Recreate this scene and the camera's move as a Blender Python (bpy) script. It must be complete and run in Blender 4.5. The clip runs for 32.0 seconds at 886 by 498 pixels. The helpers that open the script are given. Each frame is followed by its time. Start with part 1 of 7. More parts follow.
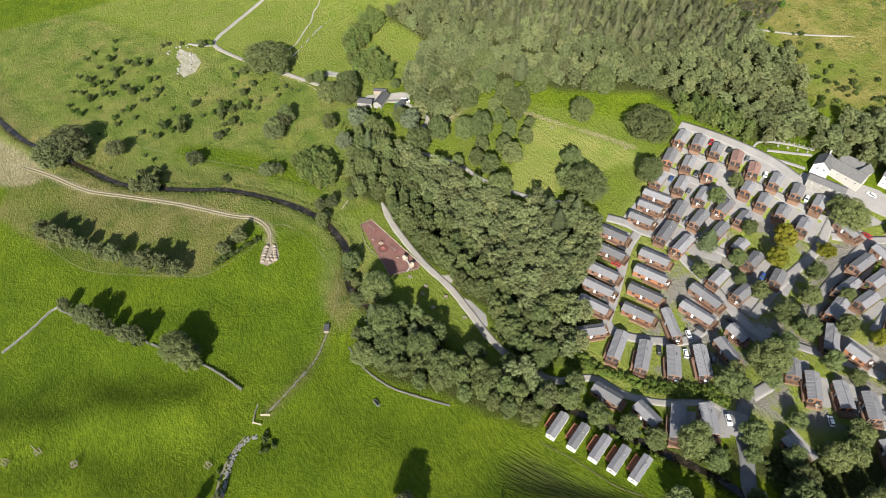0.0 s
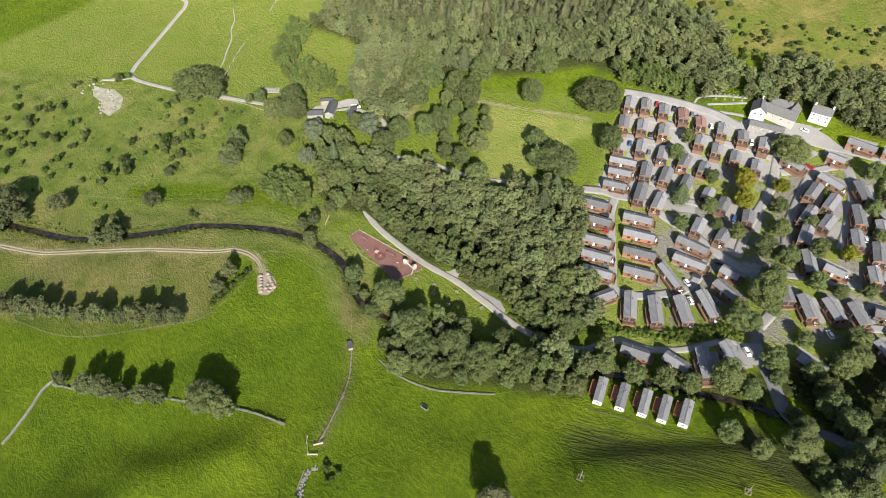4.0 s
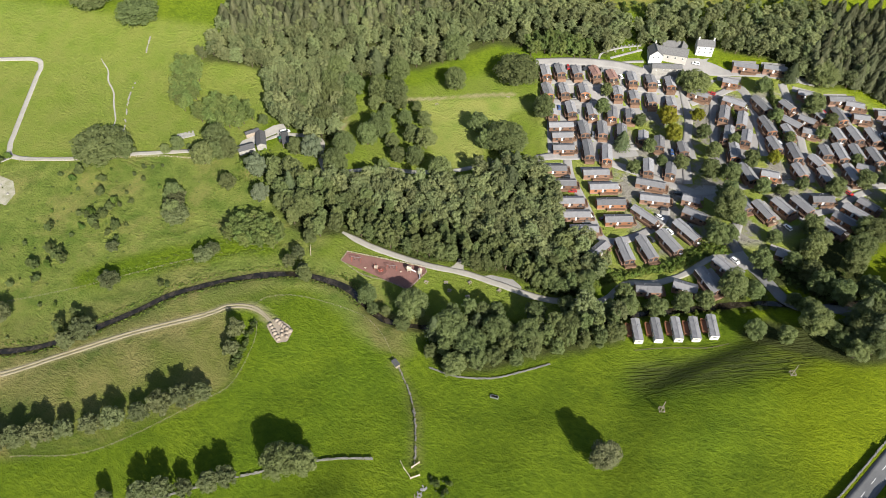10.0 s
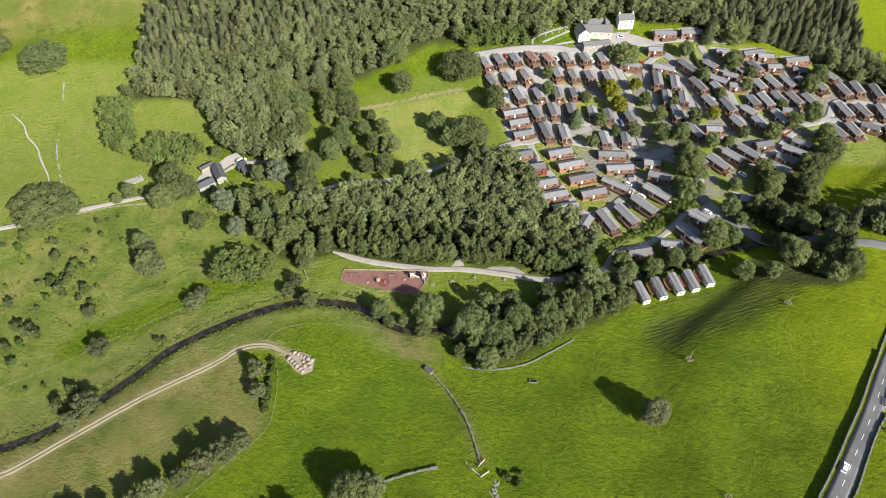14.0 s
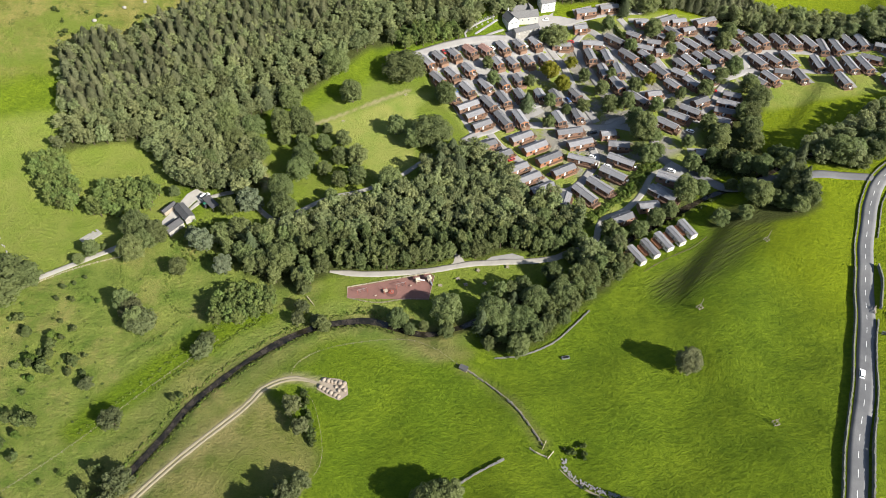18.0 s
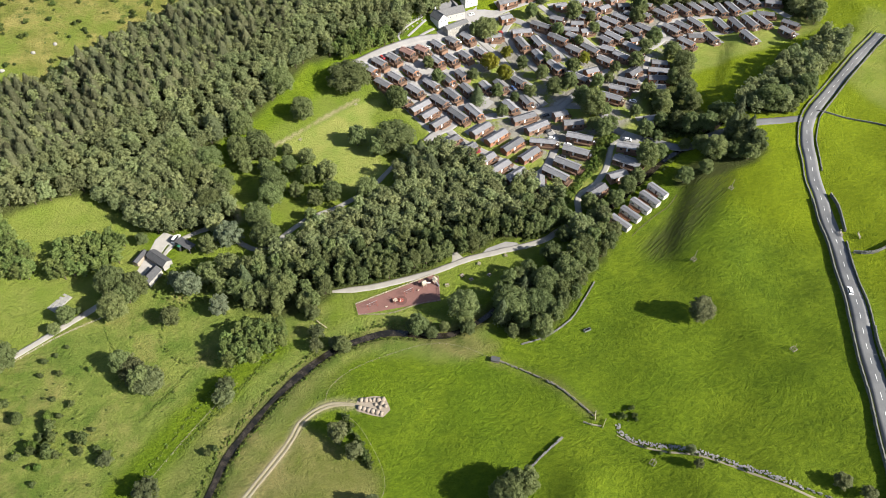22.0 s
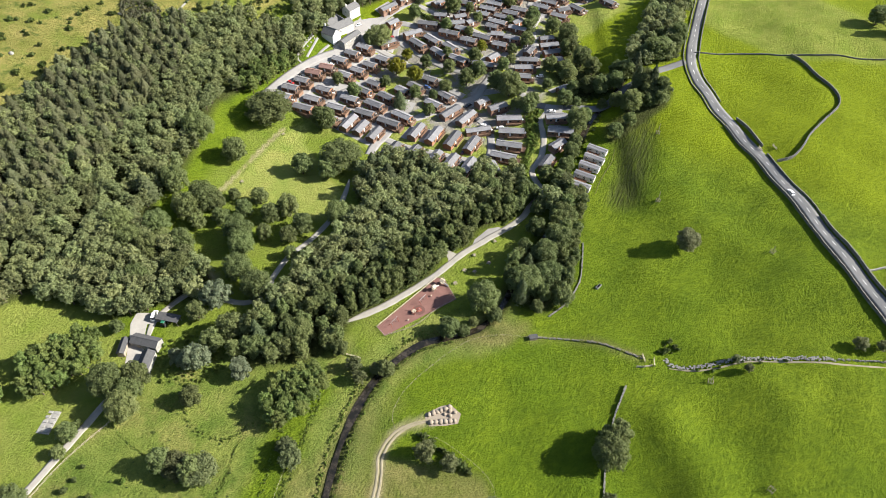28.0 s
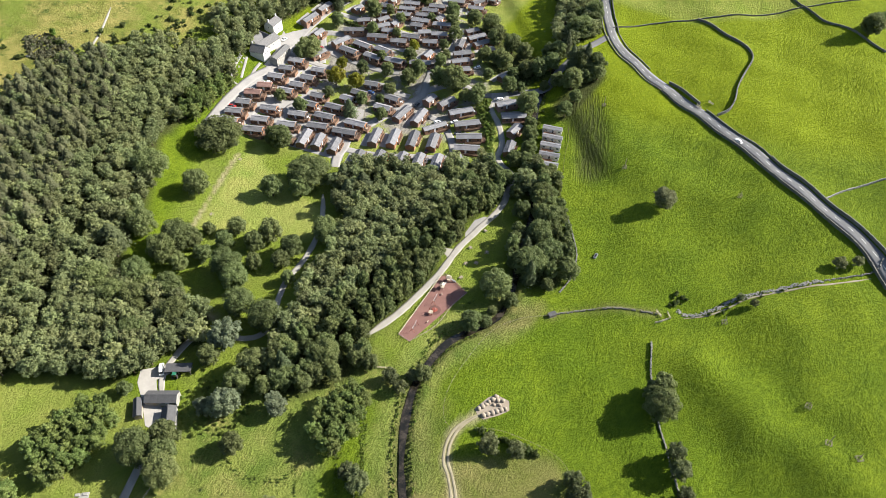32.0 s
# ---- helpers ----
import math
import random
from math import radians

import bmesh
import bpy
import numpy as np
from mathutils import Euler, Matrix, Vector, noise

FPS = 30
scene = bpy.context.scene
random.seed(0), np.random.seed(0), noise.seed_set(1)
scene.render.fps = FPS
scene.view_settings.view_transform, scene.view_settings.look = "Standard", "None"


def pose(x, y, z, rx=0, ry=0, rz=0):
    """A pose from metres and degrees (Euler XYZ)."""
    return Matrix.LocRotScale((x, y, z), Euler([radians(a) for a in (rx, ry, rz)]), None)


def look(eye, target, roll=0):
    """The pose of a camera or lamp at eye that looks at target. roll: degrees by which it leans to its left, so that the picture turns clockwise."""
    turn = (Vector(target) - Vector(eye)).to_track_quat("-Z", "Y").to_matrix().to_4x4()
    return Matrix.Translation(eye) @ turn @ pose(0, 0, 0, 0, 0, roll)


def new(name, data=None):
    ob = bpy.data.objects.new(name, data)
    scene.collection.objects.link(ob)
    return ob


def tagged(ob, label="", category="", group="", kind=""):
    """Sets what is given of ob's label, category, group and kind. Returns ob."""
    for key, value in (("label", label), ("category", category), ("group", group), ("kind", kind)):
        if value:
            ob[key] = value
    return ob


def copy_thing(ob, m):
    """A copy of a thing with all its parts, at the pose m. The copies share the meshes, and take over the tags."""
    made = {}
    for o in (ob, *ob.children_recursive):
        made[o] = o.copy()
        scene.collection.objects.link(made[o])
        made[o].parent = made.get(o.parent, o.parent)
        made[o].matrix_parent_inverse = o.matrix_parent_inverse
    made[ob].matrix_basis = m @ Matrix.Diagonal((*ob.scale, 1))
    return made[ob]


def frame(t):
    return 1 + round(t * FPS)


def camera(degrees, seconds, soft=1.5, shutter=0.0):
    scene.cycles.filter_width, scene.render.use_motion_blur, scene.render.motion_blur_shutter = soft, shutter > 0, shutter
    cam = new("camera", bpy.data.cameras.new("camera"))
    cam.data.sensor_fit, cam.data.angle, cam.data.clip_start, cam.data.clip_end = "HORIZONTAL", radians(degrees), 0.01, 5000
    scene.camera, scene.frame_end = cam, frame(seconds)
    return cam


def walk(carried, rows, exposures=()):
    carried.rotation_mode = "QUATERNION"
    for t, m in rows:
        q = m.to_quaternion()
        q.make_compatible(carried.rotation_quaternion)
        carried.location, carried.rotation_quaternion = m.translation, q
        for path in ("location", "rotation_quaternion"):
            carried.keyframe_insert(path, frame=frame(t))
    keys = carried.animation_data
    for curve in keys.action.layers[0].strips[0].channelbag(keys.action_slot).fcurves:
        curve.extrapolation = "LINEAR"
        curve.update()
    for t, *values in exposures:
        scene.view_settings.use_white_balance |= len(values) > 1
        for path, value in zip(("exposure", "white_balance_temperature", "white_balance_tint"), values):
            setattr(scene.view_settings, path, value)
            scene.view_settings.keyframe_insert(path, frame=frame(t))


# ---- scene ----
cam = camera(68.83, 32.0, 0.72)
PATH = [
    (0, 159.47, -99.46, 220.00, 43.04, 59.36),
    (1, 153.23, -109.66, 220.84, 42.90, 55.89),
    (2, 146.52, -119.52, 221.51, 42.76, 52.41),
    (3, 139.06, -129.08, 222.14, 42.66, 48.91),
    (6, 113.69, -154.82, 222.66, 42.52, 38.43),
    (7, 104.18, -162.29, 223.05, 42.49, 34.95),
    (8, 94.30, -169.12, 223.88, 42.41, 31.46),
    (9, 84.08, -175.35, 224.78, 42.29, 27.99),
    (10, 73.43, -180.78, 225.38, 42.23, 24.48),
    (11, 62.49, -185.55, 225.89, 42.22, 20.98),
    (12, 51.33, -189.68, 226.28, 42.23, 17.48),
    (13, 39.99, -193.27, 226.49, 42.26, 14.01),
    (14, 28.43, -195.92, 226.57, 42.27, 10.52),
    (17, -7.43, -199.72, 226.36, 42.32, 0.00),
    (18, -19.50, -199.86, 226.15, 42.40, -3.44),
    (19, -31.45, -199.19, 225.67, 42.53, -6.89),
    (20, -43.25, -197.81, 224.92, 42.67, -10.32),
    (21, -55.01, -195.89, 224.13, 42.83, -13.77),
    (22, -66.36, -193.50, 223.50, 43.01, -17.17),
    (23, -77.58, -190.60, 222.87, 43.24, -20.51),
    (24, -88.87, -187.07, 222.56, 43.43, -23.97),
    (25, -99.85, -182.29, 221.97, 43.57, -27.45),
    (28, -131.72, -163.88, 220.14, 44.08, -37.95),
    (29, -141.96, -156.30, 219.35, 44.25, -41.49),
    (30, -151.55, -148.05, 218.54, 44.38, -45.01),
    (31, -160.36, -139.36, 217.63, 44.49, -48.48),
    (32, -168.60, -130.46, 216.90, 44.61, -51.92),
]
walk(cam, [(t, pose(x, y, z, tilt, 0, yaw)) for t, x, y, z, tilt, yaw in PATH], [(0, 1.26), (12, 1.32), (22, 1.5), (32, 1.62)])

# ---- world, sun ----
SUN_AZ, SUN_EL = 142.5, 31.0          # where the shadows point (degrees from +x), height of the sun
world = bpy.data.worlds.new("world")
scene.world = world
world.use_nodes = True
wn = world.node_tree
sky = wn.nodes.new("ShaderNodeTexSky")
sky.sky_type, sky.sun_disc = "NISHITA", False
sky.sun_elevation, sky.sun_rotation = radians(SUN_EL), radians(127)
sky.air_density, sky.dust_density = 1.0, 1.2
wn.links.new(sky.outputs[0], wn.nodes["Background"].inputs[0])
wn.nodes["Background"].inputs[1].default_value = 0.068
sun = new("sun", bpy.data.lights.new("sun", "SUN"))
sun.data.energy, sun.data.angle, sun.data.color = 5.0, radians(0.53), (1.0, 0.95, 0.86)
_h = math.cos(radians(SUN_EL))
sun.matrix_world = look((0, 0, 300), (_h * math.cos(radians(SUN_AZ)), _h * math.sin(radians(SUN_AZ)), 300 - math.sin(radians(SUN_EL))))

# ---- small tools ----
rng = np.random.default_rng(7)


def make_mesh(name, verts, faces, mats=(), smooth=False):
    """A mesh from arrays: all triangles or all quads, or a mixed list of faces."""
    me = bpy.data.meshes.new(name)
    if isinstance(faces, np.ndarray):
        n, k = faces.shape
        me.vertices.add(len(verts))
        me.vertices.foreach_set("co", np.asarray(verts, np.float32).ravel())
        me.loops.add(n * k)
        me.loops.foreach_set("vertex_index", faces.astype(np.int32).ravel())
        me.polygons.add(n)
        me.polygons.foreach_set("loop_start", np.arange(n, dtype=np.int32) * k)
        me.update(calc_edges=True)
    else:
        me.from_pydata([tuple(v) for v in verts], [], faces)
        me.update()
    for m in mats:
        me.materials.append(m)
    if smooth:
        me.polygons.foreach_set("use_smooth", np.ones(len(me.polygons), bool))
    return me


def part(name, bm, material, parent, label=""):
    """Links a bmesh, or a finished mesh, as one object under a thing or a part."""
    if isinstance(bm, bmesh.types.BMesh):
        me = bpy.data.meshes.new(name)
        bm.to_mesh(me)
        bm.free()
    else:
        me = bm
    if not me.materials:
        me.materials.append(material)
    ob = new(name, me)
    ob.parent = parent
    if label:
        ob["label"] = label
    return ob


def box(bm, x0, x1, y0, y1, z0, z1, bevel=0.0):
    m = Matrix.LocRotScale(((x0 + x1) / 2, (y0 + y1) / 2, (z0 + z1) / 2), None, (x1 - x0, y1 - y0, z1 - z0))
    got = bmesh.ops.create_cube(bm, size=1, matrix=m)["verts"]
    if bevel:
        edges = list({e for v in got for e in v.link_edges})
        bmesh.ops.bevel(bm, geom=edges, offset=bevel, segments=1, affect="EDGES")
    return bm


def rod(bm, a, b, r, sides=6, r2=None):
    a, b = Vector(a), Vector(b)
    m = Matrix.Translation((a + b) / 2) @ (b - a).to_track_quat("Z", "Y").to_matrix().to_4x4()
    bmesh.ops.create_cone(bm, cap_ends=True, segments=sides, radius1=r, radius2=r if r2 is None else r2, depth=(b - a).length, matrix=m)
    return bm


def thing(name, x, y, yaw=0.0, label="", category="", group="", dz=0.0):
    ob = new(name)
    ob.empty_display_size = 0.3
    ob.matrix_basis = pose(x, y, float(ground_z(x, y)) + dz, 0, 0, yaw)
    return tagged(ob, label, category, group)


# ---- materials ----
def material(name, rough=0.9, metal=0.0, spec=0.3):
    m = bpy.data.materials.new(name)
    m.use_nodes = True
    b = m.node_tree.nodes["Principled BSDF"]
    b.inputs["Roughness"].default_value = rough
    b.inputs["Metallic"].default_value = metal
    b.inputs["Specular IOR Level"].default_value = spec
    return m, m.node_tree, b


def add(nt, kind, **values):
    n = nt.nodes.new(kind)
    for key, value in values.items():
        n.inputs[key.replace("_", " ")].default_value = value
    return n


def mixed(nt, fac, a, b, mode="MIX"):
    """A colour mix; fac, a and b are sockets or values."""
    n = nt.nodes.new("ShaderNodeMix")
    n.data_type, n.blend_type = "RGBA", mode
    for value, slot in ((fac, 0), (a, 6), (b, 7)):
        if isinstance(value, bpy.types.NodeSocket):
            nt.links.new(value, n.inputs[slot])
        else:
            n.inputs[slot].default_value = value if slot == 0 else (*value, 1)
    return n.outputs[2]


def noise_at(nt, scale, detail=4.0, coords=None, rough=0.6):
    n = nt.nodes.new("ShaderNodeTexNoise")
    n.inputs["Scale"].default_value, n.inputs["Detail"].default_value, n.inputs["Roughness"].default_value = scale, detail, rough
    if coords is not None:
        nt.links.new(coords, n.inputs["Vector"])
    return n.outputs["Fac"]


def ramp(nt, fac, lo, hi):
    n = nt.nodes.new("ShaderNodeMapRange")
    n.inputs["From Min"].default_value, n.inputs["From Max"].default_value = lo, hi
    nt.links.new(fac, n.inputs["Value"])
    return n.outputs["Result"]


def bumped(nt, bsdf, height, strength, distance):
    n = nt.nodes.new("ShaderNodeBump")
    n.inputs["Strength"].default_value, n.inputs["Distance"].default_value = strength, distance
    nt.links.new(height, n.inputs["Height"])
    nt.links.new(n.outputs[0], bsdf.inputs["Normal"])


def coords_of(nt, kind="Object"):
    return nt.nodes.new("ShaderNodeTexCoord").outputs[kind]


def plain(name, a, b, scale=1.0, rough=0.85, metal=0.0, bump=0.0, spread=0.0, world_space=False):
    """A two-tone surface with grain at two scales; spread: how far alike pieces differ in tone."""
    m, nt, bs = material(name, rough, metal)
    if world_space:
        geo = nt.nodes.new("ShaderNodeNewGeometry")
        c = geo.outputs["Position"]
    else:
        c = coords_of(nt)
    n1, n2 = noise_at(nt, scale, 5, c), noise_at(nt, scale * 9, 3, c)
    col = mixed(nt, ramp(nt, n1, 0.3, 0.7), a, b)
    col = mixed(nt, 0.35, col, mixed(nt, n2, tuple(0.72 * v for v in a), tuple(min(1, 1.2 * v) for v in b)))
    if spread:
        info = nt.nodes.new("ShaderNodeObjectInfo")
        hsv = nt.nodes.new("ShaderNodeHueSaturation")
        mr = nt.nodes.new("ShaderNodeMapRange")
        mr.inputs["To Min"].default_value, mr.inputs["To Max"].default_value = 1 - spread, 1 + spread
        nt.links.new(info.outputs["Random"], mr.inputs["Value"])
        nt.links.new(mr.outputs[0], hsv.inputs["Value"])
        nt.links.new(col, hsv.inputs["Color"])
        col = hsv.outputs[0]
    nt.links.new(col, bs.inputs["Base Color"])
    if bump:
        bumped(nt, bs, n2, bump, 0.05)
    return m


def leaf_material(name, dark, light, spread=0.25, tint=False):
    """Foliage: each tree and each spray of leaves has its own tone; a little light passes through."""
    m, nt, bs = material(name, 0.65, 0, 0.25)
    geo = nt.nodes.new("ShaderNodeNewGeometry")
    col = mixed(nt, ramp(nt, geo.outputs["Random Per Island"], -0.7, 1.7), dark, light)
    n1 = noise_at(nt, 0.45, 3, geo.outputs["Position"])
    col = mixed(nt, ramp(nt, n1, 0.35, 0.65), mixed(nt, 0.25, col, dark), mixed(nt, 0.22, col, light))
    if tint:
        at = nt.nodes.new("ShaderNodeAttribute")
        at.attribute_name = "tint"
        rnd = at.outputs["Fac"]
    else:
        rnd = nt.nodes.new("ShaderNodeObjectInfo").outputs["Random"]
    hsv = nt.nodes.new("ShaderNodeHueSaturation")
    mr = nt.nodes.new("ShaderNodeMapRange")
    mr.inputs["To Min"].default_value, mr.inputs["To Max"].default_value = 1 - spread, 1 + spread
    nt.links.new(rnd, mr.inputs["Value"])
    nt.links.new(mr.outputs[0], hsv.inputs["Value"])
    mh = nt.nodes.new("ShaderNodeMapRange")
    mh.inputs["To Min"].default_value, mh.inputs["To Max"].default_value = 0.485, 0.512
    mul = nt.nodes.new("ShaderNodeMath")
    mul.operation = "FRACT"
    m7 = nt.nodes.new("ShaderNodeMath")
    m7.operation = "MULTIPLY"
    m7.inputs[1].default_value = 7.31
    nt.links.new(rnd, m7.inputs[0])
    nt.links.new(m7.outputs[0], mul.inputs[0])
    nt.links.new(mul.outputs[0], mh.inputs["Value"])
    nt.links.new(mh.outputs[0], hsv.inputs["Hue"])
    nt.links.new(col, hsv.inputs["Color"])
    nt.links.new(hsv.outputs[0], bs.inputs["Base Color"])
    tr = nt.nodes.new("ShaderNodeBsdfTranslucent")
    nt.links.new(hsv.outputs[0], tr.inputs["Color"])
    mix = nt.nodes.new("ShaderNodeMixShader")
    mix.inputs[0].default_value = 0.54
    out = nt.nodes["Material Output"]
    nt.links.new(bs.outputs[0], mix.inputs[1])
    nt.links.new(tr.outputs[0], mix.inputs[2])
    nt.links.new(mix.outputs[0], out.inputs["Surface"])
    return m


OAK = leaf_material("broadleaf_foliage", (0.073, 0.098, 0.034), (0.214, 0.252, 0.095))
YOUNG_LEAF = leaf_material("plantation_foliage", (0.078, 0.112, 0.03), (0.222, 0.28, 0.082))
WOOD_LEAF = leaf_material("woodland_foliage", (0.1, 0.13, 0.057), (0.29, 0.316, 0.138), 0.3, True)
PINE_LEAF = leaf_material("needle_foliage", (0.072, 0.085, 0.04), (0.182, 0.188, 0.099), 0.35, True)
SPRUCE = leaf_material("conifer_foliage", (0.06, 0.082, 0.038), (0.15, 0.178, 0.082))
WILLOW = leaf_material("silvery_foliage", (0.07, 0.088, 0.034), (0.185, 0.203, 0.092))
SILVER = leaf_material("silver_foliage", (0.1, 0.125, 0.066), (0.235, 0.268, 0.165), 0.12)
GOLD = leaf_material("golden_foliage", (0.12, 0.13, 0.01), (0.28, 0.26, 0.03), 0.15)
HEDGE = leaf_material("hedge_foliage", (0.04, 0.08, 0.012), (0.13, 0.19, 0.035))
THORN = leaf_material("thorn_foliage", (0.0495, 0.0726, 0.022), (0.138, 0.171, 0.055))
PALE_ASH = leaf_material("pale_ash_foliage", (0.09, 0.105, 0.045), (0.21, 0.218, 0.11))
BARK = plain("bark", (0.051, 0.0382, 0.0255), (0.111, 0.085, 0.0638), 2.0, 0.95, bump=0.5)
GRAVEL = plain("pale_gravel", (0.2, 0.187, 0.164), (0.28, 0.266, 0.236), 0.25, 0.95, bump=0.3, world_space=True)
PALE_YARD = plain("white_limestone_gravel", (0.22, 0.208, 0.188), (0.31, 0.295, 0.27), 0.3, 0.95, bump=0.3, world_space=True)
LANE = plain("grey_asphalt_lane", (0.165, 0.158, 0.152), (0.245, 0.236, 0.224), 0.12, 0.9, bump=0.2, world_space=True)
ROADMAT = plain("asphalt", (0.0952, 0.0952, 0.0984), (0.142, 0.142, 0.142), 0.2, 0.88, bump=0.2, world_space=True)
PAINT = plain("white_road_paint", (0.51, 0.51, 0.493), (0.637, 0.637, 0.62), 1.5, 0.7)
STONE = plain("limestone", (0.138, 0.133, 0.123), (0.289, 0.278, 0.252), 0.7, 0.95, bump=0.4, world_space=True)
DARKSTONE = plain("mossy_stone", (0.0765, 0.0765, 0.0638), (0.17, 0.166, 0.145), 0.5, 0.95, bump=0.4, world_space=True)
EARTH = plain("pale_earth", (0.17, 0.135, 0.101), (0.252, 0.214, 0.17), 0.3, 0.95, bump=0.3, world_space=True)
TRACKMAT = plain("earth_track", (0.165, 0.144, 0.0918), (0.244, 0.213, 0.146), 0.3, 0.95, bump=0.3, world_space=True)
PLAYMAT = plain("red_rubber_surface", (0.119, 0.0593, 0.0488), (0.174, 0.091, 0.0767), 0.3, 0.9, world_space=True)
PLANK = plain("deck_boards", (0.104, 0.0575, 0.0374), (0.19, 0.12, 0.0795), 1.2, 0.8, spread=0.3)
ROOFS = plain("grey_roof_sheet", (0.12, 0.12, 0.127), (0.176, 0.174, 0.18), 0.8, 0.55, bump=0.15, spread=0.32)
ROOFR = plain("red_brown_roof_tile", (0.145, 0.085, 0.0723), (0.212, 0.128, 0.106), 1.0, 0.8, bump=0.2, spread=0.1)
SLATE = plain("stone_slate", (0.0734, 0.0734, 0.0763), (0.141, 0.138, 0.135), 1.2, 0.8, bump=0.3)
CLAD = plain("brown_timber_cladding", (0.109, 0.0625, 0.0423), (0.194, 0.112, 0.0752), 1.5, 0.75, bump=0.2, spread=0.35)
CLADO = plain("orange_timber_cladding", (0.174, 0.0766, 0.0391), (0.254, 0.117, 0.0606), 1.5, 0.7, bump=0.2, spread=0.25)
CLADC = plain("cream_cladding", (0.383, 0.357, 0.306), (0.51, 0.484, 0.425), 1.2, 0.7, bump=0.1, spread=0.15)
WHITE = plain("white_render", (0.4, 0.4, 0.39), (0.5, 0.5, 0.49), 0.6, 0.85, bump=0.1)
PVC = plain("white_frame", (0.595, 0.595, 0.595), (0.68, 0.68, 0.68), 3.0, 0.4)
BRICK = plain("plinth_brick", (0.17, 0.102, 0.0765), (0.255, 0.162, 0.128), 3.0, 0.9, bump=0.3)
TIMBER = plain("weathered_timber", (0.17, 0.136, 0.102), (0.289, 0.246, 0.196), 2.0, 0.85, bump=0.3)
STEEL = plain("galvanised_steel", (0.34, 0.348, 0.357), (0.468, 0.476, 0.484), 2.0, 0.4, 0.8)
RUBBER = plain("tyre_rubber", (0.017, 0.017, 0.017), (0.0298, 0.0298, 0.0298), 5.0, 0.9)

DARKFRAME = plain("brown_window_frame", (0.051, 0.0298, 0.0213), (0.085, 0.051, 0.0382), 2.0, 0.5)
CREAM_WALL = plain("cream_render", (0.3, 0.285, 0.26), (0.4, 0.385, 0.35), 0.6, 0.85, bump=0.1)
PALESTONE = plain("pale_concrete", (0.19, 0.185, 0.168), (0.27, 0.262, 0.242), 0.8, 0.9, bump=0.2)
DARKROOF = plain("dark_slate", (0.0425, 0.0425, 0.0442), (0.0765, 0.0765, 0.0782), 1.0, 0.8, bump=0.3)
QUARRY = plain("quarry_rubble", (0.119, 0.128, 0.051), (0.323, 0.297, 0.255), 0.3, 0.95, bump=0.5, world_space=True)
PALEWOOD = plain("pale_timber", (0.306, 0.255, 0.187), (0.442, 0.391, 0.306), 2.0, 0.8, bump=0.2)
REDPAINT = plain("red_painted_steel", (0.187, 0.0425, 0.0298), (0.255, 0.068, 0.0425), 2.0, 0.5)
DARKRED = plain("dark_red_mat", (0.085, 0.0425, 0.034), (0.119, 0.0595, 0.051), 0.8, 0.9)
GREENPAINT = plain("green_machine_paint", (0.017, 0.102, 0.0595), (0.0255, 0.145, 0.085), 2.0, 0.4)


def glass_material():
    m, nt, bs = material("window_glass", 0.06, 0, 0.6)
    bs.inputs["Base Color"].default_value = (0.03, 0.035, 0.04, 1)
    return m


GLASS = glass_material()


def water_material():
    m, nt, bs = material("peaty_water", 0.12, 0, 0.5)
    geo = nt.nodes.new("ShaderNodeNewGeometry")
    n1, n2 = noise_at(nt, 0.35, 5, geo.outputs["Position"]), noise_at(nt, 1.6, 4, geo.outputs["Position"])
    nt.links.new(mixed(nt, ramp(nt, n1, 0.4, 0.65), (0.01, 0.009, 0.006), (0.035, 0.028, 0.02)), bs.inputs["Base Color"])
    nt.links.new(ramp(nt, n1, 0.2, 1.6), bs.inputs["Roughness"])
    bumped(nt, bs, n2, 0.5, 0.12)
    return m


WATER = water_material()


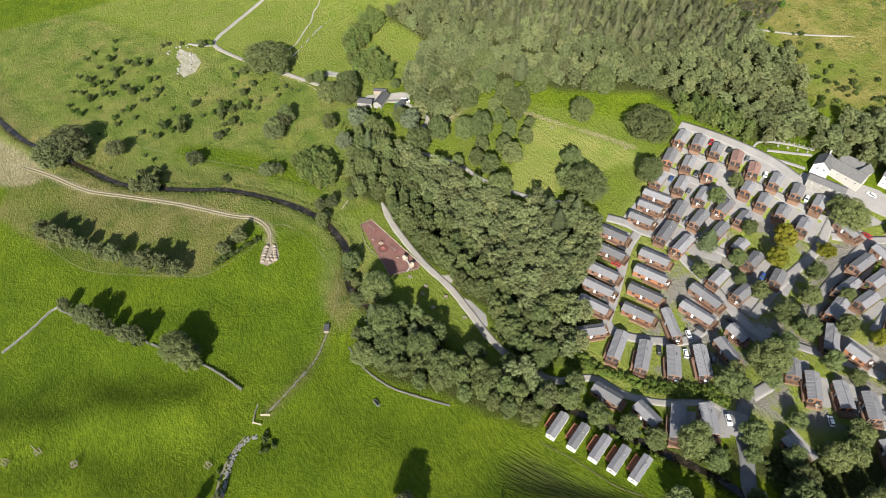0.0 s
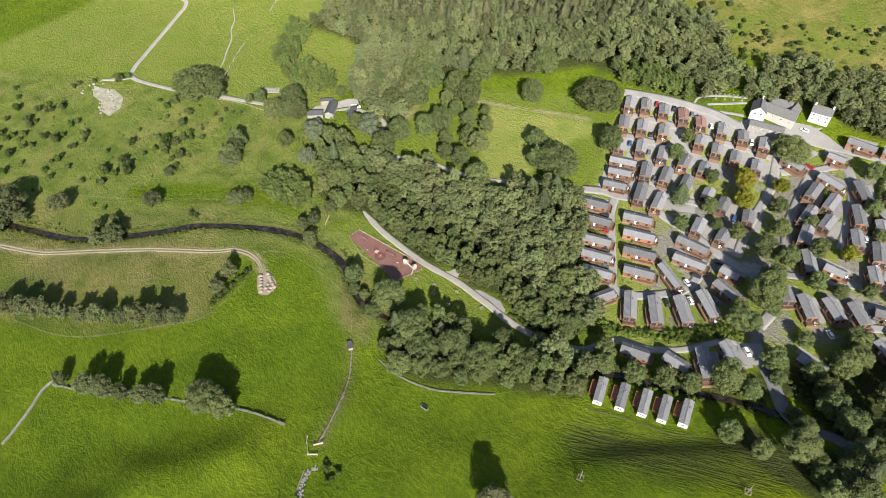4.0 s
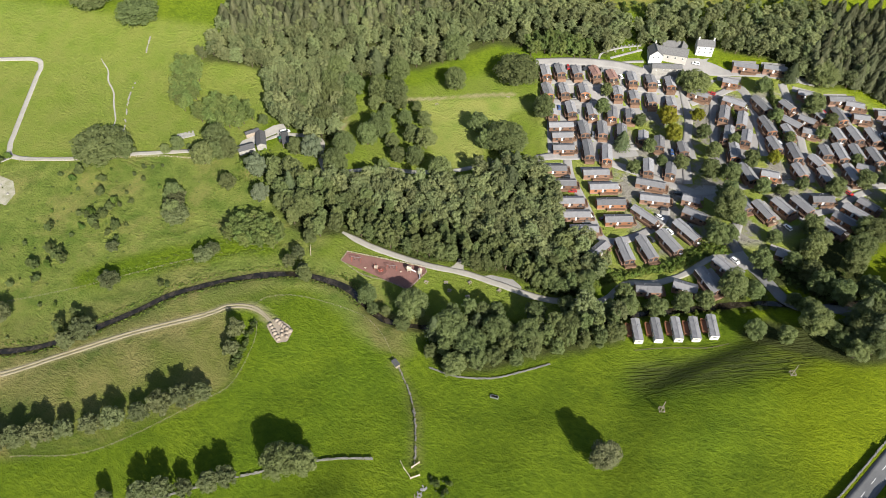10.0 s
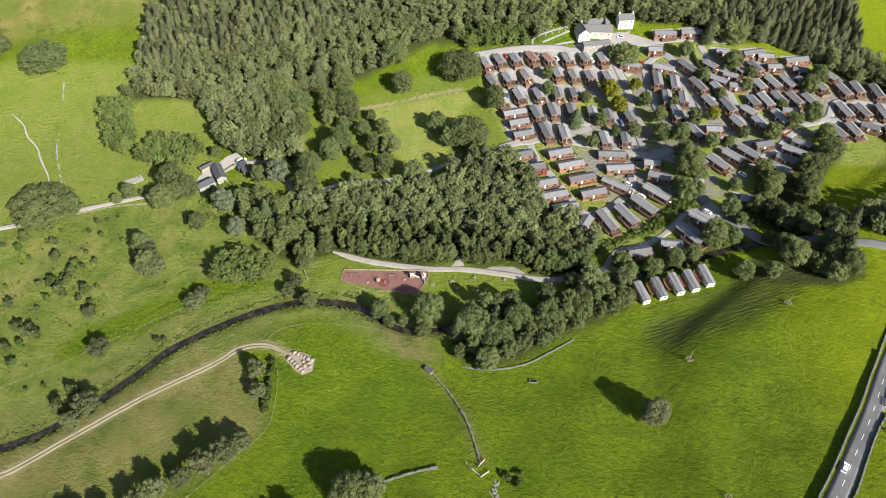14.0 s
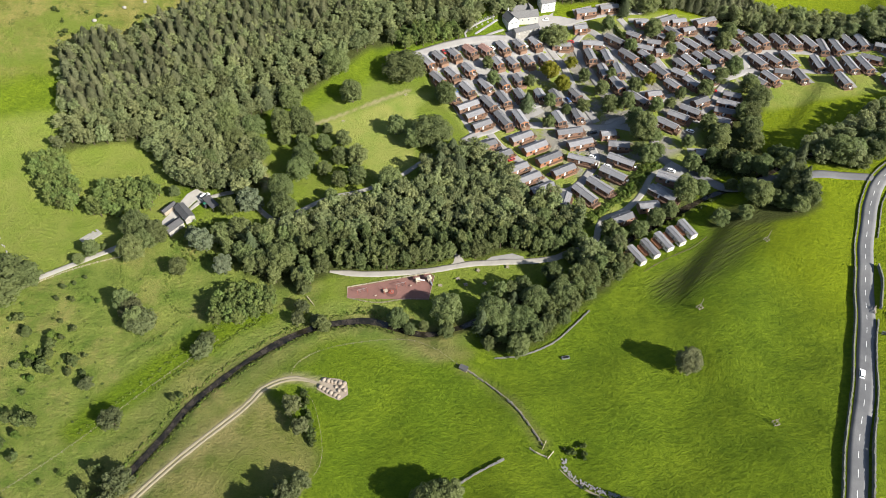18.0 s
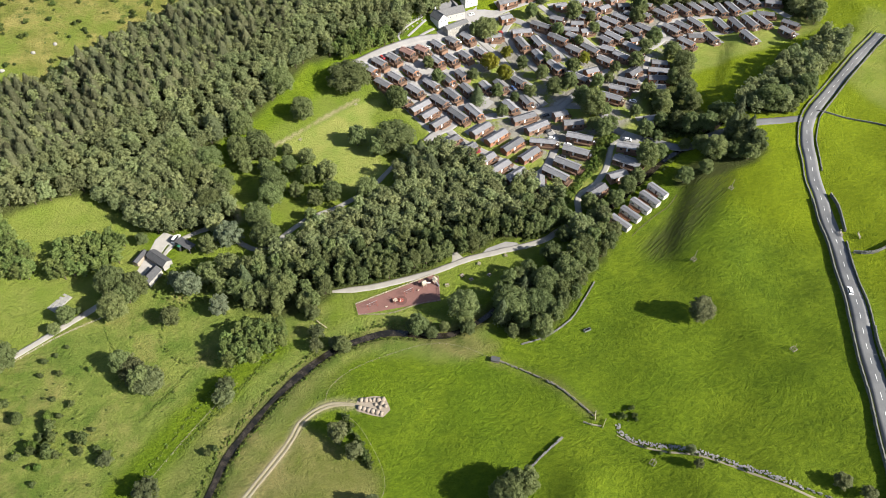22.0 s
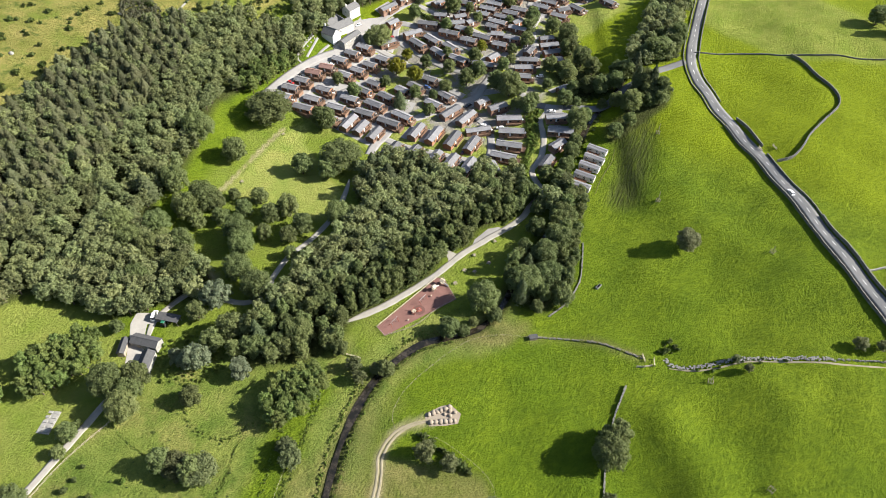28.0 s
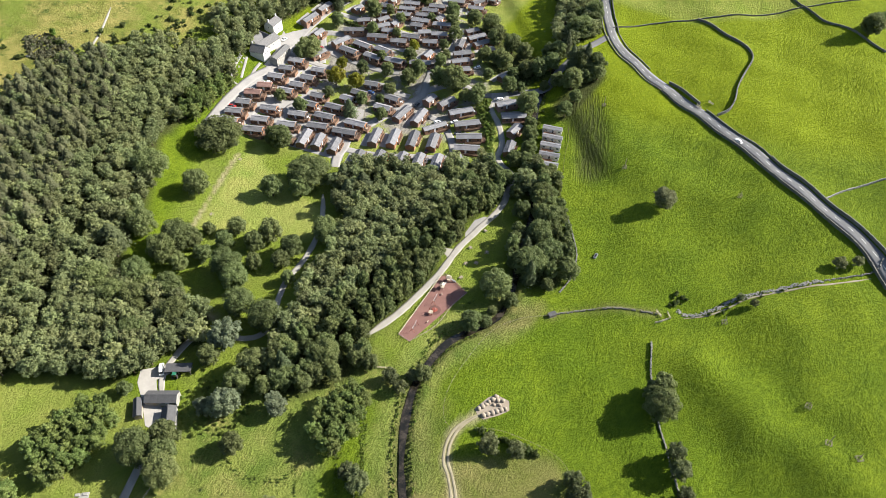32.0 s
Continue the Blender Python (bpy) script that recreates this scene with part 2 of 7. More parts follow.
def ground_material():
    """Grass of several kinds, by the masks stored on the ground: rough, brown, moor, mown and worn."""
    m, nt, bs = material("grassland", 0.95, 0, 0.06)
    geo = nt.nodes.new("ShaderNodeNewGeometry")
    p = geo.outputs["Position"]

    def mask(name):
        a = nt.nodes.new("ShaderNodeAttribute")
        a.attribute_name = name
        return a.outputs["Fac"]

    big, mid, fine = noise_at(nt, 0.018, 5, p), noise_at(nt, 0.09, 5, p), noise_at(nt, 1.3, 5, p, 0.75)
    stretched = nt.nodes.new("ShaderNodeMapping")
    stretched.inputs["Scale"].default_value = (0.8, 1.25, 1.0)
    stretched.inputs["Rotation"].default_value = (0, 0, radians(35))
    nt.links.new(p, stretched.inputs["Vector"])
    tuft = noise_at(nt, 0.5, 6, stretched.outputs[0], 0.68)
    lush = mixed(nt, ramp(nt, big, 0.35, 0.65), (0.094, 0.146, 0.0085), (0.144, 0.192, 0.0125))
    lush = mixed(nt, ramp(nt, mid, 0.42, 0.68), lush, mixed(nt, 0.5, lush, (0.0467, 0.085, 0.0068)))
    lush = mixed(nt, ramp(nt, tuft, 0.36, 0.62), mixed(nt, 0.4, lush, (0.026, 0.053, 0.0046)), mixed(nt, 0.1, lush, (0.17, 0.204, 0.017)))
    rough = mixed(nt, ramp(nt, mid, 0.35, 0.65), (0.098, 0.143, 0.024), (0.185, 0.212, 0.048))
    rough = mixed(nt, ramp(nt, noise_at(nt, 0.05, 6, p, 0.7), 0.5, 0.66), rough, mixed(nt, 0.6, rough, (0.27, 0.225, 0.085)))
    lush = mixed(nt, mask("yellowgrass"), lush, mixed(nt, ramp(nt, tuft, 0.3, 0.7), (0.11, 0.15, 0.0064), (0.185, 0.225, 0.009)))
    blade = noise_at(nt, 2.6, 4, p, 0.75)
    lush = mixed(nt, ramp(nt, blade, 0.4, 0.6), mixed(nt, 0.4, lush, (0.03, 0.055, 0.004)), lush)
    rough = mixed(nt, ramp(nt, noise_at(nt, 0.12, 4, p, 0.7), 0.5, 0.7), rough, mixed(nt, 0.45, rough, (0.051, 0.0808, 0.0153)))
    rough = mixed(nt, ramp(nt, fine, 0.35, 0.7), mixed(nt, 0.4, rough, (0.0298, 0.051, 0.0102)), rough)
    brown = mixed(nt, ramp(nt, mid, 0.35, 0.62), (0.092, 0.108, 0.027), (0.235, 0.198, 0.08))
    brown = mixed(nt, ramp(nt, noise_at(nt, 0.045, 6, p, 0.65), 0.48, 0.6), brown, (0.078, 0.102, 0.024))
    brown = mixed(nt, ramp(nt, fine, 0.35, 0.7), mixed(nt, 0.4, brown, (0.051, 0.0595, 0.017)), brown)
    moor = mixed(nt, ramp(nt, mid, 0.35, 0.65), (0.12, 0.128, 0.028), (0.25, 0.21, 0.072))
    moor = mixed(nt, ramp(nt, noise_at(nt, 0.14, 5, p, 0.7), 0.54, 0.64), moor, (0.07, 0.09, 0.022))
    moor = mixed(nt, ramp(nt, fine, 0.4, 0.7), mixed(nt, 0.35, moor, (0.0595, 0.0765, 0.017)), moor)
    moor = mixed(nt, ramp(nt, noise_at(nt, 0.03, 6, p, 0.7), 0.48, 0.6), moor, (0.111, 0.14, 0.0255))
    mown = mixed(nt, ramp(nt, mid, 0.3, 0.7), (0.15, 0.196, 0.0372), (0.224, 0.23, 0.0638))
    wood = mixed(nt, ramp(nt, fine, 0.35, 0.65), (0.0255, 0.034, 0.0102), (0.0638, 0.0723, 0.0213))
    col = mixed(nt, mask("rough"), lush, rough)
    col = mixed(nt, mask("brown"), col, brown)
    col = mixed(nt, mask("moor"), col, moor)
    col = mixed(nt, mask("mown"), col, mown)
    col = mixed(nt, mask("dark_ground"), col, wood)
    grit = nt.nodes.new("ShaderNodeMath")
    grit.operation = "MULTIPLY"
    nt.links.new(mask("gritty"), grit.inputs[0])
    nt.links.new(ramp(nt, noise_at(nt, 0.07, 4, p, 0.6), 0.44, 0.53), grit.inputs[1])
    col = mixed(nt, grit.outputs[0], col, mixed(nt, fine, (0.145, 0.132, 0.106), (0.255, 0.242, 0.212)))
    worn = mixed(nt, ramp(nt, mid, 0.35, 0.65), (0.212, 0.178, 0.102), (0.306, 0.264, 0.17))
    col = mixed(nt, mask("worn"), col, worn)
    nt.links.new(col, bs.inputs["Base Color"])
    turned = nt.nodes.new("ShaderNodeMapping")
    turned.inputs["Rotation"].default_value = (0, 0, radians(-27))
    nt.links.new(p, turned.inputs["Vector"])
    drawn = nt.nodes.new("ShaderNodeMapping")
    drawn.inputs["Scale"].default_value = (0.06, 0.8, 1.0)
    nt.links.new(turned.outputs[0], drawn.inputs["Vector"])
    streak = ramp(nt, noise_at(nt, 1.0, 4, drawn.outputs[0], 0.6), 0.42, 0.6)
    ledge_shade = nt.nodes.new("ShaderNodeMath")
    ledge_shade.operation = "MULTIPLY"
    nt.links.new(ramp(nt, streak, -0.9, 0.7), ledge_shade.inputs[0])
    nt.links.new(mask("terrace_shade"), ledge_shade.inputs[1])
    # shade of the bank turned from the sun, painted in as darker streaks
    col = mixed(nt, ledge_shade.outputs[0], col, (0.05, 0.058, 0.018))
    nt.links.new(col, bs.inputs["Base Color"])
    both = nt.nodes.new("ShaderNodeMath")
    both.operation = "ADD"
    steps = nt.nodes.new("ShaderNodeMath")
    steps.operation = "MULTIPLY_ADD"
    steps.inputs[1].default_value = -2.2
    nt.links.new(ledge_shade.outputs[0], steps.inputs[0])
    nt.links.new(tuft, steps.inputs[2])
    nt.links.new(steps.outputs[0], both.inputs[0])
    less = nt.nodes.new("ShaderNodeMath")
    less.operation = "MULTIPLY"
    less.inputs[1].default_value = 0.5
    nt.links.new(fine, less.inputs[0])
    nt.links.new(less.outputs[0], both.inputs[1])
    bumped(nt, bs, both.outputs[0], 1.0, 1.6)
    return m


GRASS = ground_material()


# ---- the lie of the land ----
def rise(x, at, w):
    return w * np.logaddexp(0, (x - at) / w)


def step(a, b, x):
    t = np.clip((x - a) / (b - a), 0, 1)
    return t * t * (3 - 2 * t)


def hill_z(x, y):
    """The valley floor, the wooded slope to the north, the pasture hill to the south-east and the park's raised ground.
    """
    s, r = -0.35 * x + 0.94 * y, 0.75 * x - 0.66 * y
    z = 0.08 * rise(s, 15, 10) + 0.29 * rise(s, 122, 12) - 0.2 * rise(s, 240, 20)
    z = z + 2.7 * step(85, 96, r) * step(82, 106, x)
    z = z + 0.26 * rise(r, 78, 7) - 0.05 * rise(r, 88, 4) - 0.10 * rise(r, 106, 8) - 0.03 * rise(r, 180, 15)
    m = np.maximum(step(92, 120, r), step(-48, -75, y) * step(-60, -30, x))
    z = z + m * (0.75 * np.sin(0.11 * x + 0.06 * y + 1.3) * np.sin(0.05 * x - 0.12 * y + 0.4) + 0.3 * np.sin(0.21 * x - 0.13 * y) * np.sin(0.1 * x + 0.19 * y + 2) + 1.0 * np.sin(0.045 * x - 0.07 * y + 0.8))
    z = z + 3.6 * np.exp(-(((0.95 * x - 0.31 * y) - 44.5) / 11) ** 2) * step(90, 114, -0.31 * x - 0.95 * y)
    z = z + 2.8 * np.exp(-((x - 46) / 11) ** 2 - ((y + 140) / 12) ** 2) + 1.3 * np.exp(-((x - 16) / 8) ** 2 - ((y + 163) / 11) ** 2)
    d, e = 0.7 * (x + 16) - 0.7 * (y + 150), 0.7 * (x + 16) + 0.7 * (y + 150)
    z = z + 2.0 * np.exp(-(d / 10) ** 2 - (e / 24) ** 2)
    return z + 6 * step(75, 120, x) * step(5, 45, y) * (1 - step(150, 260, x))


def smooth_line(points, gap=2.5):
    """A smooth line through the points, with a vertex about every gap metres."""
    p = np.array(points, float)
    p = np.vstack([2 * p[0] - p[1], p, 2 * p[-1] - p[-2]])
    out = []
    for a, b, c, d in zip(p, p[1:], p[2:], p[3:]):
        n = max(2, int(np.hypot(*(c - b)) / gap))
        t = (np.arange(n) / n)[:, None]
        out.append(0.5 * (2 * b + (c - a) * t + (2 * a - 5 * b + 4 * c - d) * t**2 + (3 * b - a - 3 * c + d) * t**3))
    return np.vstack(out + [p[-2:-1]])


def line_distance(x, y, line):
    """How far each place lies from a line."""
    best = np.full(np.shape(x), 1e9)
    for (ax, ay), (bx, by) in zip(line, line[1:]):
        dx, dy = bx - ax, by - ay
        t = np.clip(((x - ax) * dx + (y - ay) * dy) / (dx * dx + dy * dy + 1e-9), 0, 1)
        best = np.minimum(best, np.hypot(x - ax - t * dx, y - ay - t * dy))
    return best


def inside(x, y, poly):
    got = np.zeros(np.shape(x), bool)
    for (ax, ay), (bx, by) in zip(poly, poly[1:] + poly[:1]):
        cross = (ay > y) != (by > y)
        with np.errstate(divide="ignore", invalid="ignore"):
            got ^= cross & (x < (bx - ax) * (y - ay) / (by - ay + 1e-12) + ax)
    return got


RIVER = [(-300, -178), (-250, -166), (-209.2, -153.3), (-187.3, -140.3), (-165.4, -128.1), (-143.6, -115.3), (-130.3, -100.8), (-117.5, -82), (-110.7, -70), (-99.4, -58.2), (-89.8, -49.8), (-77.5, -41.5), (-64.8, -35.5), (-52.5, -33.4), (-40.4, -33.5), (-29.3, -38.1), (-18, -42), (-2, -39), (12, -32), (28, -25), (45, -19), (60, -11), (75, 2), (95, 14), (115, 24), (132, 31), (150, 34), (175, 45), (205, 58), (240, 78), (300, 100)]
RIVER_LINE = smooth_line(RIVER, 4.0)


def ground_z(x, y):
    x, y = np.asarray(x, float), np.asarray(y, float)
    bed = 1 - step(0.8, 3.4, line_distance(x, y, RIVER_LINE))
    return hill_z(x, y) - 1.3 * bed


ROUGH_LAND = [(-345, -190), (-250, -166), (-211.2, -150.3), (-189.3, -137.3), (-167.4, -125.1), (-145.6, -112.3), (-132.3, -97.8), (-119.5, -79), (-112.7, -67), (-101.4, -55.2), (-91.8, -46.8), (-79.5, -38.5), (-66.8, -32.5), (-62, -12), (-95, 14), (-133, 24), (-157, 12), (-190, -5), (-242, -34), (-264, -50), (-299, -73), (-345, -105)]
LAWNS_WEST = [(-150, -85), (-118, -58), (-98, -38), (-80, -30), (-86, -22), (-108, -28), (-135, -52), (-158, -78)]
NORTH_FIELD = [(-345, -103), (-299, -71), (-264, -48), (-242, -32), (-190, -5), (-157, 14), (-135, 30), (-140, 60), (-190, 100), (-345, 60)]
FAR_FIELD = [(255, 60), (252, -14), (290, -56), (330, -80), (330, 120)]
BROWN_FIELD = [(-190, -152), (-150, -122), (-133, -104), (-108, -80), (-82, -66), (-70, -78), (-60, -88), (-58, -95), (-64, -107), (-87, -139), (-114, -155), (-150, -172)]
TAN_ROUGH = [(-30.3, -41.7), (-9.1, -45.3), (3, -53.4), (-3.3, -57.1), (-18.5, -51.2)]
MOWN_MEADOW = [(-66.6, 95.1), (-19.6, 119.4), (-4.8, 121), (-16.3, 108.1), (-19.4, 60.6), (-36.3, 51.8)]
TAN_FIELD = [(-212, -163), (-186, -149), (-167, -143.5), (-164, -153), (-170, -166), (-215, -215), (-300, -215), (-300, -190)]
BALE_FIELD = [(-330, -185), (-215, -160), (-190, -148), (-165, -138), (-172, -150), (-200, -175), (-260, -215)]
NORTH_WOOD = [(-205, 128), (-195, 137), (-162, 151), (-142, 164), (-102, 189), (-64, 211), (-3, 209), (28, 190), (23, 172), (10, 164), (-8, 158), (-26, 155), (-43, 150), (-62, 131), (-77, 117), (-92, 109), (-105, 94), (-117, 81), (-119, 63), (-125, 48), (-137, 50), (-145, 62), (-161, 80), (-182, 77), (-200, 70)]
YARD_WOOD = [(-155, 75), (-118, 103), (-105, 88), (-102, 69), (-96, 50), (-104, 40), (-118, 48), (-128, 46)]
MIDDLE_WOOD = [(-97, 17), (-82, 20), (-65, 27), (-48, 36), (-30, 39), (-21, 43), (-13, 57), (-1, 71), (18, 74), (31, 63), (38, 48), (52, 35), (61, 24), (60, 12), (51, 2), (37, 0), (21, 3), (11, -2), (-2, 0), (-15, -6), (-34, -7), (-56, -6), (-67, -12), (-82, -14), (-95, -6), (-106, 5)]
BECK_BELT = [(57, -2), (66, -1), (76, 4), (77, -3), (70, -6), (57, -14)]
EAST_WOOD = [(124, 59), (134, 52), (139, 72), (149, 82), (166, 94), (166, 43), (150, 36), (140, 43), (130, 46)]
LANE_BELT = [(73, 7), (83, 15), (90, 15), (107, 21), (113, 33), (122, 37), (121, 27), (95, 13), (73, -1)]
BRIDGE_WOOD = [(122, 13), (132, 23), (140, 20), (155, 28), (167, 32), (168, 15), (156, 10), (144, 11), (134, 11), (122, 8)]
ROAD_BELT = [(178, 50), (205, 65), (240, 85), (272, 98), (290, 92), (265, 72), (240, 58), (218, 44), (200, 34), (184, 40)]
CORNER_BELT = [(155, 24), (176, 19), (175, 11), (160, 5), (145, 5), (127, 6), (124, 13), (137, 17)]
MEADOW_BELT = [(178, 113), (187, 105), (161, 65), (143, 46), (127, 33), (119, 42), (140, 68), (163, 85)]
BANK_WOOD = [(3, -35), (16, -25), (28, -22), (48, -21), (56, -10), (74, -4), (78, -12), (64, -24), (52, -31), (40, -42), (29, -51), (17, -54), (8, -52)]
HOUSE_WOOD = [(30, 192), (48, 218), (70, 211), (80, 202), (106, 216), (127, 230), (149, 228), (155, 196), (137, 187), (119, 189), (105, 198), (84, 197), (73, 201), (57, 192), (36, 182)]
TOP_BELT = [(164, 201), (186, 182), (214, 170), (259, 164), (279, 146), (284, 112), (306, 137), (336, 180)]
WOODLANDS = [NORTH_WOOD, YARD_WOOD, MIDDLE_WOOD, BECK_BELT, HOUSE_WOOD, EAST_WOOD, LANE_BELT, BRIDGE_WOOD, ROAD_BELT, CORNER_BELT, MEADOW_BELT, TOP_BELT, BANK_WOOD]
WORN_LINES = [(smooth_line(p, 5.0), w) for p, w in (
    ([(-100, 74), (-97, 60), (-94, 48)], 2.2),
    ([(-86, 88), (-66, 98), (-40, 112), (-20, 122)], 1.6),
    ([(-184.1, -157.3), (-166.9, -144.2), (-145.0, -130.0), (-130.7, -114.6), (-111.0, -92.7), (-89.1, -72.2), (-83, -64.5), (-74.5, -60.5), (-67, -60.8), (-58, -64.5)], 3.2),
)]
FENCE_STRIP = [(-3.8, -58), (6.1, -67), (13.5, -75.9), (19.5, -86.3), (23.5, -95.5)]
PARKLAND = [(-130, 20), (-60, 8), (0, 30), (30, 75), (5, 130), (-40, 130), (-100, 85)]
PLAY_LAWN = [(-60, -5), (60, 5), (60, -10), (0, -30), (-60, -30)]
PARK_GRIT = [(45, 150), (140, 185), (215, 172), (215, 135), (165, 114), (125, 64), (75, 40), (50, 80)]
PARK_GROUNDS = [(-16, 150), (60, 176), (140, 190), (290, 175), (290, 110), (170, 95), (130, 50), (58, 12), (15, 80)]

CONIFER_WOOD = [(-205, 128), (-195, 137), (-162, 151), (-142, 164), (-102, 189), (-64, 211), (-30, 206), (-40, 180), (-70, 165), (-95, 140), (-125, 125), (-150, 112), (-185, 95), (-200, 95)]
SCRUB_MID = [(-231, -64), (-218, -44), (-179, -18), (-142, -4), (-116, -26), (-142, -56), (-154, -79), (-169, -95), (-177, -106)]
SCRUB_MOOR = [(-53, 240), (-38, 244), (-24, 231), (-2, 234), (18, 220), (24, 202), (-8, 204), (-42, 203), (-57, 208)]


def build_ground():
    def axis(lo, hi, gap, far):
        core = np.arange(lo, hi + gap, gap)
        reach = np.array([8, 20, 40, 80, 160, 320, 640, 1200, 2200.0])
        return np.concatenate([lo - reach[::-1], core, core[-1] + reach]) if far else core

    xs, ys = axis(-350, 330, 2.2, True), axis(-215, 260, 2.2, True)
    X, Y = np.meshgrid(xs, ys)
    near = (np.abs(X) < 400) & (np.abs(Y) < 300)
    Z = hill_z(X, Y)
    Z[near] = ground_z(X[near], Y[near])
    lumps = np.array([noise.noise((x * 0.035, y * 0.035, 0.3)) + 0.5 * noise.noise((x * 0.11, y * 0.11, 2.0)) for x, y in zip(X.ravel(), Y.ravel())]).reshape(X.shape)
    nx, ny = len(xs), len(ys)
    idx = np.arange(nx * ny).reshape(ny, nx)
    faces = np.stack([idx[:-1, :-1], idx[:-1, 1:], idx[1:, 1:], idx[1:, :-1]], -1).reshape(-1, 4)
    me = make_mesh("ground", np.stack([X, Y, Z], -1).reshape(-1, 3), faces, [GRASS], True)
    wob = 3.0 * lumps

    def soft(m, n=1):
        m = m.astype(float)
        for _ in range(n):
            q = np.pad(m, 1, mode="edge")
            m = (q[:-2, 1:-1] + q[2:, 1:-1] + q[1:-1, :-2] + q[1:-1, 2:] + 2 * m) / 6
        return m

    def store(name, m):
        a = me.attributes.new(name, "FLOAT", "POINT")
        a.data.foreach_set("value", np.clip(m, 0, 1).astype(np.float32).ravel())

    s = -0.35 * X + 0.94 * Y
    d_river = line_distance(X, Y, RIVER_LINE)
    bank = (d_river < 11 + wob) & (X < 0)
    rough = inside(X + wob, Y + wob, ROUGH_LAND) | bank
    field = inside(X + wob, Y, LAWNS_WEST)
    store("rough", np.maximum(soft(rough & ~field, 2), 0.3 * soft(inside(X, Y, NORTH_FIELD), 3)) + 0.35 * soft(inside(X, Y, FAR_FIELD), 3))
    tan = inside(X + 0.5 * wob, Y + 0.5 * wob, TAN_ROUGH)
    store("brown", soft(inside(X + 0.4 * wob, Y + 0.4 * wob, BROWN_FIELD) | tan | (line_distance(X, Y, FENCE_STRIP) < 1.3) | ((d_river < 4.0) & (X < 10)), 1) * (0.75 + 0.35 * lumps) + 0.5 * soft((d_river < 16) & (Y < -50) & (X < -60), 2))
    store("moor", step(178, 200, s + 2 * wob) * (1 - step(90, 150, X)) * 0.95)
    store("mown", soft(inside(X, Y, MOWN_MEADOW), 1) * 0.85 + 0.8 * soft(inside(X, Y, PARK_GROUNDS), 2) + 0.35 * soft(inside(X + wob, Y + wob, PARKLAND), 3) + 0.4 * soft(inside(X, Y, PLAY_LAWN), 2) + 0.9 * soft(inside(X, Y, BALE_FIELD), 2) + 0.5 * soft(inside(X, Y, NORTH_FIELD), 3) + 0.45 * soft(inside(X, Y, FAR_FIELD), 3))
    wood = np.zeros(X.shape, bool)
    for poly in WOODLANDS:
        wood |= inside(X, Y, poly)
    # darker ground inside the wood outlines and close to the beck
    store("dark_ground", np.maximum(soft(wood, 1), 0.75 * (1 - step(1.4, 3.6, d_river + 0.25 * wob))))
    worn = np.zeros(X.shape)
    for line, w in WORN_LINES:
        worn = np.maximum(worn, 0.75 * (1 - step(0.2 * w, w, line_distance(X, Y, line) + 0.25 * wob)))
    worn = np.maximum(worn, 0.8 * soft(inside(X + 0.5 * wob, Y, TAN_FIELD), 1))
    store("worn", worn)
    store("gritty", soft(inside(X, Y, PARK_GRIT), 2))
    # where the steep bank gets its painted shade and the bump of its ledges
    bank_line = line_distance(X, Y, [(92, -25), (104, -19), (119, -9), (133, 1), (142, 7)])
    store("terrace_shade", 0.85 * (1 - step(2, 14, bank_line + 0.9 * wob)))
    store("yellowgrass", np.maximum(1.0 * step(112, 150, X + 0.25 * Y + 3 * wob), 0.1 * step(-60, -110, Y) * step(-40, 10, X)))
    return tagged(new("ground", me), "green valley pasture with rough and mown grass", "ground", kind="structure")


build_ground()


def ribbon(name, points, width, mat, label, category, lift=0.1, edge=0.35, ragged=0.0, kind="structure"):
    """A road or path: a cambered strip on the ground with sides that go down into it."""
    line = smooth_line(points, 2.0)
    d = np.gradient(line, axis=0)
    d /= np.hypot(d[:, 0], d[:, 1])[:, None] + 1e-9
    side = np.stack([d[:, 1], -d[:, 0]], -1)
    cols = np.array([-0.5, -0.5, -0.25, 0, 0.25, 0.5, 0.5])
    drop = np.array([-edge, 0, 0.01, 0.02, 0.01, 0, -edge])
    taper = np.minimum(1, 0.35 + 0.16 * np.minimum(np.arange(len(line)), np.arange(len(line))[::-1]))[:, None] if ragged else 1.0
    jit = taper * (1 + ragged * np.array([[noise.noise((i * 0.35, k * 9.1, len(points))) for k in (0, 1)] for i in range(len(line))]))
    rows = []
    for c, dz in zip(cols, drop):
        w = width * c * (jit[:, 0] if c < 0 else jit[:, 1])
        q = line + side * w[:, None]
        rows.append(np.column_stack([q, hill_z(q[:, 0], q[:, 1]) + lift + dz]))
    v = np.stack(rows, 1)
    n, k = v.shape[:2]
    idx = np.arange(n * k).reshape(n, k)
    faces = np.stack([idx[:-1, :-1], idx[:-1, 1:], idx[1:, 1:], idx[1:, :-1]], -1).reshape(-1, 4)
    me = make_mesh(name, v.reshape(-1, 3), faces, [mat], True)
    return tagged(new(name, me), label, category, kind=kind)


def clip(poly, axis, limit, keep):
    out = []
    for a, b in zip(poly, poly[1:] + poly[:1]):
        ia, ib = (a[axis] - limit) * keep >= 0, (b[axis] - limit) * keep >= 0
        if ia:
            out.append(a)
        if ia != ib:
            t = (limit - a[axis]) / (b[axis] - a[axis])
            out.append((a[0] + t * (b[0] - a[0]), a[1] + t * (b[1] - a[1])))
    return out


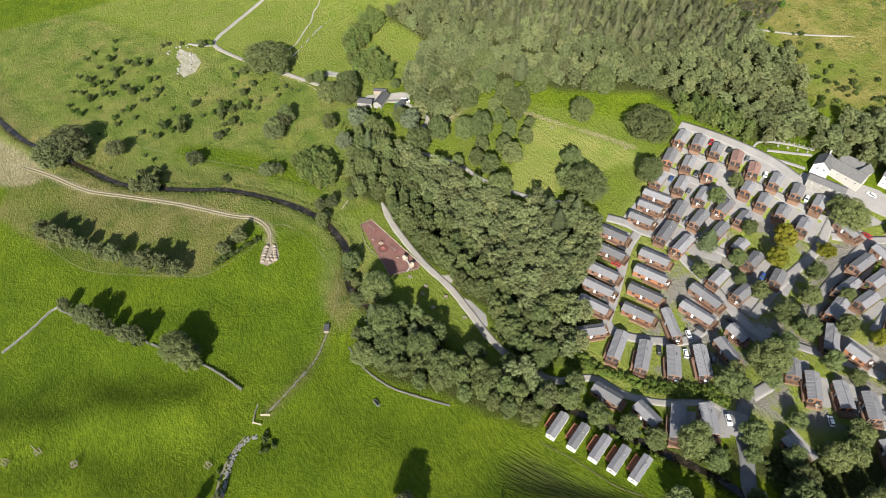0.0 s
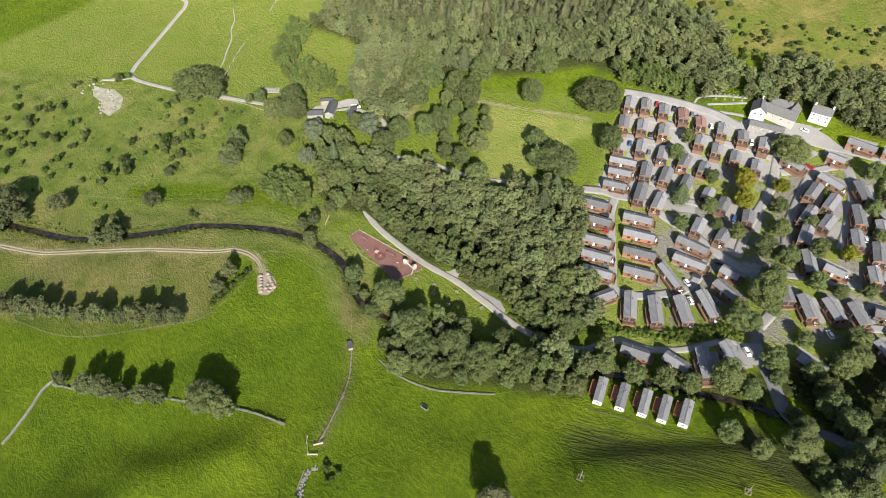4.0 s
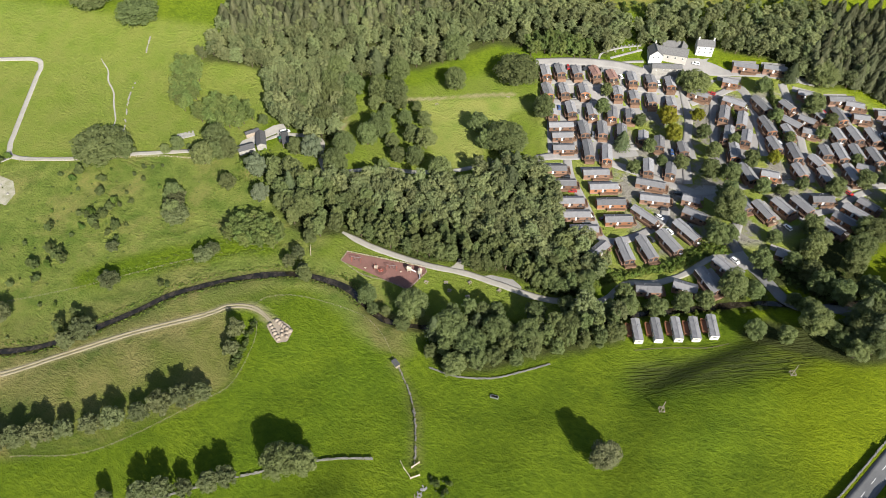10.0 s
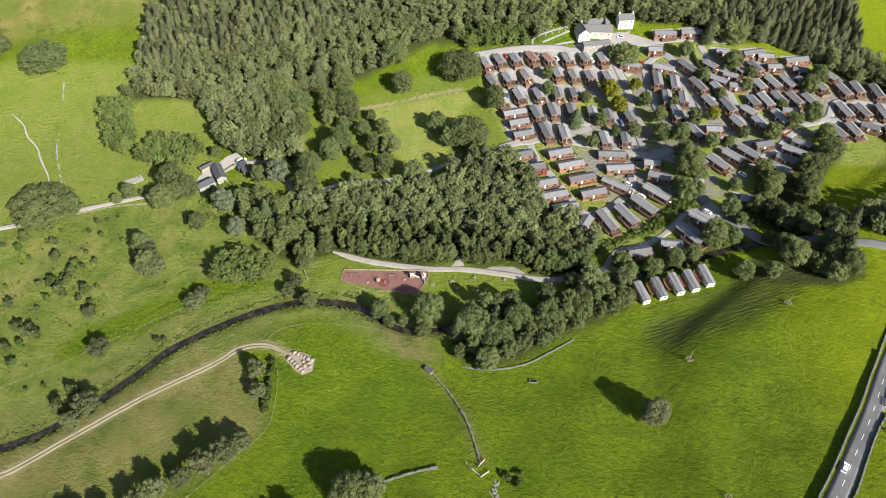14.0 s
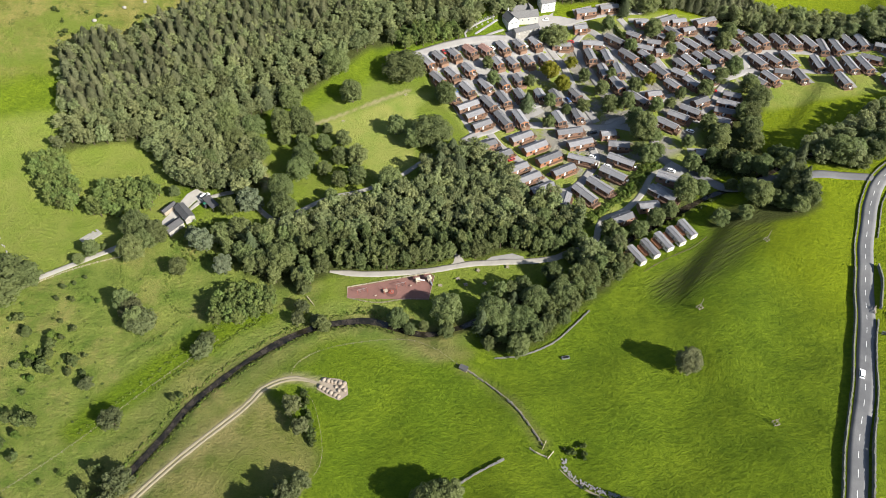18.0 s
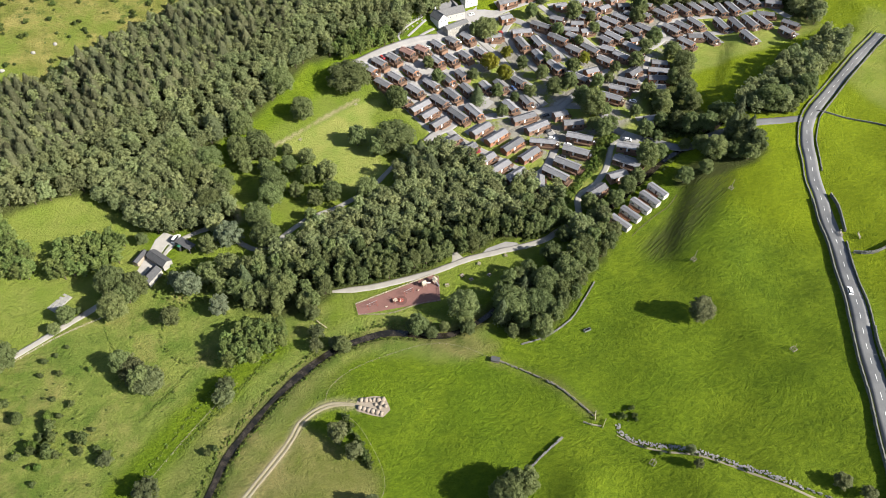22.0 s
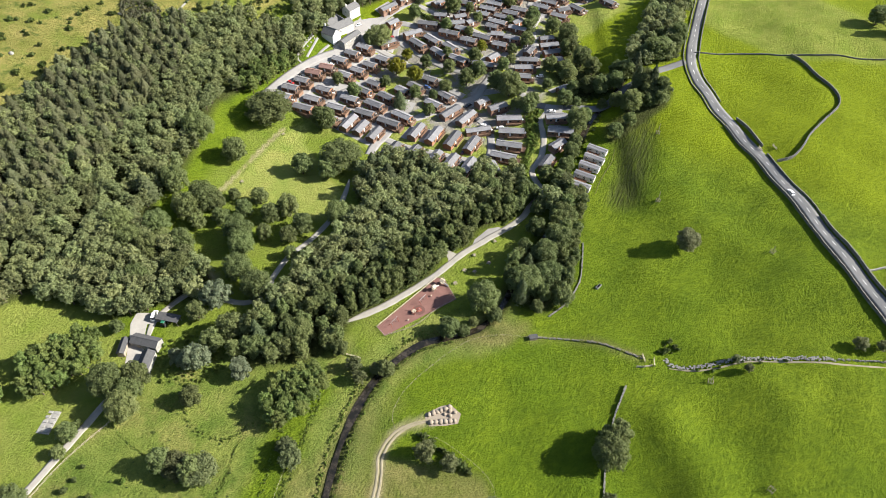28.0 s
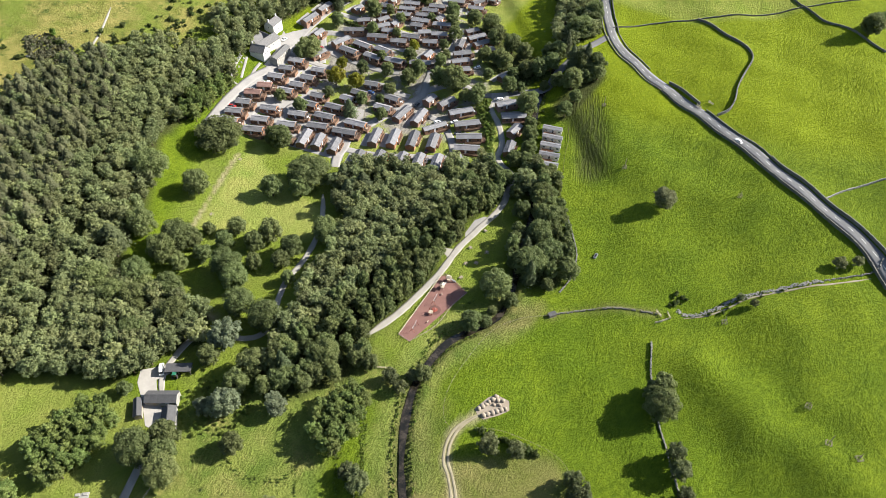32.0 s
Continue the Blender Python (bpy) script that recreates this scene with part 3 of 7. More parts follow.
def area(name, poly, mat, label, category, lift=0.07, cell=3.0, kind="structure"):
    """A yard, lawn or court: a sheet cut to its outline, that follows the ground."""
    poly = [tuple(p) for p in poly]
    xs, ys = [p[0] for p in poly], [p[1] for p in poly]
    verts, faces = [], []
    x = min(xs)
    while x < max(xs):
        strip = clip(clip(poly, 0, x, 1), 0, x + cell, -1)
        y = min(ys)
        while y < max(ys) and len(strip) > 2:
            bit = clip(clip(strip, 1, y, 1), 1, y + cell, -1)
            if len(bit) > 2:
                faces.append(list(range(len(verts), len(verts) + len(bit))))
                verts += [(px, py, float(hill_z(px, py)) + lift) for px, py in bit]
            y += cell
        x += cell
    n = len(verts)
    me = make_mesh(name, verts, faces, [mat])
    bm = bmesh.new()
    bm.from_mesh(me)
    bmesh.ops.remove_doubles(bm, verts=bm.verts, dist=0.02)
    bmesh.ops.recalc_face_normals(bm, faces=bm.faces)
    for f in bm.faces:
        if f.normal.z < 0:
            f.normal_flip()
    bm.to_mesh(me)
    bm.free()
    return tagged(new(name, me), label, category, kind=kind)


# water of the beck, lying in its bed
def build_river():
    line = RIVER_LINE
    d = np.gradient(line, axis=0)
    d /= np.hypot(d[:, 0], d[:, 1])[:, None]
    side = np.stack([d[:, 1], -d[:, 0]], -1)
    v = []
    wide = np.array([1.35 + 0.7 * noise.noise((i * 0.3, 4.2, 0)) + 0.35 * noise.noise((i * 1.1, 1.7, 5)) for i in range(len(line))])[:, None]
    for c in (-1, 0, 1):
        q = line + side * c * wide
        v.append(np.column_stack([q, hill_z(line[:, 0], line[:, 1]) - 0.55]))
    v = np.stack(v, 1)
    idx = np.arange(len(line) * 3).reshape(-1, 3)
    faces = np.stack([idx[:-1, :-1], idx[:-1, 1:], idx[1:, 1:], idx[1:, :-1]], -1).reshape(-1, 4)
    tagged(new("water", make_mesh("water", v.reshape(-1, 3), faces, [WATER], True)), "dark peaty water of a narrow beck", "river", kind="structure")


build_river()

# ---- roads, paths and yards ----
MAIN_ROAD = [(310, 87), (279, 69.5), (245, 49), (212, 28), (198, 12), (185.5, -8.5), (174, -29.5), (164.4, -48.5), (154.5, -66.5), (145, -83), (135.8, -98), (126, -113.5), (118.2, -128.5), (110, -142), (101, -157), (86, -172), (66, -192), (36, -218)]
ribbon("main_road", MAIN_ROAD, 6.2, ROADMAT, "grey asphalt country road with a dashed centre line", "road", lift=0.12)
ribbon("gravel_path", [(-59.7, -5.1), (-43.4, -7.4), (-27.8, -7.5), (-13.3, -6.8), (4.3, -4.0), (18.9, -3.7), (33.1, -3.8), (43.3, -2.8), (53.3, 0.8), (61.7, 4.1), (66.8, 8.5), (69.8, 16.2), (73.6, 21.7), (80.6, 24.1), (88.1, 28.6), (96.8, 37.2), (104.9, 48.7), (111.9, 49.9)], 3.4, GRAVEL, "pale gravel path beside the playground", "path", ragged=0.22, lift=0.07)
area("gravel_path", [(-5.5, -5.2), (-2.8, -2.6), (-1.9, 0.5), (-2.2, 3.4), (1.6, 3.6), (1.3, 0.5), (2.4, -2.2), (5.5, -3.4), (0, -4.8)], GRAVEL, "flared gravel spur of the path", "path", lift=0.07)
area("gravel_pull_in", [(15.2, -0.2), (25.2, 1.4), (30.1, -0.9), (30.6, -3.3), (16.0, -4.2), (10.7, -3.3)], LANE, "worn gravel pull-in beside the path", "parking")
ribbon("park_path", [(-82.3, 29.1), (-71.6, 35.7), (-61.1, 41.6), (-49.5, 44.4), (-37.1, 49.2), (-25.2, 56.5), (-15.7, 64.8), (-10.6, 70.2)], 2.6, GRAVEL, "pale path through the parkland", "path", ragged=0.25, lift=0.07)
ribbon("yard_path", [(-132.1, 31.3), (-122.9, 42.1), (-103.2, 46.2), (-95.1, 33.2), (-86.5, 27.7), (-74.3, 32.2)], 2.6, GRAVEL, "pale track from the yard into the trees", "path", ragged=0.15, lift=0.07)
ribbon("farm_lane", [(-133.2, 27.7), (-156.8, 13.6), (-190.6, -4.8), (-218.1, -21.0), (-244.5, -31.6), (-253.4, -27.1), (-260.6, -16.6), (-273.4, 4.2), (-283.3, 22.5), (-286.2, 29.3), (-294.0, 32.5), (-320.0, 21.0), (-337.0, 15.0), (-357.0, 4.0), (-381.0, -13.0)], 2.9, GRAVEL, "pale gravel farm lane beside the field", "lane", ragged=0.12)
ribbon("quarry_spur", [(-246.0, -32.0), (-252.0, -40.0), (-258.0, -46.0)], 3.5, GRAVEL, "gravel spur to bare ground", "lane", lift=0.13, ragged=0.2)
ribbon("track_rut", [(-184.6, -156.7), (-167.4, -143.6), (-145.5, -129.4), (-131.2, -114.0), (-111.5, -92.1), (-89.6, -71.6), (-83.5, -63.9), (-75.0, -59.9), (-67.5, -60.2), (-58.5, -63.9)], 1, TRACKMAT, "worn wheel rut of the farm track", "track", lift=0.06, ragged=0.35)
ribbon("track_rut", [(-183.6, -157.9), (-166.4, -144.8), (-144.5, -130.6), (-130.2, -115.2), (-110.5, -93.3), (-88.6, -72.8), (-82.5, -65.1), (-74.0, -61.1), (-66.5, -61.4), (-57.5, -65.1)], 1, TRACKMAT, "worn wheel rut of the farm track", "track", lift=0.06, ragged=0.35)
ribbon("field_path", [(28, -105), (33, -111.5), (40, -117), (49, -122), (58, -130), (66, -138.5), (76, -149), (88, -160)], 0.8, TRACKMAT, "trodden earth strip beside the tumbled wall", "path", lift=0.04, ragged=0.6)
ribbon("park_road", [(-16.5, 148.6), (-0.3, 156.2), (13.6, 161.4), (29.6, 165.7), (47.0, 167.4), (65.5, 172.3), (75.6, 175.0)], 5, LANE, "light grey asphalt road between the lodges", "road", lift=0.152)
ribbon("park_road", [(56.8, 172.3), (69.6, 178.4), (90.1, 183.9), (115.8, 187.5), (133.4, 189.6)], 4.5, LANE, "light grey asphalt road between the lodges", "road", lift=0.164)
ribbon("park_road", [(8.7, 80.9), (16.4, 86.4), (23.5, 88.7), (34.5, 94.1), (49.4, 93.0), (66.5, 92.1), (80.3, 90.3), (91.2, 88.8), (99.8, 92.9)], 5, LANE, "light grey asphalt road between the lodges", "road", lift=0.176)
ribbon("park_road", [(23.5, 86.9), (28.5, 76.2), (38.0, 63.9), (47.9, 51.1), (54.5, 42.5), (60.4, 42.4), (66.8, 47.4), (72.7, 54.4), (78.3, 63.4), (78.5, 73.3), (75.9, 82.1)], 4.5, LANE, "light grey asphalt road between the lodges", "road", lift=0.108)
ribbon("bridge_road", [(108.4, 63.4), (112.6, 56.9), (118.3, 49.3), (126.5, 42.8), (135.3, 34.6), (142.5, 32.3)], 5, ROADMAT, "worn grey asphalt lane to the bridge", "road", lift=0.12)
ribbon("park_road", [(89.4, 92.3), (104.3, 83.3), (110.8, 75.8), (111.0, 62.6)], 5, LANE, "light grey asphalt road between the lodges", "road", lift=0.132)
ribbon("park_road", [(92.4, 93.2), (104.3, 95.2), (125.5, 106.8), (135.3, 111.0)], 4, LANE, "light grey asphalt road between the lodges", "road", lift=0.144)
ribbon("park_road", [(139.0, 86.0), (140.8, 90.8), (151.9, 100.4), (160.5, 112.9), (166.9, 120.5)], 4, LANE, "light grey asphalt road between the lodges", "road", lift=0.156)
ribbon("park_road", [(63.5, 172.1), (69.6, 157.8), (75.6, 142.4), (79.5, 116.0), (85.1, 93.8)], 4.5, LANE, "light grey asphalt road between the lodges", "road", lift=0.168)
ribbon("park_road", [(73.6, 155.2), (83.5, 163.9), (87.8, 147.1), (92.8, 125.2), (98.0, 113.1)], 4.5, LANE, "light grey asphalt road between the lodges", "road", lift=0.18)
ribbon("park_road", [(83.5, 163.9), (95.7, 173.9), (106.3, 159.0), (112.7, 140.3), (117.1, 124.0)], 4.5, LANE, "light grey asphalt road between the lodges", "road", lift=0.112)
ribbon("park_road", [(116.9, 182.5), (127.3, 161.1), (134.0, 137.1), (140.0, 114.3)], 4.5, LANE, "light grey asphalt road between the lodges", "road", lift=0.124)
ribbon("park_road", [(-1.0, 124.3), (10.6, 129.1), (27.0, 134.5), (35.4, 134.0)], 4.5, LANE, "light grey asphalt road between the lodges", "road", lift=0.136)
ribbon("park_road", [(-3.7, 139.0), (14.2, 145.9), (29.8, 149.4), (47.8, 155.1), (65.7, 160.2)], 4, LANE, "light grey asphalt road between the lodges", "road", lift=0.148)
ribbon("park_road", [(18.0, 114.2), (24.2, 101.9), (26.0, 88.6)], 4.5, LANE, "light grey asphalt road between the lodges", "road", lift=0.16)
ribbon("park_road", [(22.7, 105.9), (34.7, 108.2), (44.3, 107.4), (55.5, 110.8)], 4, LANE, "light grey asphalt road between the lodges", "road", lift=0.172)
ribbon("park_road", [(147.1, 105.2), (160.9, 120.5), (184.4, 134.2), (195.2, 152.9), (230.5, 157.2), (253.6, 150.4), (272.2, 150.0), (279.8, 131.4)], 4.5, LANE, "light grey asphalt road between the lodges", "road", lift=0.104)
ribbon("park_road", [(186.3, 134.2), (204.3, 138.3), (226.2, 135.7), (247.4, 127.5)], 4.5, LANE, "light grey asphalt road between the lodges", "road", lift=0.116)
ribbon("bridge_road", [(142.0, 32.0), (152.0, 33.0), (161.0, 33.0), (184.0, 32.0), (206.0, 27.0)], 5, ROADMAT, "worn grey asphalt lane from the bridge to the country road", "road")
ribbon("moor_path", [(-0.6, 247.3), (-15.1, 233.6), (-26.1, 224.7), (-37.1, 217.0), (-44.3, 206.3)], 1.1, GRAVEL, "narrow pale footpath on the moor", "path", ragged=0.4)
ribbon("field_path", [(-257.0, 49.0), (-247.0, 43.0), (-242.0, 37.0), (-233.0, 31.0), (-226.0, 23.0), (-216.0, 13.0), (-213.0, 6.0)], 0.9, GRAVEL, "narrow pale broken path in the field", "path", ragged=0.6)
area("park_hardstanding", [(-14.4, 151.4), (10.7, 163.2), (37.2, 165.9), (60.8, 175.1), (70.6, 175.5), (83.0, 176.6), (70.8, 153.8), (59.7, 148.4), (50.5, 136.8), (40.9, 127.2), (57.4, 104.8), (45.0, 96.1), (28.6, 90.0), (14.6, 81.8), (1.1, 119.2)], LANE, "light grey hardstanding between the lodges", "hardstanding", lift=0.06)
area("yard", [(-141.5, 28), (-136.2, 37.5), (-132.8, 45.3), (-128.8, 49), (-124.5, 46), (-120, 41.5), (-122.5, 39.5), (-127.5, 41), (-130.6, 36.1), (-134.5, 27.1), (-136.6, 23.5), (-141, 25)], PALE_YARD, "white limestone gravel farmyard", "yard", lift=0.09)
area("house_yard", [(42.0, 171.2), (55.3, 176.7), (75.6, 190.5), (72.2, 180.5), (57.8, 169.4), (42.8, 164.4)], LANE, "grey yard before the white house", "yard", lift=0.17)
area("house_yard", [(57, 177.5), (63, 185), (70, 188), (80, 187.5), (88, 185), (82, 180.5), (70, 177)], LANE, "grey yard between the white houses", "yard", lift=0.19)
area("car_park", [(108.6, 50.5), (116.0, 55.4), (123.2, 48.2), (117.0, 43.3), (112.3, 43.7)], LANE, "small asphalt car park", "car park", lift=0.17)
PLAYGROUND = [(-51.2, -15.0), (-14.0, -8.6), (-12.0, -10.8), (-15.2, -23.8), (-31, -22.4), (-51.2, -20.9)]
area("playground_surface", PLAYGROUND, PLAYMAT, "dull red rubber playground surface", "playground", lift=0.1)
ribbon("garden_path", [(17.7, 163.1), (16.3, 168.1), (19.8, 172.6), (27.9, 178.6), (36.4, 183.6)], 1.2, LANE, "pale garden path", "path")
ribbon("garden_path", [(22.6, 168.3), (30.5, 174.8), (37.9, 180.9)], 1.4, LANE, "pale garden path", "path")
ribbon("garden_path", [(25.6, 165.1), (33.5, 169.9), (41.2, 173.5)], 1.6, LANE, "pale garden path", "path")


def centre_dashes():
    line = smooth_line(MAIN_ROAD, 1.0)
    at = 0.0
    seg = np.hypot(*np.diff(line, axis=0).T)
    s = np.concatenate([[0], np.cumsum(seg)])
    road = bpy.data.objects["main_road"]
    made = []
    while at < s[-1] - 3:
        bits = []
        for q in (at, at + 1.5, at + 3.0):
            x, y = np.interp(q, s, line[:, 0]), np.interp(q, s, line[:, 1])
            x2, y2 = np.interp(q + 0.5, s, line[:, 0]), np.interp(q + 0.5, s, line[:, 1])
            dx, dy = x2 - x, y2 - y
            n = math.hypot(dx, dy) + 1e-9
            for c in (-0.09, 0.09):
                px, py = x + c * dy / n, y - c * dx / n
                bits.append((px, py, float(hill_z(px, py)) + 0.15))
        me = make_mesh("dash", bits, [(0, 1, 3, 2), (2, 3, 5, 4)], [PAINT])
        made.append(part("dash", me, PAINT, road))
        at += 7.5
    return made


centre_dashes()


# ---- walls and fences ----
def stone_wall(points, height=1.0, width=0.45, mat=STONE, label="dry-stone field wall of grey limestone", ruin=0.0, name="stone_wall", rubble=False):
    """A dry-stone wall: courses of uneven stones."""
    line = smooth_line(points, 0.9)
    verts, faces = [], []
    cube = np.array([(-1, -1, -1), (1, -1, -1), (1, 1, -1), (-1, 1, -1), (-1, -1, 1), (1, -1, 1), (1, 1, 1), (-1, 1, 1)], float) / 2
    quad = [(0, 3, 2, 1), (4, 5, 6, 7), (0, 1, 5, 4), (1, 2, 6, 5), (2, 3, 7, 6), (3, 0, 4, 7)]
    for (ax, ay), (bx, by) in zip(line, line[1:]):
        ang = math.atan2(by - ay, bx - ax)
        for k in range(7 if rubble else 2 if height > 0.7 else 1):
            if rng.random() < ruin:
                continue
            hh = height / (2 if height > 0.7 else 1)
            sc = np.array([1.0 * rng.uniform(0.85, 1.2), width * rng.uniform(0.8, 1.25) * (1.15 - 0.25 * k), hh * rng.uniform(0.8, 1.2)])
            if rubble:
                sc, k = rng.uniform(0.2, 0.6, 3) * (1, 1, 0.8), 0
            q = cube * sc + rng.uniform(-0.06, 0.06, (8, 3))
            a = ang + rng.uniform(-0.2, 0.2)
            loose = 0.9 if rubble else 0.08 * (1 + 8 * ruin)
            mx, my = (ax + bx) / 2 + rng.uniform(-loose, loose), (ay + by) / 2 + rng.uniform(-loose, loose)
            rx, ry = q[:, 0] * math.cos(a) - q[:, 1] * math.sin(a), q[:, 0] * math.sin(a) + q[:, 1] * math.cos(a)
            base = len(verts)
            z0 = float(ground_z(mx, my)) + (0.2 if rubble else hh * (k + 0.5) - 0.1)
            verts += [(mx + u, my + w, z0 + z) for u, w, z in zip(rx, ry, q[:, 2])]
            faces += [tuple(base + i for i in f) for f in quad]
    return tagged(new(name, make_mesh(name, verts, faces, [mat])), label, "wall", "dry-stone field walls", "structure")


stone_wall([(-226, 42), (-221, 30), (-212, 17), (-204, 6)], height=0.6, width=0.5, ruin=0.45)
stone_wall([(-239, 75), (-234, 63)], height=0.6, width=0.5, ruin=0.3)
stone_wall([(8.7, -99.7), (-0.2, -103.7), (-6.6, -106.8), (-18.6, -114.9), (-24.8, -119.3), (-29.8, -123.5), (-38, -130), (-48, -138.5), (-60, -147.5), (-70, -154)], height=0.9, width=0.5, ruin=0.12, mat=DARKSTONE)
stone_wall([(-57.5, -177.2), (-64.7, -165.8), (-70.4, -158.2), (-71.8, -153.5)])
stone_wall(FENCE_STRIP, height=0.5, width=0.5, ruin=0.25, mat=DARKSTONE, label="low overgrown remains of a field wall")
stone_wall([(10.4, -55.6), (21.7, -55.1), (34.4, -50.5), (43.6, -43.6), (54.2, -34.2)], height=0.6, width=0.45, mat=DARKSTONE)



# the walls of the country road: low along the bend, tall where the road runs in its cutting
WALL_NW = [(307.8, 90.8), (276.8, 73.3), (242.7, 52.7), (209.3, 31.5), (194.4, 14.6), (181.7, -6.3), (170.1, -27.4), (160.5, -46.4), (150.7, -64.3), (141.2, -80.8), (132.1, -95.7), (122.2, -111.3), (114.4, -126.3), (106.2, -139.7), (97.6, -154.3), (82.9, -168.9), (63.0, -188.8), (33.1, -214.7)]
WALL_SE = [(312.2, 83.2), (281.2, 65.7), (247.3, 45.3), (214.7, 24.5), (201.6, 9.4), (189.3, -10.7), (177.9, -31.6), (168.3, -50.6), (158.3, -68.7), (148.8, -85.2), (139.5, -100.3), (129.8, -115.7), (122.0, -130.7), (113.8, -144.3), (104.4, -159.7), (89.1, -175.1), (69.0, -195.2), (38.9, -221.3)]
stone_wall(WALL_NW[:7], height=0.7, width=0.4, mat=DARKSTONE, label="low dry-stone wall along the country road")
stone_wall(WALL_NW[6:], height=1.5, width=0.5, mat=DARKSTONE, label="tall dry-stone wall along the country road")
stone_wall(WALL_SE[:4], height=1.3, width=0.5, mat=DARKSTONE, label="dry-stone wall along the country road")
stone_wall(WALL_SE[3:6], height=0.6, width=0.4, mat=DARKSTONE, label="low dry-stone wall along the country road")
stone_wall([(180.5, -27), (177.5, -36), (169, -50.5)], height=1.7, width=0.55, mat=DARKSTONE, label="tall mossy dry-stone wall beside the road")
stone_wall([(165, -56), (158.5, -66), (149, -84), (139.8, -99.5)], height=0.9, width=0.45, mat=DARKSTONE, label="dry-stone wall along the country road")
stone_wall([(139.8, -99.5), (130, -115.5), (122, -131), (113.8, -144), (104.6, -159.5), (89, -175)], height=1.7, width=0.55, mat=DARKSTONE, label="tall mossy dry-stone wall beside the road")
stone_wall([(217.5, 29.5), (240, 11.5), (256, -10.5), (274, -33), (297, -56), (330, -90)], height=0.9, mat=DARKSTONE)
stone_wall([(256, -11.5), (249, -27.5), (240, -43.5), (232.5, -54.5), (223, -59), (208, -60.2), (191, -62.5), (178, -66), (168.5, -66.5), (162, -63)], height=1.7, width=0.6, mat=DARKSTONE, label="tall curving dry-stone field wall")
stone_wall([(122.5, -129.5), (136.2, -136.2), (152.4, -148.3), (172, -166)], height=1.1)
stone_wall([(320, -48), (308, -59), (298, -70), (290, -81), (287, -93), (279, -106), (270, -120)], height=1.3, mat=DARKSTONE)
stone_wall([(30.5, -101), (29.6, -104), (32.5, -109.2), (39, -114.2), (47.4, -118.8), (55.5, -125.8), (62.8, -132.8), (69.5, -140), (74, -144.5)], height=1.0, width=1.0, ruin=0.1, rubble=True, label="tumbled limestone field wall")
stone_wall([(74, -144.5), (82, -151.5), (92, -160), (100, -161)], height=0.8, width=0.45, ruin=0.3, mat=DARKSTONE, label="overgrown remains of a dry-stone wall")


# ---- lodges and caravans ----
def gable_prism(bm, x0, x1, w, z0, z1, peak):
    """A house body: box with gable ends, ridge along x."""
    p = [(x, y, z) for x in (x0, x1) for y, z in ((-w / 2, z0), (w / 2, z0), (w / 2, z1), (0, peak), (-w / 2, z1))]
    v = [bm.verts.new(q) for q in p]
    bm.faces.new((v[4], v[3], v[2], v[1], v[0]))
    bm.faces.new(v[5:])
    for a in range(5):
        b = (a + 1) % 5
        bm.faces.new((v[a], v[b], v[b + 5], v[a + 5]))
    bmesh.ops.recalc_face_normals(bm, faces=bm.faces)
    return bm


def roof_slab(bm, x0, x1, w, eave, peak, over=0.35, thick=0.14, ribs=0.0):
    """Two roof slopes with thickness and overhang; ribs: raised seams that far apart."""
    slope = (peak - eave) / (w / 2)
    for sgn in (-1, 1):
        ya, yb = 0.0, sgn * (w / 2 + over)
        za, zb = peak, eave - slope * over
        prof = [(x0 - over, thick)]
        x = x0 - over + ribs / 2
        while ribs and x < x1 + over - 0.1:
            prof += [(x - 0.06, thick), (x - 0.03, thick + 0.06), (x + 0.03, thick + 0.06), (x + 0.06, thick)]
            x += ribs
        prof.append((x1 + over, thick))
        rows = [[bm.verts.new((q, y, z + t)) for q, t in prof] for y, z in ((ya, za), (yb, zb))]
        under = [[bm.verts.new((q, y, z + 0.02)) for q in (x0 - over, x1 + over)] for y, z in ((ya, za), (yb, zb))]
        for i in range(len(prof) - 1):
            bm.faces.new((rows[0][i], rows[0][i + 1], rows[1][i + 1], rows[1][i]))
        bm.faces.new((under[0][0], under[0][1], under[1][1], under[1][0]))
        bm.faces.new([under[1][0], under[1][1], *rows[1][::-1]])
        for k in (0, -1):
            bm.faces.new((rows[0][k], rows[1][k], under[1][k], under[0][k]))
    bmesh.ops.recalc_face_normals(bm, faces=bm.faces)
    return bm


def window_on(parent, x, y, z, w, h, facing, frame_mat=None):
    """A window, proud of the wall: frame with a pane in it. facing: degrees of its outward side."""
    bm = bmesh.new()
    for a, b, c, d in ((-w / 2, w / 2, -h / 2, -h / 2 + 0.08), (-w / 2, w / 2, h / 2 - 0.08, h / 2), (-w / 2, -w / 2 + 0.08, -h / 2 + 0.08, h / 2 - 0.08), (w / 2 - 0.08, w / 2, -h / 2 + 0.08, h / 2 - 0.08), (-0.03, 0.03, -h / 2 + 0.08, h / 2 - 0.08)):
        box(bm, 0.0, 0.07, a, b, c, d)
    ob = part("window", bm, frame_mat or PVC, parent)
    ob.matrix_basis = pose(x, y, z, 0, 0, facing)
    bm = box(bmesh.new(), 0.005, 0.03, -w / 2 + 0.08, w / 2 - 0.08, -h / 2 + 0.08, h / 2 - 0.08)
    part("pane", bm, GLASS, ob)
    return ob


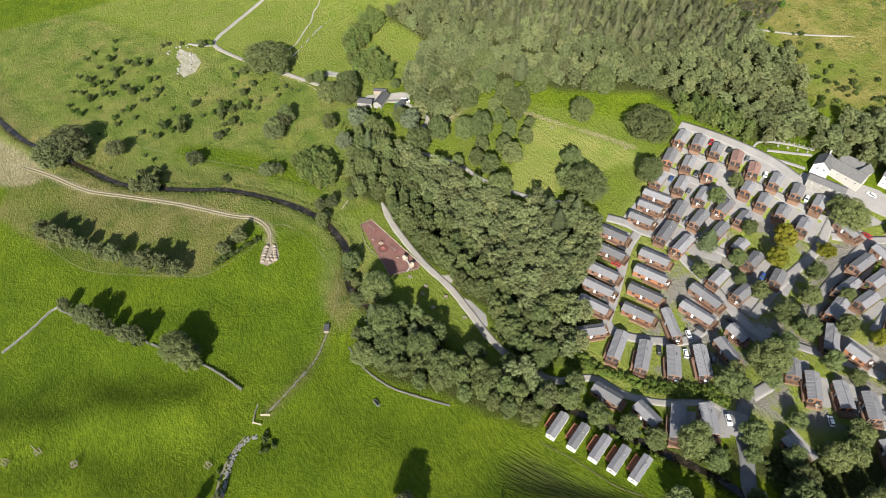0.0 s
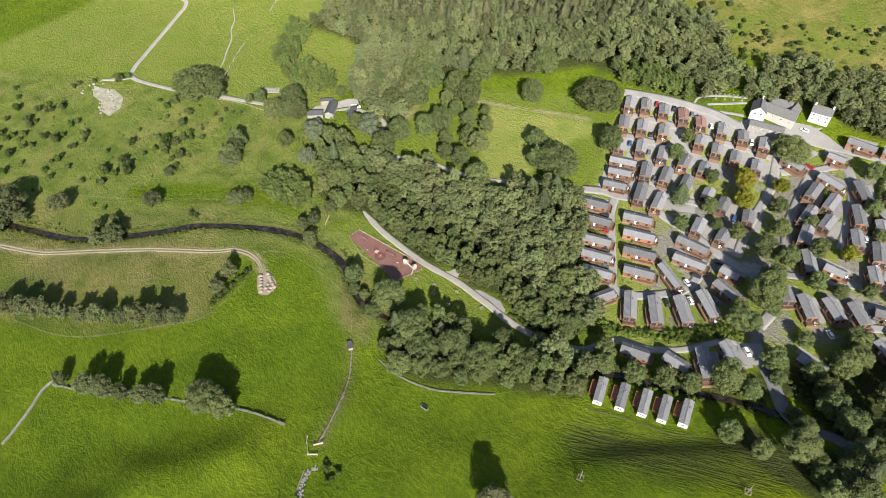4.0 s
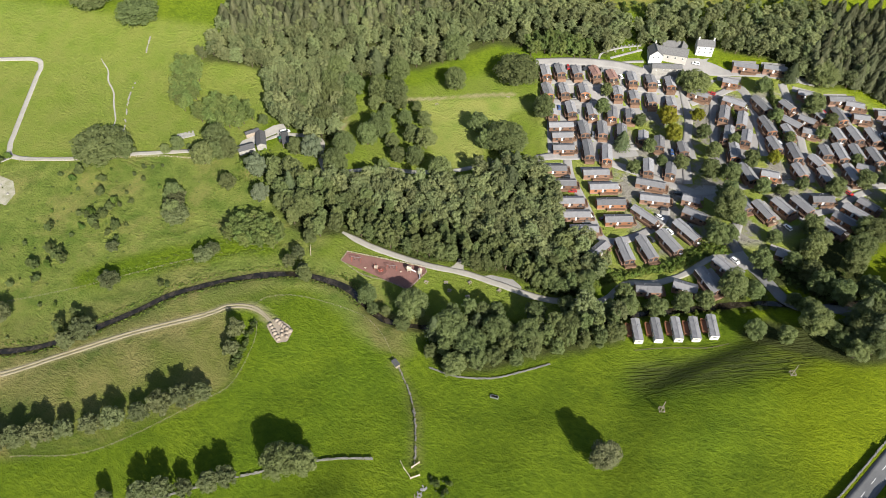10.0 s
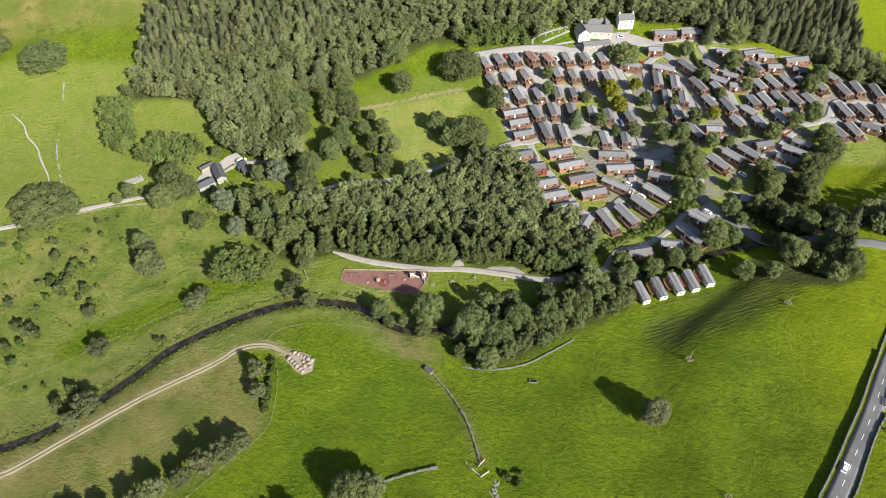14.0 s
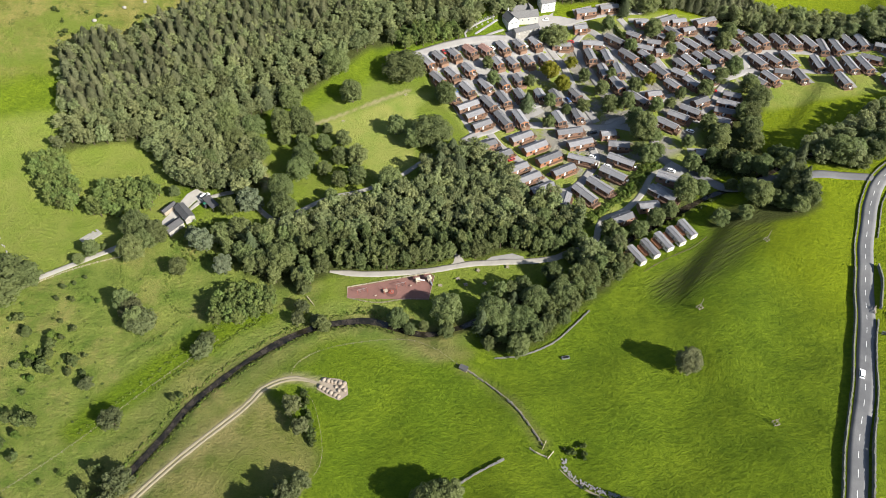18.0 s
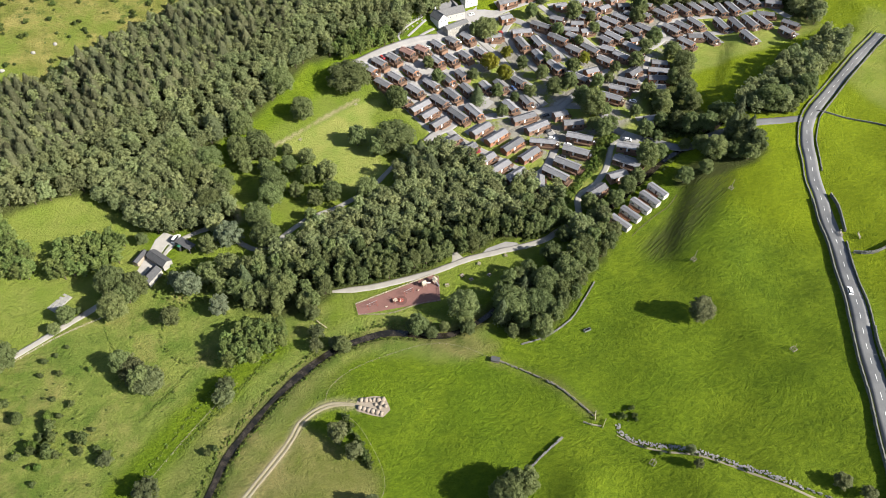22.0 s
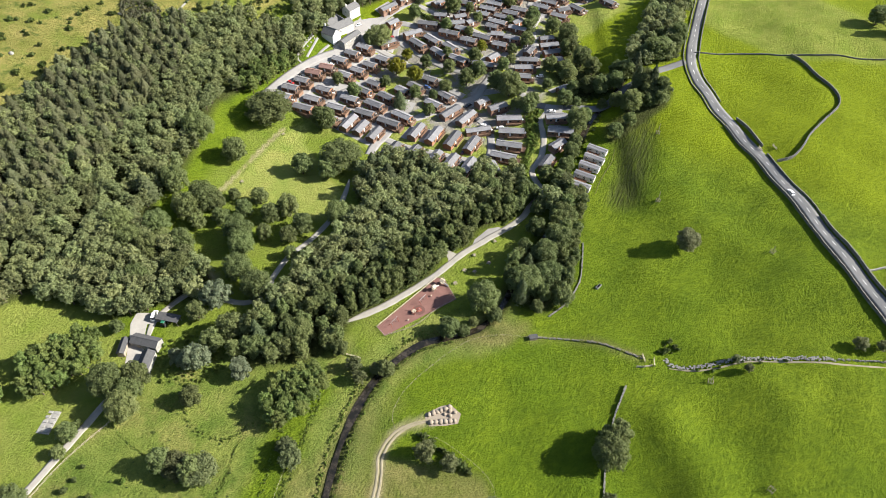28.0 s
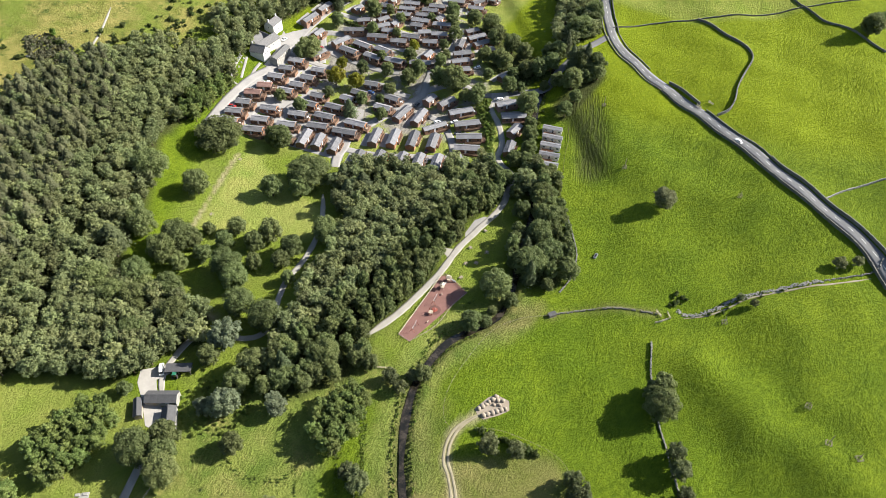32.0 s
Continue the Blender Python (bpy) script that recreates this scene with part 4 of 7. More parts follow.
def deck_on(parent, x0, x1, y0, y1, z, open_side, mat=PLANK):
    """A deck on legs with a balustrade on all sides but the one against the wall."""
    d = part("deck", box(bmesh.new(), x0, x1, y0, y1, z - 0.14, z), mat, parent)
    part("deck_skirt", box(bmesh.new(), x0 + 0.12, x1 - 0.12, y0 + 0.12, y1 - 0.12, -1.6, z - 0.14), mat, d)
    sides = {"front": ((x1, y0), (x1, y1)), "left": ((x0, y1), (x1, y1)), "right": ((x0, y0), (x1, y0)), "back": ((x0, y0), (x0, y1))}
    for key, ((ax, ay), (bx, by)) in sides.items():
        if key in open_side:
            continue
        bm = bmesh.new()
        n = max(2, int(math.hypot(bx - ax, by - ay) / 0.5))
        for i in range(n + 1):
            px, py = ax + (bx - ax) * i / n, ay + (by - ay) * i / n
            box(bm, px - 0.05, px + 0.05, py - 0.05, py + 0.05, z, z + 0.95)
        for zz in (0.3, 0.6, 0.95):
            box(bm, min(ax, bx) - 0.04, max(ax, bx) + 0.04, min(ay, by) - 0.04, max(ay, by) + 0.04, z + zz - 0.07, z + zz)
        part("balustrade", bm, mat, d)
    return d


LODGE_LABELS = {
    "brown": "brown timber-clad holiday lodge with grey roof and decking",
    "orange": "orange timber-clad holiday lodge with grey roof and decking",
    "cream": "cream holiday caravan with shallow grey roof and timber deck",
    "redroof": "timber holiday lodge with red-brown roof and decking",
}


def build_lodge(length, width, style):
    ob = new("holiday_lodge" if style != "cream" else "static_caravan")
    ob.empty_display_size = 0.5
    clad = {"brown": CLAD, "orange": CLADO, "redroof": CLAD, "cream": CLADC}[style]
    roofing = ROOFR if style == "redroof" else ROOFS
    lo, hi, w = -length / 2, length / 2, width
    eave, peak = (2.9, 3.95) if style != "cream" else (2.75, 3.2)
    part("wall", gable_prism(bmesh.new(), lo, hi, w, 0.45, eave, peak - 0.03), clad, ob)
    part("plinth", box(bmesh.new(), lo + 0.08, hi - 0.08, -w / 2 + 0.08, w / 2 - 0.08, -2.2, 0.46), BRICK if style != "cream" else PVC, ob)
    part("roof", roof_slab(bmesh.new(), lo, hi, w, eave, peak, 0.25 if style != "cream" else 0.1, 0.14, 0.6), roofing, ob)
    part("ridge", box(bmesh.new(), lo - 0.25, hi + 0.25, -0.16, 0.16, peak + 0.1, peak + 0.21), roofing, ob)
    bm = bmesh.new()
    rod(bm, (lo + length * 0.35, w * 0.2, eave + 0.3), (lo + length * 0.35, w * 0.2, peak + 0.55), 0.12, 8)
    rod(bm, (lo + length * 0.35, w * 0.2, peak + 0.55), (lo + length * 0.35, w * 0.2, peak + 0.68), 0.19, 8)
    part("flue", bm, STEEL, ob)
    for sgn in (-1, 1):
        n = 3 if length > 9 else 2
        for i in range(n):
            window_on(ob, lo + length * (i + 0.6) / n, sgn * (w / 2 + 0.0), 1.75, 1.3, 1.1, 90 * sgn, DARKFRAME if style != "cream" else None)
    if style != "cream":
        for yy in (-w / 4, w / 4):
            window_on(ob, hi, yy, 1.65, w / 2 - 0.7, 1.9, 0, DARKFRAME)
        part("door", box(bmesh.new(), lo + length * 0.42, lo + length * 0.42 + 0.95, -w / 2 - 0.05, -w / 2 + 0.02, 0.55, 2.55), PVC, ob)
        deck_on(ob, hi + 0.02, hi + 2.2, -w / 2 - 0.1, w / 2 + 0.1, 0.55, "back")
        deck_on(ob, lo + length * 0.35, hi, -w / 2 - 1.3, -w / 2 - 0.02, 0.55, "left front")
    else:
        window_on(ob, hi, 0, 1.8, 1.5, 0.9, 0)
        part("door", box(bmesh.new(), lo + length * 0.5, lo + length * 0.5 + 0.8, -w / 2 - 0.04, -w / 2 + 0.02, 0.5, 2.45), GLASS, ob)
        deck_on(ob, lo + length * 0.12, hi - length * 0.3, -w / 2 - 2.3, -w / 2 - 0.02, 0.5, "left", CLADO)
    return tagged(ob, LODGE_LABELS[style], "lodge" if style != "cream" else "caravan", "holiday lodges of the park")


LODGES = {}


def lodge(x, y, yaw, length, width=5.0, style="brown"):
    """One lodge: its ridge along yaw, its deck at the far end of that way."""
    length = round(max(8.0, min(14.0, length)))
    key = (length, width, style)
    low = min(float(hill_z(x + math.cos(radians(yaw)) * k * length / 2, y + math.sin(radians(yaw)) * k * length / 2)) for k in (-1, 0, 1))
    high = max(float(hill_z(x + math.cos(radians(yaw)) * k * length / 2, y + math.sin(radians(yaw)) * k * length / 2)) for k in (-1, 0, 1))
    m = pose(x, y, 0.35 * low + 0.65 * high + 0.12, 0, 0, yaw)
    if key not in LODGES:
        LODGES[key] = build_lodge(*key)
        LODGES[key].matrix_basis = m
        return LODGES[key]
    return copy_thing(LODGES[key], m)


def build_patio_set(colour, pale):
    """A garden table with four chairs round it; each chair is a thing of its own."""
    ob = new("garden_table")
    part("tabletop", rod(bmesh.new(), (0, 0, 0.7), (0, 0, 0.75), 0.55, 14), colour, ob)
    part("leg", rod(bmesh.new(), (0, 0, 0), (0, 0, 0.7), 0.06, 6), colour, ob)
    part("foot", rod(bmesh.new(), (0, 0, 0), (0, 0, 0.04), 0.3, 10), colour, ob)
    tagged(ob, pale + " round garden table on a lodge deck", "table", "garden furniture on the decks")
    ch = new("garden_chair")
    part("seat", box(bmesh.new(), -0.25, 0.25, -0.25, 0.25, 0.4, 0.46), colour, ch)
    part("backrest", box(bmesh.new(), -0.25, -0.2, -0.25, 0.25, 0.46, 0.9), colour, ch)
    for a in (-0.21, 0.21):
        for b in (-0.21, 0.21):
            part("leg", box(bmesh.new(), a - 0.025, a + 0.025, b - 0.025, b + 0.025, 0, 0.4), colour, ch)
    tagged(ch, pale + " garden chair on a lodge deck", "chair", "garden furniture on the decks")
    return ob, ch


PATIO = {}


def patio(home, length, pale, chairs):
    if pale not in PATIO:
        PATIO[pale] = [*build_patio_set({"white": PVC, "wooden": PALEWOOD, "dark": DARKFRAME}[pale], pale), False]
    table, chair, used = PATIO[pale]
    spot = home.matrix_basis @ pose(length / 2 + 1.1, random.uniform(-1.0, 1.0), 0.56)
    if not used:
        table.matrix_basis = spot
        chair.matrix_basis = spot @ pose(0.95, 0, 0, 0, 0, 180)
        PATIO[pale][2] = True
        return
    copy_thing(table, spot)
    for i in range(chairs):
        a = 90 * i + random.uniform(-15, 15)
        copy_thing(chair, spot @ pose(0.95 * math.cos(radians(a)), 0.95 * math.sin(radians(a)), 0, 0, 0, a + 180))


lodge(-8.2, 141.8, -62, 10, 5, "orange")
lodge(-1.0, 146.1, -60, 9)
lodge(8.2, 149.2, -61, 8)
lodge(17.9, 152.7, -57, 9, 5, "redroof")
lodge(27.6, 154.1, -57, 8, 5, "redroof")
lodge(38.7, 157.1, -66, 9)
lodge(49.0, 159.7, -64, 8)
lodge(59.5, 162.1, -69, 9, 5, "orange")
lodge(-2.8, 129.6, -60, 11, 5, "orange")
lodge(5.8, 133.8, -61, 9)
lodge(16.1, 138.1, -63, 9, 5, "orange")
lodge(34.1, 144.2, -67, 8, 5, "orange")
lodge(43.5, 144.9, -67, 8)
lodge(53.2, 146.4, -68, 8)
lodge(63.8, 148.2, -69, 8)
lodge(13.9, 122.0, -63, 10)
lodge(24.9, 125.2, -66, 10)
lodge(35.9, 127.7, -74, 10, 5, "orange")
lodge(45.5, 130.2, -73, 8)
lodge(5.1, 115.8, -65, 9)
lodge(12.9, 107.5, 26, 13)
lodge(25.2, 109.9, -64, 11)
lodge(34.4, 113.7, -71, 11)
lodge(44.5, 116.2, -75, 10, 5, "orange")
lodge(16.1, 100.3, 27, 11)
lodge(19.5, 91.6, 26, 11)
lodge(31.9, 95.8, -67, 13)
lodge(41.8, 96.7, -74, 12, 5, "orange")
lodge(56.1, 116.8, -77, 8)
lodge(65.0, 115.9, -77, 9)
lodge(63.8, 96.2, -76, 10)
lodge(74.9, 98.7, -81, 9)
lodge(77.3, 116.8, -68, 8)
lodge(19.7, 74.9, 25, 13)
lodge(27.1, 67.0, 24, 13)
lodge(34.3, 57.1, 25, 13)
lodge(39.8, 49.8, 25, 13)
lodge(45.8, 42.1, 25, 13)
lodge(40.3, 81.0, 26, 13)
lodge(46.6, 73.0, 26, 14, 5, "orange")
lodge(52.8, 64.3, 26, 14, 5, "orange")
lodge(59.0, 55.0, 26, 13, 5, "orange")
lodge(67.6, 84.7, 8, 15)
lodge(71.8, 75.5, 15, 14)
lodge(70.1, 62.8, -25, 14, 4, "brown")
lodge(88.3, 80.8, 3, 8)
lodge(91.9, 71.0, -11, 11)
lodge(55.6, 32.6, 68, 11)
lodge(66.8, 37.3, -57, 14)
lodge(75.8, 42.7, -51, 15)
lodge(84.3, 50.4, -42, 14)
lodge(90.4, 59.3, -35, 14)
lodge(81.6, 19.1, 22, 11)
lodge(96.1, 25.5, 4, 10)
lodge(104.6, 32.0, -47, 14)
lodge(110.2, 41.2, -33, 12)
lodge(82.3, -4.9, -67, 11, 3.5, "cream")
lodge(89.8, -1.2, -68, 11, 3.5, "cream")
lodge(97.3, 2.5, -69, 11, 3.5, "cream")
lodge(104.0, 5.4, -70, 11, 3.5, "cream")
lodge(110.6, 9.3, -71, 11, 3.5, "cream")
lodge(95.7, 187.3, 8, 13)
lodge(111.0, 189.2, 8, 12)
lodge(90.3, 174.7, 6, 8, 5, "orange")
lodge(76.0, 160.8, -5, 11)
lodge(95.5, 159.6, -9, 12)
lodge(92.2, 149.7, -86, 12)
lodge(109.1, 160.8, -50, 13)
lodge(101.7, 146.5, -87, 12)
lodge(114.4, 145.2, -60, 13, 5, "orange")
lodge(97.3, 133.9, -86, 12)
lodge(105.9, 133.1, -88, 10)
lodge(121.9, 164.1, -43, 8, 5, "orange")
lodge(129.8, 176.9, 4, 8, 5, "orange")
lodge(133.2, 157.3, -18, 8)
lodge(147.7, 180.6, 23, 13)
lodge(148.3, 167.6, -63, 11, 5, "orange")
lodge(159.1, 170.9, 12, 8)
lodge(135.8, 148.6, 2, 8)
lodge(124.9, 144.6, -61, 9, 5, "orange")
lodge(102.2, 120.5, -77, 12, 5, "orange")
lodge(119.6, 131.6, -61, 10)
lodge(110.5, 106.2, -57, 13)
lodge(120.3, 108.4, 6, 8, 5, "orange")
lodge(129.8, 129.9, -66, 12)
lodge(133.6, 117.0, -60, 9, 5, "orange")
lodge(145.8, 118.8, -60, 10)
lodge(140.7, 127.5, -46, 8)
lodge(149.1, 152.2, -63, 9)
lodge(157.1, 155.9, -62, 11)
lodge(151.1, 139.0, -67, 12)
lodge(158.8, 142.4, -66, 11)
lodge(157.5, 125.8, -62, 12)
lodge(163.2, 132.6, -1, 8, 5, "orange")
lodge(111.6, 83.2, -48, 8)
lodge(120.8, 82.8, -46, 12, 5, "orange")
lodge(129.0, 88.9, -38, 11, 5, "orange")
lodge(137.2, 93.7, -41, 11)
lodge(145.5, 101.5, 24, 10)
lodge(156.6, 92.2, -23, 11, 5, "orange")
lodge(161.0, 99.4, -27, 12, 5, "orange")
lodge(165.8, 106.8, -27, 9)
lodge(133.2, 58.2, -5, 8)
lodge(151.8, 84.4, -29, 9)
lodge(125.6, 152.0, -27, 11)
lodge(155.0, 179.2, 5, 9)
lodge(173.3, 180.8, 19, 15)
lodge(174.4, 171.9, -7, 8)
lodge(139.1, 164.2, -52, 8)
lodge(144.2, 136.8, -66, 8)
lodge(198.2, 160.6, -69, 11)
lodge(206.7, 165.2, -77, 11)
lodge(218.0, 165.4, -80, 13)
lodge(229.0, 166.4, -82, 13)
lodge(238.5, 165.4, -80, 15)
lodge(245.5, 159.7, -99, 19)
lodge(252.9, 157.2, -92, 17, 5, "orange")
lodge(261.0, 159.8, -82, 14)
lodge(267.1, 156.1, -94, 13)
lodge(276.0, 147.4, -28, 10)
lodge(195.1, 141.9, -71, 12)
lodge(205.8, 144.6, -68, 11, 5, "orange")
lodge(217.5, 147.0, -79, 12)
lodge(233.6, 140.9, -93, 16)
lodge(240.2, 134.8, -93, 17, 5, "orange")
lodge(248.2, 132.4, -91, 15)
lodge(256.1, 130.4, -88, 14)
lodge(196.9, 125.8, -69, 11, 5, "orange")
lodge(206.6, 131.1, -18, 9)
lodge(217.1, 128.0, -87, 11)
lodge(236.4, 116.9, -89, 12)
lodge(187.9, 121.2, -60, 9)
lodge(270.7, 121.1, -57, 10)
lodge(262.5, 113.8, -75, 9)
lodge(262.8, 136.9, -33, 11, 5, "orange")
lodge(191.8, 171.8, -49, 9, 5, "orange")
lodge(166, 159, -64, 11)
lodge(175, 160, -64, 11)
lodge(184, 161, -64, 11)
lodge(167.5, 144, -64, 11)
lodge(176.5, 145, -64, 11)

STAND = bpy.data.objects["park_hardstanding"]
for _o in [o for o in scene.objects if o.name.startswith(("holiday_lodge", "static_caravan"))]:
    if _o.name.startswith("static_caravan") or (_o.location.x < 60 and _o.location.y > 85) or (_o.location.x < 100 and _o.location.y < 72):
        continue
    c, s = math.cos(_o.rotation_euler.z), math.sin(_o.rotation_euler.z)
    bay = []
    for i in range(4):
        for side in (2.75, 6.6):
            u = -6.6 + 4.2 * i
            bay.append((_o.location.x + u * c - side * s, _o.location.y + u * s + side * c))
    me = make_mesh("parking_bay", [(x, y, float(hill_z(x, y)) + 0.05) for x, y in bay], [(2 * i, 2 * i + 2, 2 * i + 3, 2 * i + 1) for i in range(3)], [LANE])
    part("parking_bay", me, LANE, STAND)


LAWN = plain("mown_lawn", (0.12, 0.165, 0.022), (0.2, 0.225, 0.045), 0.6, 0.95, bump=0.4, world_space=True)
for _o in [o for o in scene.objects if o.name.startswith("holiday_lodge") and o.parent is None]:
    if not (_o.location.x < 62 and _o.location.y > 85):
        continue
    c, s = math.cos(_o.rotation_euler.z), math.sin(_o.rotation_euler.z)
    for u0, u1, v0, v1 in ((0.5, 7.5, 2.75, 4.6), (-5.5, 2.0, -4.6, -2.9)):
        bay = [(_o.location.x + (u0 + (u1 - u0) * i / 3) * c - v * s, _o.location.y + (u0 + (u1 - u0) * i / 3) * s + v * c) for i in range(4) for v in (v0 + 0.2 * (i % 2), v1 - 0.3 * (i % 3))]
        me = make_mesh("lawn", [(x, y, float(hill_z(x, y)) + 0.1) for x, y in bay], [(2 * i, 2 * i + 2, 2 * i + 3, 2 * i + 1) for i in range(3)], [LAWN])
        part("lawn", me, LAWN, STAND, "small strip of mown lawn")


# ---- trees ----
def ico(sub):
    bm = bmesh.new()
    bmesh.ops.create_icosphere(bm, subdivisions=sub, radius=1)
    v = np.array([tuple(q.co) for q in bm.verts])
    f = np.array([[q.index for q in p.verts] for p in bm.faces])
    bm.free()
    return v, f


ICO_V, ICO_F = ico(1)


# the dense heart of a clump of leaves
CORE_V = np.array([(1, 0, 0), (0, 1, 0), (-1, 0, 0), (0, -1, 0), (0, 0, 1), (0, 0, -1)], float) * 1.12
CORE_F = np.array([(0, 1, 4), (1, 2, 4), (2, 3, 4), (3, 0, 4), (1, 0, 5), (2, 1, 5), (3, 2, 5), (0, 3, 5)])


def leaf_triangles(pos, nrm, size, r):
    """Small three-cornered sprays of leaves at the places, facing roughly along the normals."""
    n = len(pos)
    a = np.cross(nrm, r.normal(size=(n, 3)))
    a /= np.linalg.norm(a, axis=1)[:, None] + 1e-9
    b = np.cross(nrm, a)
    b /= np.linalg.norm(b, axis=1)[:, None] + 1e-9
    s = size * r.uniform(0.6, 1.35, (n, 1))
    v = np.stack([pos + a * s, pos - 0.5 * a * s + 0.85 * b * s, pos - 0.5 * a * s - 0.85 * b * s], 1).reshape(-1, 3)
    return v, np.arange(3 * n).reshape(-1, 3)


def round_crown(seed, radius, height, lobes, leaves, size, core=0.66, base=0.22, lump=1.0):
    """A broad crown of many lobes with an uneven outline, in sprays of leaves over a denser heart."""
    r = np.random.default_rng(seed)
    c, lr = [], []
    for i in range(lobes):
        u, ang = r.uniform(-0.62, 1.0), r.uniform(0, 2 * np.pi)
        k = math.sqrt(max(0.02, 1 - (0.85 * u) ** 2)) * math.sqrt(r.uniform(0.2, 1.0)) * 0.84
        c.append((math.cos(ang) * k * radius, math.sin(ang) * k * radius, height * (0.46 + 0.4 * u)))
        lr.append(radius * lump * r.uniform(0.14, 0.29))
    for zc, q in ((0.3, 0.5), (0.5, 0.58), (0.7, 0.42)):
        c.append((0, 0, height * zc))
        lr.append(radius * q)
    c, lr = np.array(c), np.array(lr)
    vs, fs, n0 = [], [], 0
    for p, q in zip(c, lr):
        v = CORE_V * q * core * r.uniform(0.8, 1.12, (len(CORE_V), 1)) * (1, 1, 0.9) + p
        v[:, 2] = np.maximum(v[:, 2], height * 0.05)
        vs.append(v)
        fs.append(CORE_F + n0)
        n0 += len(v)
    pick = r.choice(len(c), leaves * 2, p=lr**2 / (lr**2).sum())
    d = r.normal(size=(len(pick), 3))
    d /= np.linalg.norm(d, axis=1)[:, None]
    d[:, 2] = np.where(d[:, 2] < -0.3, -d[:, 2], d[:, 2])
    pos = c[pick] + d * (lr[pick] * r.uniform(0.84, 1.12, len(pick)))[:, None] * (1, 1, 0.92)
    gap = np.linalg.norm(pos[:, None] - c[None], axis=2) / lr[None]
    pos, d = pos[gap.min(1) > 0.8][:leaves], d[gap.min(1) > 0.8][:leaves]
    v, f = leaf_triangles(pos, d + (0, 0, 0.15) + r.normal(size=d.shape) * 0.55, size, r)
    vs.append(v)
    fs.append(f + n0)
    return np.vstack(vs), np.vstack(fs)


def cone_crown(seed, radius, height, tiers, leaves, size):
    """A spruce's crown: drooping tiers that narrow to a point."""
    r = np.random.default_rng(seed)
    t = r.uniform(0, 1, leaves) ** 0.75
    ang = r.uniform(0, 2 * np.pi, leaves)
    tier = np.floor(t * tiers) / tiers
    arm = 1 + 0.28 * np.sin(ang * 7 + tier * 40) + r.uniform(-0.15, 0.12, leaves)
    rad = radius * np.minimum(1, 1.25 * (1 - t) ** 0.75) * arm * (1 - 0.35 * (t * tiers - np.floor(t * tiers)))
    z = height * (0.08 + 0.92 * t) - 0.12 * rad
    pos = np.column_stack([rad * np.cos(ang), rad * np.sin(ang), z])
    nrm = np.column_stack([np.cos(ang), np.sin(ang), 0.9 + 0 * ang]) + r.normal(size=(leaves, 3)) * 0.4
    v, f = leaf_triangles(pos, nrm, size, r)
    k = 9
    ring = np.array([(math.cos(2 * math.pi * i / k), math.sin(2 * math.pi * i / k)) for i in range(k)])
    cv, cf = [], []
    for j, (zz, rr) in enumerate(((0.06, 0.74), (0.5, 0.56), (0.95, 0.04))):
        cv += [(x * radius * rr, y * radius * rr, zz * height) for x, y in ring]
    for j in range(2):
        for i in range(k):
            a, b = j * k + i, j * k + (i + 1) % k
            cf += [(a, b, b + k), (a, b + k, a + k)]
    return np.vstack([cv, v]), np.vstack([cf, f + len(cv)])


def trunk_mesh(seed, radius, height):
    r = random.Random(seed)
    bm = bmesh.new()
    top = height * 0.5
    rod(bm, (0, 0, -0.6), (0, 0, top), radius * 0.085, 7, radius * 0.05)
    for i in range(5):
        a = 6.283 * (i + r.random() * 0.6) / 5
        z = height * r.uniform(0.22, 0.45)
        rod(bm, (0, 0, z), (math.cos(a) * radius * 0.5, math.sin(a) * radius * 0.5, z + height * r.uniform(0.16, 0.3)), radius * 0.04, 5, radius * 0.015)
    me = bpy.data.meshes.new("trunk")
    bm.to_mesh(me)
    bm.free()
    me.materials.append(BARK)
    return me


class Kind:
    """Several crowns and trunks of one kind, shared by all its trees."""

    def __init__(self, crowns, mat, radius, height):
        self.radius, self.height = radius, height
        self.crowns = [make_mesh("crown", v, f, [mat]) for v, f in crowns]
        self.trunks = [trunk_mesh(i, radius, height) for i in range(len(crowns))]


def kind_round(mat, radius, height, lobes, leaves, size, seeds, core=0.66):
    return Kind([round_crown(s, radius, height, lobes, leaves, size, core) for s in seeds], mat, radius, height)


BIG_OAK = kind_round(OAK, 7.5, 14.0, 140, 6800, 0.33, (1, 2, 3))
SMALL_OAK = kind_round(OAK, 4.5, 9.5, 80, 3400, 0.29, (4, 5, 6, 7))
WOOD_TREE = kind_round(OAK, 4.0, 12.5, 66, 2600, 0.29, (8, 9, 10, 11, 12))
BIG_WILLOW = kind_round(WILLOW, 7.0, 11.0, 80, 3600, 0.36, (13, 14))
SMALL_WILLOW = kind_round(WILLOW, 4.2, 7.5, 46, 1700, 0.3, (15, 16, 17))
ASH = kind_round(PALE_ASH, 7.0, 16.0, 80, 4200, 0.36, (18,), 0.68)
COLUMN = kind_round(YOUNG_LEAF, 2.6, 10.5, 30, 1300, 0.28, (33, 34, 35))
SILVER_TREE = kind_round(SILVER, 4.2, 8.0, 50, 2000, 0.34, (31, 32))
GOLD_TREE = kind_round(GOLD, 5.0, 10.0, 36, 2000, 0.38, (19, 20))
SHRUB = kind_round(THORN, 1.8, 2.8, 10, 320, 0.32, (21, 22, 23, 24))
PALE_SHRUB = kind_round(HEDGE, 1.8, 2.6, 10, 320, 0.32, (25, 26, 27))
FIR = Kind([cone_crown(s, 4.0, 15.0, 11, 2000, 0.42) for s in (28, 29, 30)], SPRUCE, 4.0, 15.0)

BUSY = []          # places where no wild tree stands: lines with a margin, and round spots


